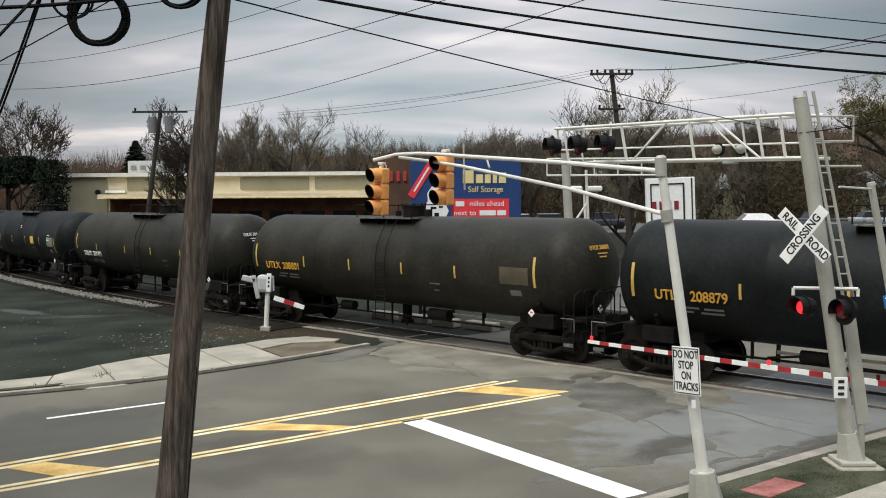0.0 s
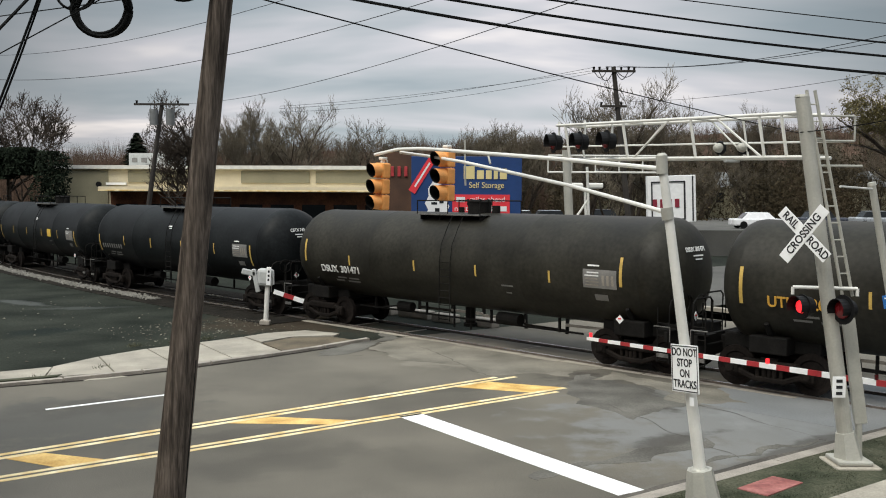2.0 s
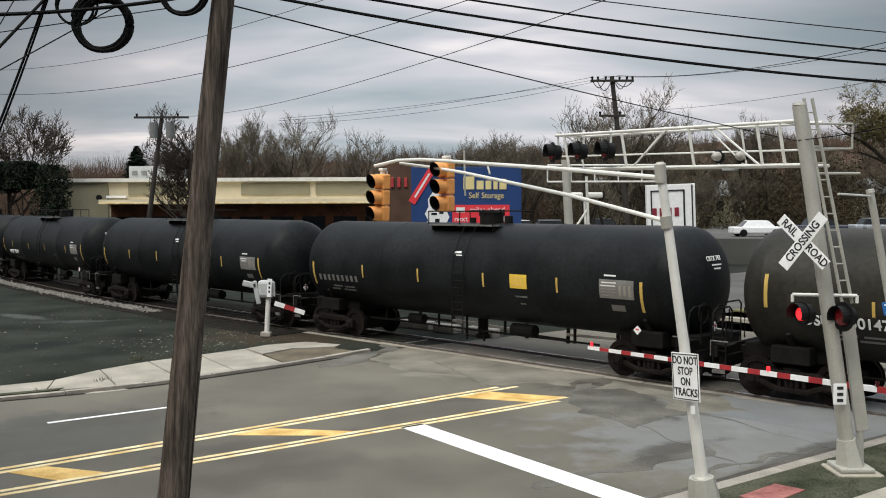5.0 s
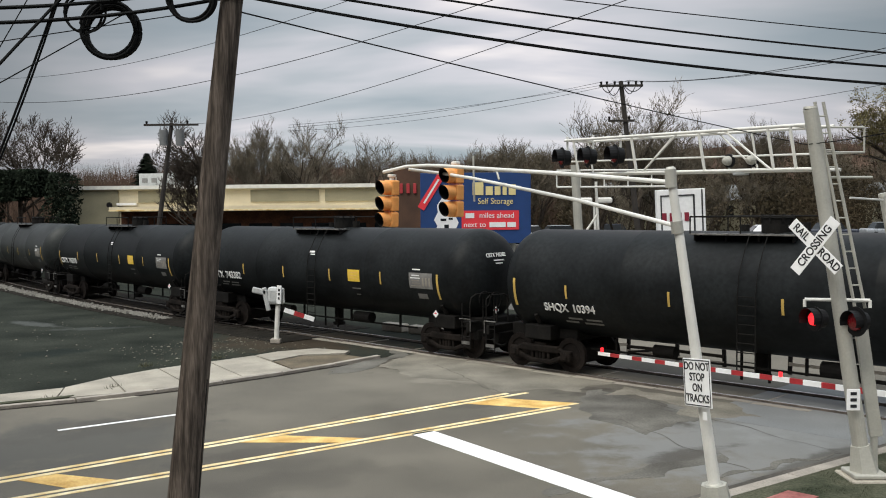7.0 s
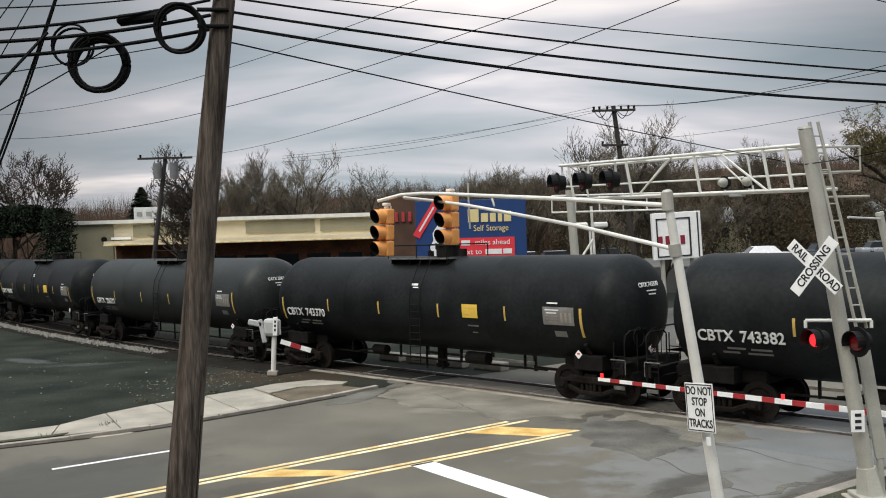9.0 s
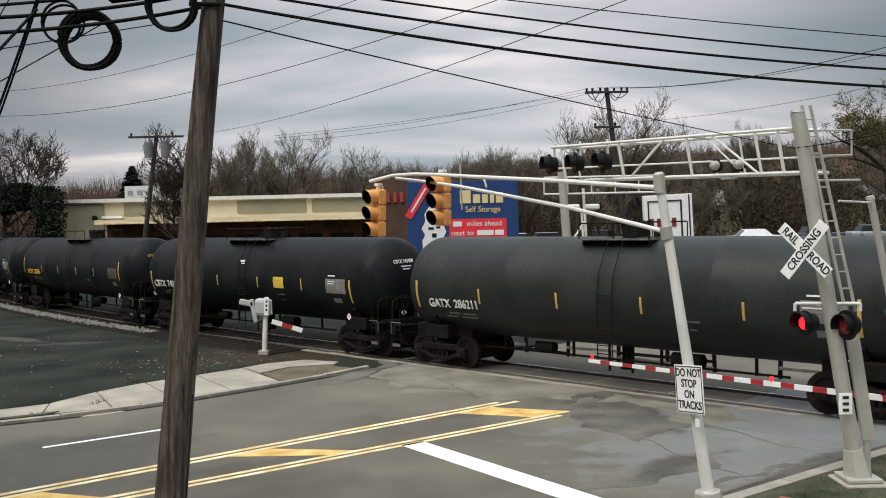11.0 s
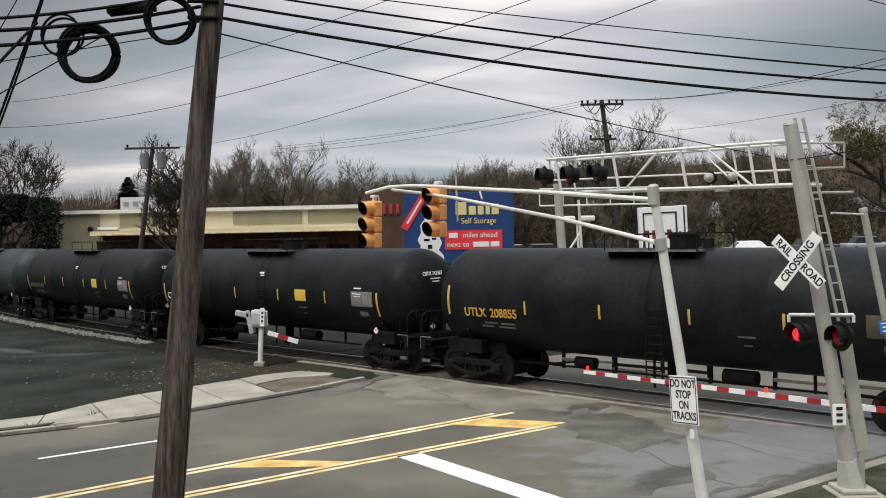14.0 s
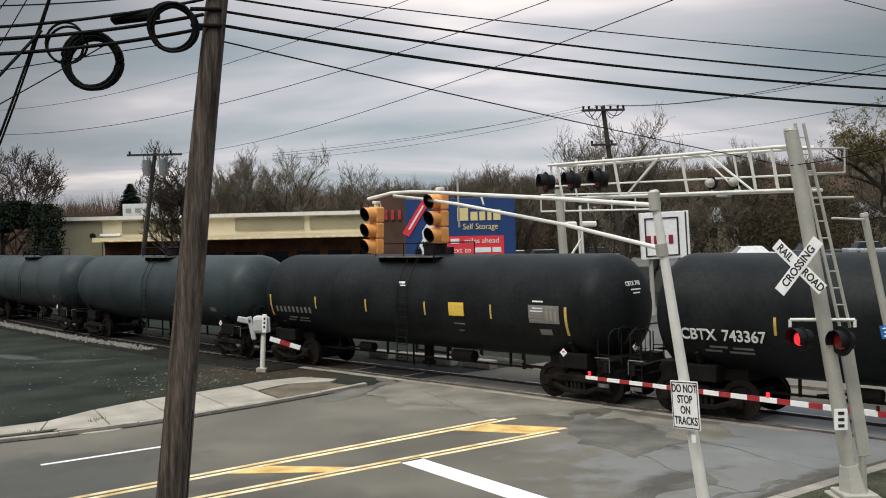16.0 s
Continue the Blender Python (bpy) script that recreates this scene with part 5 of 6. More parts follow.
part("bracket", b, GREYBOX, mech)
for k in range(3):
    b = bmesh.new()
    box(b, (0, 0, 0), (0.36, 0.05, 0.15), Matrix.Translation((0.42 + 0.34 * k, -0.12, 1.12 - 0.095 * k)) @ pose(0, 0, 0, 0, 15, 0))
    part("arm_band", b, SIGNW if k != 1 else REDREF, mech)

# ---- near utility pole with cables ----
up = empty("utility_pole", Matrix(), "tall weathered wooden utility pole, leaning", "utility pole")
b = bmesh.new()
nseg = 20
for k in range(nseg):
    z0, z1 = -0.05 + k * 0.55, -0.05 + (k + 1) * 0.55
    x0, x1 = (-2.75 + 0.1102 * z + 0.0036 * max(0.0, z - 4.0) ** 2 for z in (z0, z1))
    rod(b, (x0, 8.8, z0), (x1, 8.8, z1), 0.168 - 0.0100 * z0, 0.168 - 0.0100 * z1, 18, caps=k in (0, nseg - 1))
bmesh.ops.remove_doubles(b, verts=b.verts, dist=0.006)
part("pole", b, WOOD, up, smooth=True)
b = bmesh.new()
tube(b, [(-2.53, 8.68, 0.0), (-2.365, 8.66, 1.9), (-2.275, 8.66, 2.9)], 0.0045)
part("ground_wire", b, RUBBER, up)
b = bmesh.new()
for z in (6.45, 6.6, 6.74):
    rod(b, (-2.2, 8.66, z), (-1.92, 8.7, z), 0.02)
part("cable_clamp", b, RUBBER, up)


def coil(c, radius, thick, turns, label):
    b = bmesh.new()
    pts = []
    tilt = pose(*c, random.uniform(-6, 6), 0, random.uniform(-8, 8))
    for i in range(turns * 28 + 1):
        a = 2 * math.pi * i / 28
        k = i / 28
        rr = radius * (1 + 0.05 * math.sin(k * 2.3) + 0.02 * math.sin(a * 2 + k))
        pts.append(tilt @ Vector((rr * math.cos(a) + 0.02 * math.sin(k * 1.7), 0.03 * math.sin(k * 1.1) + 0.012 * k, rr * math.sin(a) + 0.015 * math.cos(k * 2.1))))
    tube(b, pts, thick, 6)
    return tagged(part("cable_coil", b, RUBBER), label, "cable coil", "cable coils")


random.seed(11)
coil((-3.13, 8.66, 6.145), 0.245, 0.018, 10, "thick hanging coil of black cable slack")
coil((-2.36, 8.60, 6.42), 0.205, 0.014, 7, "hanging coil of black cable beside the pole")
coil((-3.37, 8.66, 6.31), 0.175, 0.012, 2, "thin loose coil of black cable")
b = bmesh.new()
rod(b, (-2.90, 8.66, 6.52), (-2.50, 8.70, 6.57), 0.055, seg=12)
rod(b, (-2.93, 8.66, 6.517), (-2.90, 8.66, 6.52), 0.02, 0.055, seg=12)
tagged(part("splice_case", b, RUBBER), "black cable splice case hung on the cables", "splice case")


def wire(a, c, sag, r):
    a, c = Vector(a), Vector(c)
    b = bmesh.new()
    tube(b, [a.lerp(c, f) - Vector((0, 0, 4 * sag * f * (1 - f))) for f in [i / 24 for i in range(25)]], r, 5)
    return tagged(part("overhead_cable", b, RUBBER), "black overhead cable strung between poles", "cable", "overhead cables")


wire((-2.01, 8.8, 6.49), (5.45, 10.5, 5.79), 0.12, 0.016)
wire((-2.0, 8.8, 6.62), (5.45, 10.5, 5.98), 0.1, 0.014)
wire((-2.0, 8.8, 6.75), (5.46, 10.5, 6.12), 0.08, 0.011)
wire((-2.0, 8.8, 6.84), (5.46, 10.5, 6.33), 0.05, 0.006)
wire((-2.12, 8.8, 6.45), (-4.16, 8.2, 6.12), 0.05, 0.018)
wire((-2.11, 8.8, 6.58), (-4.16, 8.2, 6.25), 0.05, 0.018)
wire((-2.11, 8.8, 6.72), (-4.16, 8.2, 6.35), 0.05, 0.015)
wire((-2.1, 8.8, 6.81), (-4.15, 8.2, 6.55), 0.04, 0.007)
wire((-2.01, 8.9, 6.36), (12.77, 24.0, 5.37), 0.1, 0.008)
wire((-3.33, 8.4, 6.8), (-4.22, 8.4, 4.59), 0.05, 0.012)
wire((-3.34, 8.45, 6.82), (-4.2, 8.4, 4.59), 0.09, 0.01)
wire((-3.46, 8.4, 6.37), (-3.98, 8.0, 5.58), 0.0, 0.014)
wire((-3.46, 8.0, 6.7), (-3.92, 8.0, 6.11), 0.0, 0.005)
wire((-3.32, 8.0, 6.69), (-3.93, 8.0, 5.7), 0.0, 0.005)
wire((-2.97, 8.6, 6.27), (-4.08, 8.2, 5.52), 0.0, 0.006)
wire((-2.55, 8.8, 6.3), (-4.07, 8.2, 5.94), 0.0, 0.005)
wire((-15.72, 55.0, 9.71), (5.06, 13.0, 8.29), 0.7, 0.009)
wire((-14.86, 30.0, 8.09), (3.16, 13.0, 8.24), 0.75, 0.007)
wire((-12.86, 26.0, 8.23), (1.03, 12.0, 7.98), 0.5, 0.005)
wire((8.16, 50.0, 11.27), (-10.64, 62.0, 10.09), 0.35, 0.01)
wire((8.55, 50.0, 11.08), (-10.64, 62.0, 9.86), 0.45, 0.01)
wire((9.46, 50.0, 11.31), (-10.63, 62.0, 10.24), 0.25, 0.01)
wire((9.46, 50.0, 11.34), (14.2, 26.0, 9.38), 0.5, 0.013)
wire((8.7, 50.0, 11.32), (14.19, 26.0, 9.15), 0.45, 0.01)
wire((9.89, 50.0, 9.46), (15.27, 28.0, 8.58), 0.3, 0.008)
wire((5.74, 15.0, 5.48), (7.63, 14.0, 5.82), 0.05, 0.008)
wire((4.54, 11.0, 7.23), (6.01, 11.0, 6.82), 0.0, 0.006)

# ---- far side of the track ----


def far_pole(base, top, arm, label, transformers):
    p = empty("utility_pole", Matrix(), label, "utility pole")
    b = bmesh.new()
    rod(b, base, top, 0.17, 0.12, 10)
    part("pole", b, DARKWOOD, p)
    t = Vector(top)
    for dz, w in arm:
        b = bmesh.new()
        box(b, (t.x, t.y - 0.12, t.z + dz), (w, 0.1, 0.12))
        part("crossarm", b, DARKWOOD, p)
        for fx in (-0.46, -0.33, -0.15, 0.17, 0.34, 0.47) if w > 1.5 and not transformers else (-0.45, 0.3):
            b = bmesh.new()
            hx = t.x + fx * w
            rod(b, (hx, t.y - 0.12, t.z + dz + 0.05), (hx, t.y - 0.12, t.z + dz + 0.22), 0.05, 0.075, seg=6)
            part("insulator", b, FRAMEB, p)
    for dxx in transformers:
        b = bmesh.new()
        rod(b, (t.x + dxx, t.y - 0.1, t.z - 1.3), (t.x + dxx, t.y - 0.1, t.z - 0.4), 0.25, seg=14)
        part("transformer", b, TRANSF, p)
    return p


far_pole((10.45, 50, 0), (9.15, 50, 11.3), ((-0.25, 2.3), (-2.1, 1.4)), "dark wooden utility pole with crossarms beyond the train", ())
far_pole((-17.7, 55, 0), (-16.3, 55, 9.75), ((-0.1, 3.2),), "dark wooden utility pole with transformers beyond the train", (-0.45, 0.5))

loops = empty("pole_wire_loops", Matrix(), "drooping jumper wires under the crossarm of the far pole", "cable")
for x0, x1, dz in ((8.1, 8.75, 0.35), (8.35, 9.1, 0.5), (9.25, 9.9, 0.42), (9.3, 10.25, 0.3)):
    b = bmesh.new()
    tube(b, [(x0 + (x1 - x0) * i / 8, 49.8, 11.02 - dz * math.sin(math.pi * i / 8)) for i in range(9)], 0.022, 5)
    part("jumper", b, RUBBER, loops)

fence = empty("guard_fence", Matrix(), "low fence of pale rails on dark posts beyond the track", "fence")
frnd = random.Random(3)
sx = -7.0
while sx < 15.2:
    b = bmesh.new()
    box(b, (0, 0, 0.40), (0.10, 0.07, 0.9 + frnd.uniform(-0.15, 0.05)), Matrix.Translation(track(sx, 3.1)) @ pose(0, 0, 0, 0, frnd.uniform(-3, 3), TRACKYAW))
    part("post", b, FRAMEB, fence)
    L = frnd.choice((0.45, 1.5, 1.7, 1.9))
    for z in (0.12, 0.30):
        if frnd.random() < 0.72:
            b = bmesh.new()
            box(b, (L / 2, -0.06, z + frnd.uniform(-0.03, 0.03)), (L, 0.035, 0.09), Matrix.Translation(track(sx, 3.1)) @ pose(0, 0, 0, 0, frnd.uniform(-1.2, 1.2), TRACKYAW))
            part("rail", b, KERBM if frnd.random() < 0.7 else SLEEPER, fence)
    sx += L

brnd = random.Random(17)
for s, off, L in ((-8.6, 2.3, 1.1), (-7.2, 2.35, 1.5), (-5.4, 2.3, 1.0), (-4.0, 2.5, 1.3)):
    b = bmesh.new()
    box(b, (L / 2, 0, 0.14), (L, 0.42, 0.30), None, 0.04)
    blk = part("concrete_block", b, KERBM)
    blk.matrix_basis = Matrix.Translation(track(s, off)) @ pose(0, 0, 0, 0, 0, TRACKYAW + brnd.uniform(-4, 4))
    tagged(blk, "pale weathered concrete block beside the track", "concrete block", "concrete blocks by the track")

# billboard
bb = empty("billboard", pose(1.25, 45, 0), "dark blue storage billboard with red banner and white picture", "billboard")
b = bmesh.new()
box(b, (0, 0, 4.6), (5.3, 0.25, 3.4), None, 0.02)
part("panel", b, BLUE, bb)
b = bmesh.new()
for x in (-1.8, 1.8):
    rod(b, (x, 0.4, 0), (x, 0.4, 6), 0.14, seg=8)
part("leg", b, GALV, bb)
b = bmesh.new()
box(b, (0.70, -0.14, 4.02), (2.75, 0.03, 0.92))
part("red_banner", b, BRED, bb)
line_of_words("miles ahead", 0.36, BWHITE, pose(1.0, -0.165, 4.24, 90, 0, 0), bb)
line_of_words("next to", 0.36, BWHITE, pose(-0.05, -0.165, 3.80, 90, 0, 0), bb)
for x, w in ((-0.28, 0.42), (1.05, 0.78), (1.72, 0.42)):
    b = bmesh.new()
    box(b, (x, -0.165, 4.24 if x < 0 else 3.80), (w, 0.01, 0.24))
    part("print_bar", b, BWHITE, bb)
line_of_words("Self Storage", 0.40, BCREAM, pose(0.95, -0.14, 4.92, 90, 0, 0), bb, 0.88)
for x, w, hh in ((0.12, 0.52, 0.62), (0.66, 0.34, 0.42), (1.06, 0.28, 0.42), (1.40, 0.20, 0.56), (1.76, 0.34, 0.50)):
    b = bmesh.new()
    box(b, (x, -0.14, 5.22 + hh / 2), (w, 0.02, hh), pose(0, 0, 0), 0.008)
    part("name_mark", b, BCREAM, bb)
b = bmesh.new()
pts = [(-1.95, 3.0), (-0.72, 2.95), (-0.75, 3.3), (-0.98, 3.55), (-0.82, 3.9), (-0.95, 4.2), (-0.88, 4.5), (-1.15, 4.75), (-1.25, 5.1), (-1.5, 5.42), (-1.62, 5.1), (-1.85, 4.75), (-1.82, 4.4), (-2.0, 4.05), (-1.84, 3.75), (-1.98, 3.45)]
vs = [b.verts.new((x, -0.14, z)) for x, z in pts]
b.faces.new(vs)
pic = part("picture", b, BWHITE, bb, "white pictured shape")
for x, z, w, hh in ((-1.55, 4.05, 0.28, 0.12), (-1.2, 4.1, 0.2, 0.1), (-1.4, 3.72, 0.22, 0.2), (-1.3, 3.35, 0.5, 0.08)):
    b = bmesh.new()
    box(b, (x, -0.146, z), (w, 0.006, hh), None, 0.002)
    part("shade_mark", b, GLASSD, pic)
b = bmesh.new()
box(b, (0, 0, 0), (1.95, 0.02, 0.36), Matrix.Translation((-2.12, -0.15, 5.42)) @ pose(0, 0, 0, 0, -58, 0))
band = part("diagonal_band", b, BRED, bb)
b = bmesh.new()
box(b, (0, -0.015, 0), (1.35, 0.006, 0.085), Matrix.Translation((-2.12, -0.15, 5.42)) @ pose(0, 0, 0, 0, -58, 0))
part("print_bar", b, BWHITE, band)

shop = empty("shop_building", Matrix(), "brown shop wall with red letter sign beside the billboard", "building")
b = bmesh.new()
box(b, (-2.1, 49, 3.3), (1.45, 4, 6.6))
part("wall", b, SHOPBROWN, shop)
b = bmesh.new()
for k in range(3):
    box(b, (-2.42 + 0.34 * k, 46.95, 5.62), (0.16, 0.06, 0.5), pose(0, 0, 0), 0.02)
part("sign_letters", b, SIGNRED, shop)

store = empty("store_building", Matrix(), "long cream store building with olive recessed panels", "building")
sm = Matrix.Translation((-18.5, 77, 0)) @ pose(0, 0, 0, 0, 0, -4)
b = bmesh.new()
box(b, (0, 6, 3.25), (29.5, 12, 6.5), sm)
part("wall", b, CREAM, store)
b = bmesh.new()
box(b, (0, 5.9, 6.62), (30.0, 12.6, 0.3), sm)
part("cornice", b, PALEMETAL, store)
b = bmesh.new()
box(b, (3.0, -1.0, 4.85), (24.0, 2.2, 0.32), sm)
part("canopy", b, CREAM, store)
b = bmesh.new()
box(b, (3, -0.1, 2.3), (23.6, 0.2, 4.6), sm)
part("shopfront", b, BRICKM, store)
for x, z, w, h in ((-11.85, 4.6, 5.6, 3.5), (-4.5, 5.85, 5.7, 0.95), (5.0, 5.85, 5.7, 0.95), (11.2, 5.85, 5.7, 0.95)):
    b = bmesh.new()
    box(b, (x, -0.06, z), (w, 0.1, h), sm)
    part("panel", b, OLIVE, store)
b = bmesh.new()
box(b, (-8.3, -0.2, 5.25), (1.7, 0.2, 0.2), sm)
part("sign", b, BWHITE, store)
b = bmesh.new()
rod(b, sm @ Vector((-9.8, -0.3, 5.2)), sm @ Vector((-9.8, 0.05, 5.2)), 0.22, seg=12)
part("sign_disc", b, BLACKPLASTIC, store)
for k in range(4):
    b = bmesh.new()
    box(b, (-10.65 + 0.9 * k, 9.47, 7.55), (0.5, 0.08, 0.42), sm)
    part("window", b, GREYPANEL, store)
# light along the canopy's lower edge, painted as a yellow strip
b = bmesh.new()
box(b, (3.0, -2.13, 4.70), (24.0, 0.08, 0.10), sm)
part("canopy_edge", b, YELLOW, store)
for k in range(9):
    b = bmesh.new()
    box(b, (-7.4 + 2.6 * k, -0.24, 1.9), (1.9, 0.06, 3.4), sm)
    part("shop_window", b, GLASSD, store)
b = bmesh.new()
box(b, (-9.3, 12, 7.3), (3.8, 5, 1.8), sm)
part("upper_storey", b, GREYBOX, store)

acme = empty("shop_sign", pose(12.50, 50, 0, 0, -2.2, 2), "white pylon shop sign with red name band", "shop sign")
b = bmesh.new()
box(b, (0, 0, 4.3), (2.6, 0.4, 2.5), None, 0.03)
part("cabinet", b, SIGNW, acme)
b = bmesh.new()
for x, z, sx, sz in ((-0.2, 5.22, 1.83, 0.07), (-0.2, 3.22, 1.83, 0.07), (-1.08, 4.22, 0.07, 2.0), (0.68, 4.22, 0.09, 2.0), (1.12, 4.3, 0.07, 2.4)):
    box(b, (x, -0.22, z), (sx, 0.03, sz))
part("frame_line", b, SIGNK, acme)
b = bmesh.new()
for k in range(4):
    box(b, (-0.93 + 0.40 * k, -0.225, 4.08), (0.24, 0.03, 0.46), None, 0.01)
part("name_band", b, MAROON, acme)
b = bmesh.new()
rod(b, (-0.8, 0.1, 0), (-0.8, 0.1, 3.1), 0.12)
rod(b, (0.8, 0.1, 0), (0.8, 0.1, 3.1), 0.12)
part("post", b, GALV, acme)

# signal mast on the far side of the track
fm = empty("far_signal_mast", Matrix(), "grey cantilever signal mast on the far side of the track", "crossing signal")
b = bmesh.new()
rod(b, (4.9, 34, 0), (4.55, 34, 6.1), 0.17, 0.15, 14)
part("mast", b, GALV, fm)
b = bmesh.new()
for z in (5.3, 5.9):
    rod(b, (3.9, 34, z), (8.2, 34, z), 0.035, seg=6)
for k in range(6):
    rod(b, (3.9 + 0.86 * k, 34, 5.3), (3.9 + 0.86 * k, 34, 5.9), 0.025, seg=6)
part("truss", b, PALEMETAL, fm)
b = bmesh.new()
rod(b, (5.6, 34.2, 0), (5.35, 34.2, 5.5), 0.05, seg=6)
rod(b, (4.75, 33.9, 3.4), (5.35, 33.9, 4.3), 0.04, seg=6)
part("strut", b, PALEMETAL, fm)
lamp = empty("street_lamp", Matrix(), "twin-headed parking lot lamp on a thin post", "street lamp")
b = bmesh.new()
rod(b, (7.5, 47, 0), (7.25, 47, 4.85), 0.06, seg=8)
part("post", b, PALEMETAL, lamp)
for x in (6.75, 7.75):
    b = bmesh.new()
    box(b, (x, 47, 4.95), (0.8, 0.5, 0.28), None, 0.08)
    part("lamp_head", b, PALEMETAL, lamp)


def parked_car(x, y, yaw, paint, label):
    c = empty("parked_car", pose(x, y, 0, 0, 0, yaw), label, "car", "parked cars")
    b = bmesh.new()
    box(b, (0, 0, 0.62), (4.4, 1.75, 0.62), None, 0.16)
    part("body", b, paint, c)
    b = bmesh.new()
    r = bmesh.ops.create_cube(b, size=1, matrix=Matrix.Translation((-0.2, 0, 1.15)) @ Matrix.Diagonal((2.6, 1.5, 0.62, 1)))
    for v in r["verts"]:
        if v.co.z > 1.2:
            v.co.x = -0.2 + (v.co.x + 0.2) * 0.68
            v.co.y *= 0.86
    bmesh.ops.bevel(b, geom=list(b.edges), offset=0.06, segments=2, affect="EDGES")
    part("cabin", b, GLASSD, c)
    b = bmesh.new()
    box(b, (-0.2, 0, 1.47), (1.7, 1.28, 0.05), None, 0.02)
    part("roof", b, paint, c)
    for sx in (-1.35, 1.35):
        for sy in (-0.8, 0.8):
            b = bmesh.new()
            lathe(b, [(-0.1, 0.2), (-0.1, 0.32), (0.1, 0.32), (0.1, 0.2)], 16, pose(sx, sy, 0.32, 0, 0, 90))
            part("wheel", b, RUBBER, c)
    return c


def box_truck(x, y, yaw):
    c = empty("box_truck", pose(x, y, 0, 0, 0, yaw), "white box truck parked beyond the tracks", "truck")
    b = bmesh.new()
    box(b, (-0.6, 0, 1.95), (4.4, 2.2, 2.4), None, 0.08)
    part("cargo_box", b, CARW, c)
    b = bmesh.new()
    box(b, (2.4, 0, 1.25), (1.6, 2.0, 1.5), None, 0.2)
    part("cab", b, CARW, c)
    b = bmesh.new()
    box(b, (3.0, 0, 1.6), (0.5, 1.8, 0.55), None, 0.05)
    part("windscreen", b, GLASSD, c)
    for sx in (-1.6, 2.3):
        for sy in (-0.95, 0.95):
            b = bmesh.new()
            lathe(b, [(-0.12, 0.2), (-0.12, 0.42), (0.12, 0.42), (0.12, 0.2)], 16, pose(sx, sy, 0.42, 0, 0, 90))
            part("wheel", b, RUBBER, c)
    return c


b = bmesh.new()
poly(b, [lot(-14, 9)[:2], lot(40, 9)[:2], lot(40, 75)[:2], lot(-14, 75)[:2]], -0.1, 0.0)
tagged(part("parking_lot", b, PARKING), "worn grey parking lot beyond the tracks", "parking lot", kind="structure")
b = bmesh.new()
poly(b, [lot(-2, 14)[:2], lot(40, 14)[:2], lot(40, 18.5)[:2], lot(-2, 18.5)[:2]], -0.05, 0.06)
tagged(part("grass_island", b, material("dry_grass", (0.15, 0.14, 0.055), 0.95, vary=0.4, scale=1, fine=20, bump=0.5)), "dry yellow-green grass strip in the parking lot", "grass", kind="structure")
stalls = empty("stall_lines", Matrix(), "white painted parking stall lines", "road marking", kind="structure")
for row in (24, 38, 54):
    for k in range(14):
        b = bmesh.new()
        poly(b, [lot(-4 + k * 2.8, row)[:2], lot(-3.85 + k * 2.8, row)[:2], lot(-3.85 + k * 2.8, row + 5)[:2], lot(-4 + k * 2.8, row + 5)[:2]], -0.01, 0.006)
        part("line", b, WHITEP, stalls)
kb = bmesh.new()
poly(kb, [lot(-3, 11)[:2], lot(40, 11)[:2], lot(40, 11.4)[:2], lot(-3, 11.4)[:2]], -0.05, 0.14)
tagged(part("lot_kerb", kb, CONCRETE), "pale kerb along the parking lot", "kerb", kind="structure")
lotpaint = [CARS, CARW, CARR, CARK, CARS, CARR, CARW]
lotname = ["silver", "white", "red", "dark", "silver", "red", "white"]
k = 0
for row in (26.5, 40.5, 56.5):
    for sx in (-1.2, 4.4, 10.0, 12.8, 18.4, 24.0, 29.6):
        x, y, z = lot(sx + 1.4 * (k % 2) * 2, row)
        parked_car(x, y, LOTYAW + 90, lotpaint[k % 7], lotname[k % 7] + " parked car in the lot beyond the tracks")
        k += 1
b = bmesh.new()
poly(b, [(2.5, 70), (60, 70), (60, 118), (2.5, 118)], -0.2, 1.72)
tagged(part("upper_lot", b, PARKING), "raised parking lot terrace with retaining edge", "parking lot", kind="structure")
b = bmesh.new()
poly(b, [(2.4, 69.6), (60, 69.6), (60, 69.95), (2.4, 69.95)], -0.2, 1.92)
tagged(part("retaining_wall", b, PARKING), "low concrete retaining wall of the raised lot", "wall", kind="structure")
for x, y, yaw, paint, nm in ((6.6, 78, 20, CARW, "white"), (9.4, 79, 10, CARS, "silver"), (14.8, 84, 0, CARK, "dark"), (33.4, 82, 6, CARK, "dark"), (39.2, 84, 0, CARS, "silver"), (45.5, 86, 0, CARR, "red")):
    pc = parked_car(x, y, yaw, paint, nm + " parked car on the raised lot")
    pc.location.z = 1.72

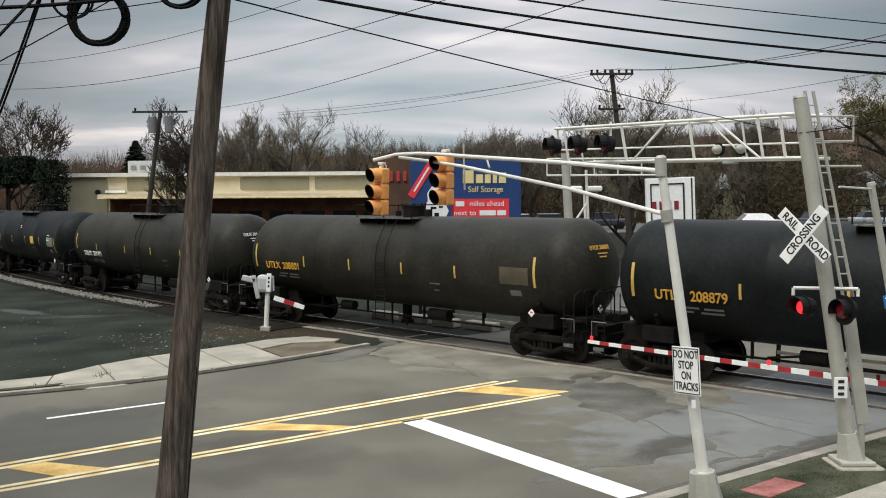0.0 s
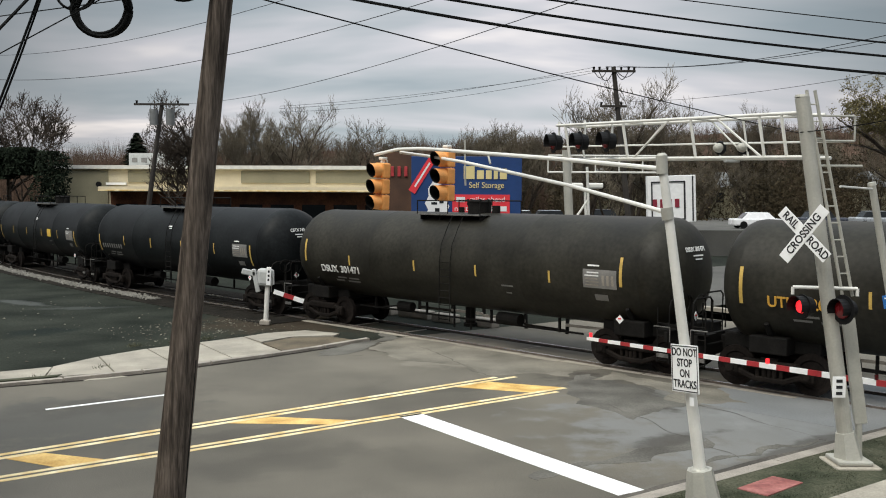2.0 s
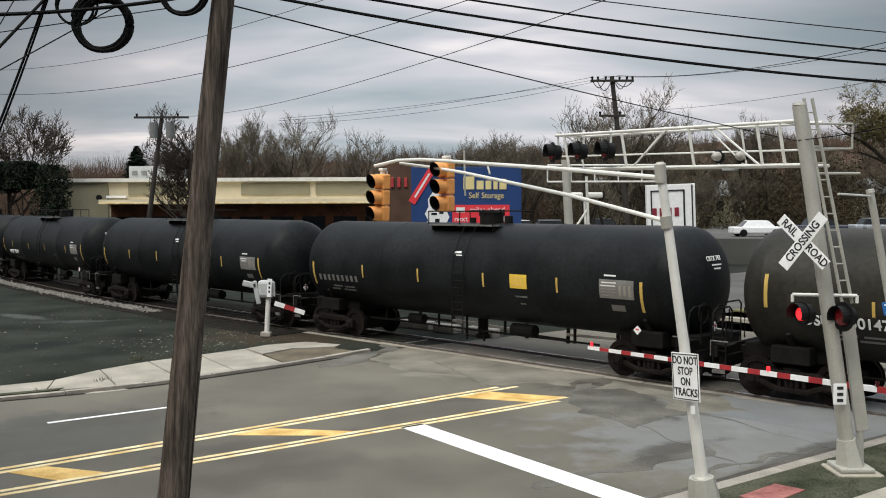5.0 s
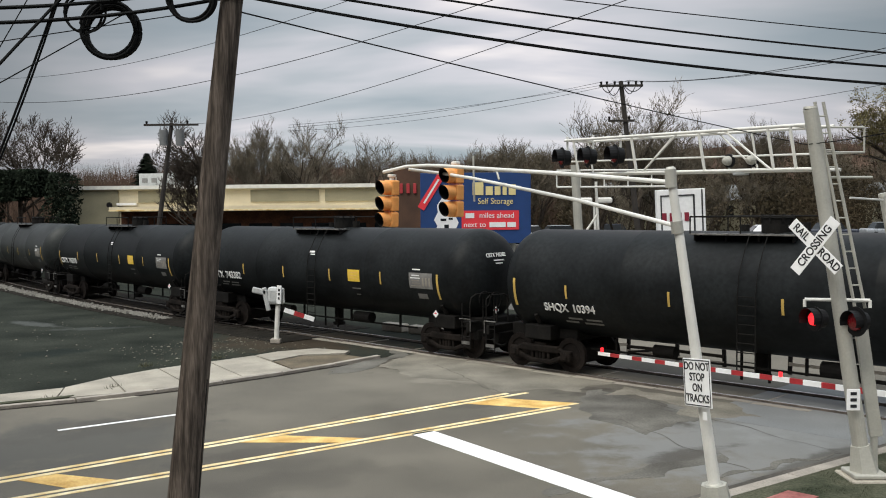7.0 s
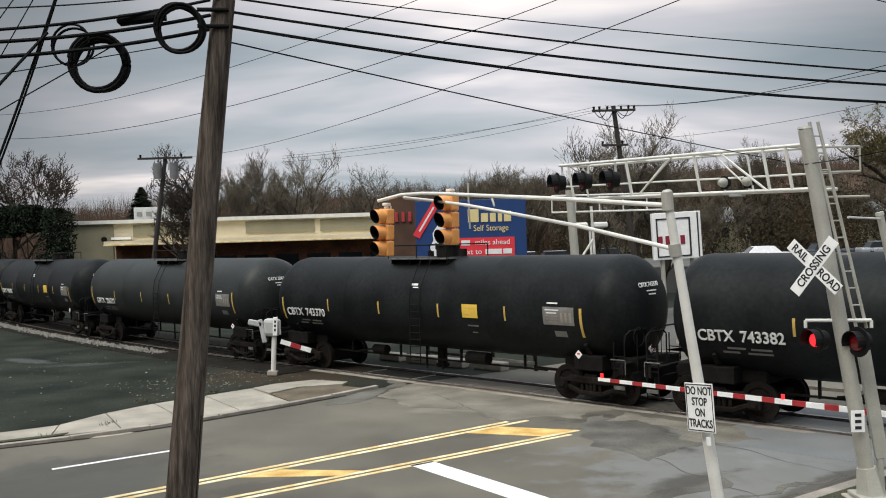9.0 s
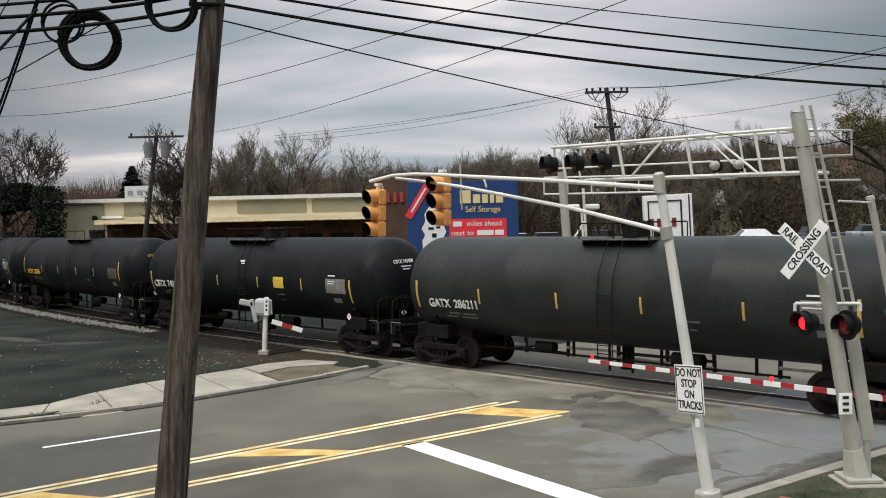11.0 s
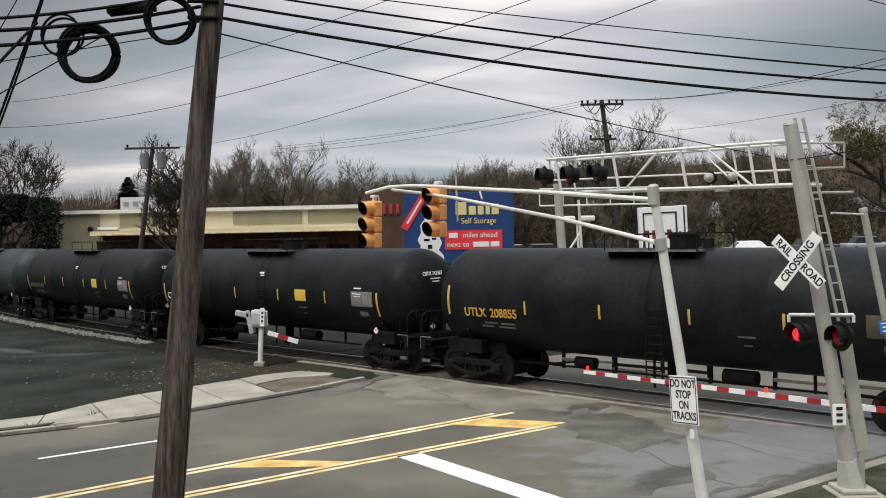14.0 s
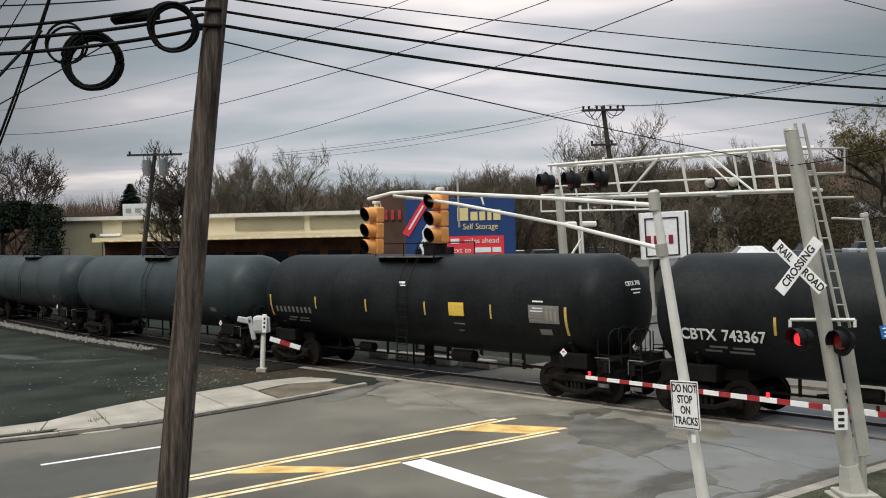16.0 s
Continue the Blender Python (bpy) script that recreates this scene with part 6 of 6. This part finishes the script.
van = empty("panel_van", pose(27.1, 80, 1.72), "white van parked on the raised lot, window glare painted white", "van")
b = bmesh.new()
box(b, (0, 0, 0.55), (4.3, 1.8, 0.6), None, 0.12)
part("body", b, CARW, van)
# cabin sides all white: the glare on the windows is painted in
b = bmesh.new()
r = bmesh.ops.create_cube(b, size=1, matrix=Matrix.Translation((0, 0, 1.08)) @ Matrix.Diagonal((3.0, 1.6, 0.62, 1)))
for v in r["verts"]:
    if v.co.z > 1.1:
        v.co.x *= 0.56
        v.co.y *= 0.72
bmesh.ops.bevel(b, geom=list(b.edges), offset=0.06, segments=2, affect="EDGES")
part("cabin", b, CARW, van)
for sx in (-1, 1):
    b = bmesh.new()
    vs = [b.verts.new((sx * x, y, z)) for x, y, z in ((1.46, -0.66, 0.86), (1.46, 0.66, 0.86), (0.96, 0.54, 1.34), (0.96, -0.54, 1.34), (1.42, -0.66, 0.86), (1.42, 0.66, 0.86), (0.92, 0.54, 1.34), (0.92, -0.54, 1.34))]
    for q in ((0, 1, 2, 3), (7, 6, 5, 4), (0, 4, 5, 1), (1, 5, 6, 2), (2, 6, 7, 3), (3, 7, 4, 0)):
        b.faces.new([vs[i] for i in q])
    part("windscreen", b, GLASSD, van)
    for sy in (-0.82, 0.82):
        b = bmesh.new()
        lathe(b, [(-0.1, 0.2), (-0.1, 0.32), (0.1, 0.32), (0.1, 0.2)], 16, pose(sx * 1.35, sy, 0.32, 0, 0, 90))
        part("wheel", b, RUBBER, van)


def house(x, y, w, h, label):
    c = empty("house", pose(x, y, 0, 0, 0, random.uniform(-12, 12)), label, "house", "houses behind the trees")
    b = bmesh.new()
    box(b, (0, 0, h / 2), (w, 6, h))
    part("wall", b, OLIVE, c)
    b = bmesh.new()
    vs = [b.verts.new(p) for p in ((-w / 2 - 0.3, -3.3, h), (w / 2 + 0.3, -3.3, h), (w / 2 + 0.3, 0, h + 2), (-w / 2 - 0.3, 0, h + 2), (w / 2 + 0.3, 3.3, h), (-w / 2 - 0.3, 3.3, h))]
    for q in ((0, 1, 2, 3), (3, 2, 4, 5), (0, 3, 5), (1, 4, 2), (0, 5, 4, 1)):
        b.faces.new([vs[i] for i in q])
    bmesh.ops.recalc_face_normals(b, faces=b.faces)
    part("roof", b, TRANSF, c)
    for k in range(int(w // 2)):
        b = bmesh.new()
        box(b, (-w / 2 + 1.1 + k * 2, -3.02, h - 1.3), (0.9, 0.06, 1.2))
        part("window", b, GLASSD, c)
    return c


random.seed(31)
house(22.8, 120.5, 5, 6.0, "small pale house behind bare trees")
house(36.5, 121.0, 7.5, 5.6, "pale house with grey roof behind bare trees")
house(58.0, 121.5, 7.5, 5.8, "pale house with grey roof behind bare trees")

# ---- trees ----


def bare_tree(seed, height, spread, twig_mat, depth=6, wide=0.30, low=0.30, leaves=0, up=0.22, fine=0.017):
    rnd = random.Random(seed)
    t = new("bare_tree")
    bt = bmesh.new()
    tv, tf = [], []

    def twig(p, q, r):
        d = (q - p).normalized()
        u = d.orthogonal().normalized()
        w = d.cross(u)
        i = len(tv)
        for k in range(3):
            a = 2.094 * k
            tv.append(p + (u * math.cos(a) + w * math.sin(a)) * r)
        tv.append(q)
        tf.extend(((i, i + 1, i + 3), (i + 1, i + 2, i + 3), (i + 2, i, i + 3)))

    def grow(p, d, length, r, lev):
        n = 3 if lev < 4 else 2
        pts = [p]
        for i in range(n):
            d = (d + Vector((rnd.uniform(-1, 1), rnd.uniform(-1, 1), rnd.uniform(-0.4, 0.7))) * 0.16).normalized()
            pts.append(pts[-1] + d * length / n)
        if lev > 0:
            # the crown stays within a rounded outline
            e = pts[-1] - Vector((0, 0, height * (0.5 + low / 2)))
            k = math.sqrt((e.x ** 2 + e.y ** 2) / (wide * height) ** 2 + (e.z / (height * (0.5 - low / 2))) ** 2)
            lim = 1.0 + rnd.uniform(-0.14, 0.05)
            if k > lim:
                if lev > 3:
                    return
                s = max(0.35, 1 - (k - lim) * 1.2)
                pts = [p + (q - p) * s for q in pts]
                length *= s
        if lev < 3:
            seg = 6 if lev < 2 else 4
            rows = []
            for i, q in enumerate(pts):
                rr = r * (1 - 0.45 * i / n)
                m = d.to_track_quat("Z", "Y").to_matrix()
                rows.append([bt.verts.new(q + m @ Vector((rr * math.cos(2 * math.pi * k / seg), rr * math.sin(2 * math.pi * k / seg), 0))) for k in range(seg)])
            for a, c in zip(rows, rows[1:]):
                for k in range(seg):
                    bt.faces.new((a[k], a[(k + 1) % seg], c[(k + 1) % seg], c[k]))
        else:
            twig(pts[0], pts[1], r)
            if n > 1:
                twig(pts[1], pts[-1], r * 0.8)
        if lev >= depth:
            return
        kids = 3 if lev < 2 else 4 if lev < 6 else 3
        for k in range(kids + (3 if lev == 0 else 0)):
            f = rnd.uniform(0.30, 1.0) if k else 1.0
            i = min(n - 1, int(f * n))
            q = pts[i].lerp(pts[i + 1], f * n - i)
            ax = Vector((rnd.uniform(-1, 1), rnd.uniform(-1, 1), rnd.uniform(-0.35, 0.4)))
            nd = (d * (1.0 if k else 1.6) + ax.normalized() * spread + Vector((0, 0, up))).normalized()
            grow(q, nd, length * rnd.uniform(0.58, 0.76), max(r * (0.62 if k == 0 else 0.45), fine), lev + 1)

    grow(Vector((0, 0, -0.2)), Vector((0, 0, 1)), height * 0.33, height * 0.018, 0)
    part("trunk", bt, BARK, t)
    me = bpy.data.meshes.new("crown")
    top = max(v.z for v in tv)
    me.from_pydata([v * (height / top) for v in tv], [], tf)
    me.materials.append(twig_mat)
    for v in t.children[0].data.vertices:
        v.co *= height / top
    cr = new("crown", me)
    cr.parent = t
    if leaves:
        lv, lf = [], []
        for k in range(leaves):
            q = tv[rnd.randrange(len(tv) // 4) * 4 + 3] * (height / top)
            if q.z < height * 0.52:
                continue
            q = q + Vector((rnd.gauss(0, 0.10), rnd.gauss(0, 0.10), rnd.gauss(0, 0.08)))
            u = Vector((rnd.uniform(-1, 1), rnd.uniform(-1, 1), rnd.uniform(-1, 1))).normalized() * rnd.uniform(0.05, 0.11)
            w = Vector((rnd.uniform(-1, 1), rnd.uniform(-1, 1), rnd.uniform(-1, 1))).normalized() * rnd.uniform(0.03, 0.07)
            i = len(lv)
            lv += [q - u, q + w, q + u, q - w]
            lf.append((i, i + 1, i + 2, i + 3))
        me = bpy.data.meshes.new("foliage")
        me.from_pydata(lv, [], lf)
        me.materials.append(LEAFY)
        fo = new("foliage", me)
        fo.parent = t
        fo["label"] = "sparse young olive leaves"
    return t


TREES = [
    bare_tree(1, 15, 0.70, TWIG, 7, wide=0.24, low=0.26, up=0.36), bare_tree(2, 15, 0.62, TWIG, 7, wide=0.20, low=0.24, up=0.42), bare_tree(8, 15, 0.85, TWIG, 7, wide=0.32, low=0.22, up=0.30),
    bare_tree(5, 15, 1.25, BUDS, depth=7, wide=0.37, low=0.42, leaves=9500, up=0.12), bare_tree(14, 15, 1.0, BARK, depth=6, wide=0.25, low=0.12, fine=0.03),
    bare_tree(23, 15, 0.95, BARK, depth=6, wide=0.32, low=0.30, up=0.12, fine=0.034),
    bare_tree(31, 15, 0.85, TWIG, depth=6, wide=0.27, low=0.15, up=0.20, fine=0.022),
]
random.seed(21)
placed = []


def crest(x):
    """height of the wooded skyline over the ground"""
    return float(np.interp(x, (-70, -50, -36, -23, 7, 23, 50, 70), (10.6, 10.9, 11.4, 12.6, 12.8, 13.8, 15.2, 15.7)))


def off_track(x, y):
    return (Vector((x, y, 0)) - LOT0).dot(LOTAWAY)


def plant(kind, x, y, h, label="bare deciduous tree at the edge of the woods", turn=None):
    m = pose(x, y, 0, 0, 0, random.uniform(0, 360) if turn is None else turn) @ Matrix.Scale(h / 15, 4)
    src = TREES[kind]
    if src not in placed:
        placed.append(src)
        t = src
    else:
        t = copy_thing(src, m)
        t.scale = (h / 15,) * 3
    t.matrix_basis = m
    return tagged(t, label, "tree", "leafing trees" if kind == 3 else "bare trees")


plant(5, -34.4, 75, 13.0, "dark bare deciduous tree with drooping twigs beside the store")
plant(4, -18.1, 68, 12.0, "dark bare deciduous tree with bent limbs before the store")
plant(0, -20.6, 95, 14.8)
plant(1, -22.6, 99, 13.2)
plant(6, -14.2, 95, 14.8)
plant(1, -18.4, 100, 12.7)
plant(1, -27.2, 98, 11.9)
plant(0, -29.5, 100, 10.8)
plant(6, -9.1, 110, 14.2)
plant(6, -5.0, 116, 12.8)
plant(0, 4.6, 98, 12.2)
plant(2, 7.2, 100, 12.9)
plant(0, 9.2, 102, 12.3)
plant(6, 12.6, 62, 13.1, "bare tree with fine twigs behind the utility pole")
plant(6, 10.6, 63, 11.8, "bare tree with fine twigs behind the utility pole")
plant(6, 14.4, 63, 11.4, "bare tree with open crown behind the utility pole")
plant(0, 36.6, 110, 15.8)
plant(1, 31.5, 112, 13.2)
plant(0, 45.5, 112, 14.0)
plant(3, 27.3, 52, 11.6, "tree coming into olive leaf beyond the crossing", 80)
for x, y, h in ((21.8, 106, 9.5), (24.0, 108, 8.8), (35.0, 107, 9.2), (37.6, 109, 8.6), (29.8, 108, 9), (44.0, 108, 9.5), (15.5, 116, 9), (18.5, 117, 10), (20.5, 115, 9.5), (24.8, 117, 10), (28.2, 116, 9), (33.2, 117, 10), (38.8, 117, 9.5), (42.0, 116, 10), (50.0, 117, 11), (54.5, 116, 10)):
    plant(random.choice((0, 1, 2)), x, y, h, "bare tree at the edge of the raised lot")
for k in range(38):
    x = -85 + k * 5.2 + random.uniform(-2.0, 2.0)
    y = 134 + random.uniform(-6, 8)
    if off_track(x, y) > 14:
        plant(random.choice((0, 1, 6, 6)), x, y, crest(x) + random.uniform(-0.6, 0.9))

# dense brushwood on the hillside
rnd = random.Random(5)
hv, hf = [], []
for k in range(52000):
    x = rnd.uniform(-95, 140)
    y = rnd.uniform(100, 140)
    if off_track(x, y) < 8 or (x > 2 and y < 122):
        continue
    top = rnd.uniform(2.0, 9.0) + 1.2 * math.sin(x * 0.13) + (y - 100) * 0.10
    z0 = top * rnd.uniform(0.0, 0.6)
    w = rnd.uniform(0.02, 0.07)
    lx, ly = rnd.uniform(-1.6, 1.6), rnd.uniform(-0.8, 0.8)
    i = len(hv)
    hv += [(x - w, y, z0), (x + w, y, z0), (x + lx, y + ly, top)]
    hf.append((i, i + 1, i + 2))
ov, of_ = [], []
for k in range(90000):
    x = rnd.uniform(2, 95)
    y = rnd.uniform(102, 118) if x > 13 else rnd.uniform(119, 134)
    if noise.noise(Vector((x * 0.22, y * 0.15, 9))) > 0.36:
        continue
    if any(abs(x * 121 / y - hx) < 3.4 for hx in (22.8, 36.5, 58.0)) and rnd.random() < 0.82:
        continue
    top = rnd.uniform(3.0, 9.2) + min(2.6, max(0.0, (x - 22) * 0.08)) + 1.1 * math.sin(x * 0.21) + 0.8 * noise.noise(Vector((x * 0.3, y * 0.2, 2)))
    q = Vector((x, y, max(1.8, top * rnd.uniform(0.2, 1.0))))
    u = Vector((rnd.uniform(-1, 1), rnd.uniform(-0.4, 0.4), rnd.uniform(-1, 1))).normalized() * rnd.uniform(0.10, 0.28)
    w = Vector((rnd.uniform(-1, 1), rnd.uniform(-0.4, 0.4), rnd.uniform(-1, 1))).normalized() * rnd.uniform(0.05, 0.13)
    i = len(ov)
    ov += [q - u, q + w, q + u, q - w]
    of_.append((i, i + 1, i + 2, i + 3))
me = bpy.data.meshes.new("undergrowth")
me.from_pydata(ov, [], of_)
me.materials.append(WOODS)
tagged(new("undergrowth", me), "dark olive undergrowth below the bare trees", "woods", kind="stuff")
# rounded fans of fine twigs along the crest
for k in range(7500):
    x = rnd.uniform(-110, 150)
    y = rnd.uniform(131, 166)
    if off_track(x, y) < 20:
        continue
    z0 = 4.45 + (crest(x) - 5.9) * y / 134 + rnd.uniform(-2.2, 0.4) + 0.7 * noise.noise(Vector((x * 0.12, 0, 5)))
    size = rnd.uniform(0.8, 2.1)
    for j in range(11):
        a = rnd.gauss(0, 0.62)
        ln = size * rnd.uniform(0.7, 1.05) * (1 - 0.18 * abs(a))
        px, pz = x + 0.35 * size * math.sin(a) * rnd.random(), z0 + rnd.uniform(-1.0, 0.3) * size
        w = rnd.uniform(0.012, 0.03)
        i = len(hv)
        hv += [(px - w, y, pz), (px + w, y, pz), (px + ln * math.sin(a), y + rnd.uniform(-0.3, 0.3), pz + ln * math.cos(a))]
        hf.append((i, i + 1, i + 2))
me = bpy.data.meshes.new("brushwood")
me.from_pydata(hv, [], hf)
me.materials.append(BRUSH)
tagged(new("brushwood", me), "dense brown brushwood covering the hillside", "woods", kind="stuff")
b = bmesh.new()
grid = []
for i in range(150):
    row = []
    for j in range(14):
        x = -260 + i * 4
        y = 132 + j * 14
        rise = 4.95 + (crest(x) - 6.5) * min(y, 190) / 134 + 0.6 * noise.noise(Vector((x * 0.03, y * 0.02, 3))) + 0.9 * noise.noise(Vector((x * 0.16, y * 0.1, 1))) + 0.9 * noise.noise(Vector((x * 0.5, y * 0.4, 7)))
        z = -0.5 + (0.0, 0.7, 1.0)[min(j, 2)] * rise
        if off_track(x, y) < 20:
            z = -0.5
        row.append(b.verts.new((x, y, z)))
    grid.append(row)
for i in range(149):
    for j in range(13):
        b.faces.new((grid[i][j], grid[i + 1][j], grid[i + 1][j + 1], grid[i][j + 1]))
tagged(part("hillside", b, BRUSH), "low wooded hillside closing the distance", "hill", kind="structure")


def conifer(x, y, h):
    c = empty("conifer", pose(x, y, 0), "dark green conifer among bare trees", "tree", "conifers")
    b = bmesh.new()
    rod(b, (0, 0, 0), (0, 0, h * 0.9), 0.25, 0.05, 8)
    part("trunk", b, BARK, c)
    b = bmesh.new()
    rr = random.Random(int(x * 7))
    for k in range(2600):
        z = rr.uniform(0.12, 1.0) * h
        rad = (1 - (z / h) ** 7.0) * h * 0.17 + 0.12
        a = rr.uniform(0, 6.283)
        ln = rad * rr.uniform(0.6, 1.1)
        tip = Vector((ln * math.cos(a), ln * math.sin(a), z - 0.25 * ln))
        side = Vector((-math.sin(a), math.cos(a), 0)) * rr.uniform(0.15, 0.4)
        v = [b.verts.new(q) for q in (Vector((0, 0, z)), tip * 0.6 + Vector((0, 0, 0.4 * z)) + side, tip, tip * 0.6 + Vector((0, 0, 0.4 * z)) - side)]
        b.faces.new(v)
    part("crown", b, CONIFER, c)
    return c


conifer(-29.3, 90.5, 10.3)


def shrub(x, y, w, h, low=0.05):
    c = empty("evergreen_shrub", pose(x, y, 0), "dense dark evergreen shrub beside the store", "shrub", "evergreen shrubs")
    b = bmesh.new()
    rod(b, (0, 0, 0), (0, 0, h * 0.7), 0.12, 0.04, 8)
    part("trunk", b, BARK, c)
    rr = random.Random(int(x * 13))
    vv, ff = [], []
    for k in range(6500):
        a, z = rr.uniform(0, 6.283), rr.uniform(low, 1.0)
        rad = w * (1 - abs(2 * z - 1.0) ** 6 * 0.30) * rr.uniform(0.3, 1.0) * (1 + 0.2 * math.sin(3 * a + 7 * z))
        p = Vector((rad * math.cos(a), rad * math.sin(a), z * h))
        u = Vector((rr.uniform(-1, 1), rr.uniform(-1, 1), rr.uniform(-1, 1))).normalized() * rr.uniform(0.08, 0.17)
        v = Vector((rr.uniform(-1, 1), rr.uniform(-1, 1), rr.uniform(-1, 1))).normalized() * rr.uniform(0.05, 0.10)
        i = len(vv)
        vv += [p - u, p + v, p + u, p - v]
        ff.append((i, i + 1, i + 2, i + 3))
    me = bpy.data.meshes.new("crown")
    me.from_pydata(vv, [], ff)
    me.materials.append(CONIFER)
    o = new("crown", me)
    o.parent = c
    return c


shrub(-29.5, 71, 1.4, 7.6)
shrub(-32.2, 72, 1.5, 7.9, 0.74)
shrub(-34.4, 72.5, 1.6, 7.9, 0.70)
shrub(-36.6, 73, 1.6, 7.8, 0.5)


def motions():
    # seconds, metres along the track
    run = [
        (0.0, 3.59), (0.5, 8.17), (1.0, 13.15), (1.5, 17.81), (2.0, 22.47), (2.5, 26.4), (2.75, 28.5), (2.85, 28.62), (3.5, 28.60), (4.25, 28.62), (4.5, 29.6),
        (5.0, 39.0), (5.5, 51.6), (6.0, 65.0), (6.3, 71.3), (6.5, 73.77), (7.0, 79.69), (7.5, 85.40), (8.0, 91.02), (8.5, 95.48), (9.0, 101.07), (9.2, 103.4),
        (9.7, 109.2), (10.5, 118.6), (11.3, 127.8), (11.5, 130.16), (12.0, 136.18), (12.5, 141.91), (13.0, 146.47), (13.5, 152.20), (14.0, 157.90), (14.5, 165.15),
        (15.0, 169.74), (15.5, 175.43), (16.0, 181.15),
    ]
    for i, car in enumerate(TRAIN):
        rows = [(t, s - PITCH * (i - 0.5)) for t, s in run]
        walk(car, [(t, pose(*track(s, 0, 0.0), 0, 0, heading(s))) for t, s in rows])


motions()
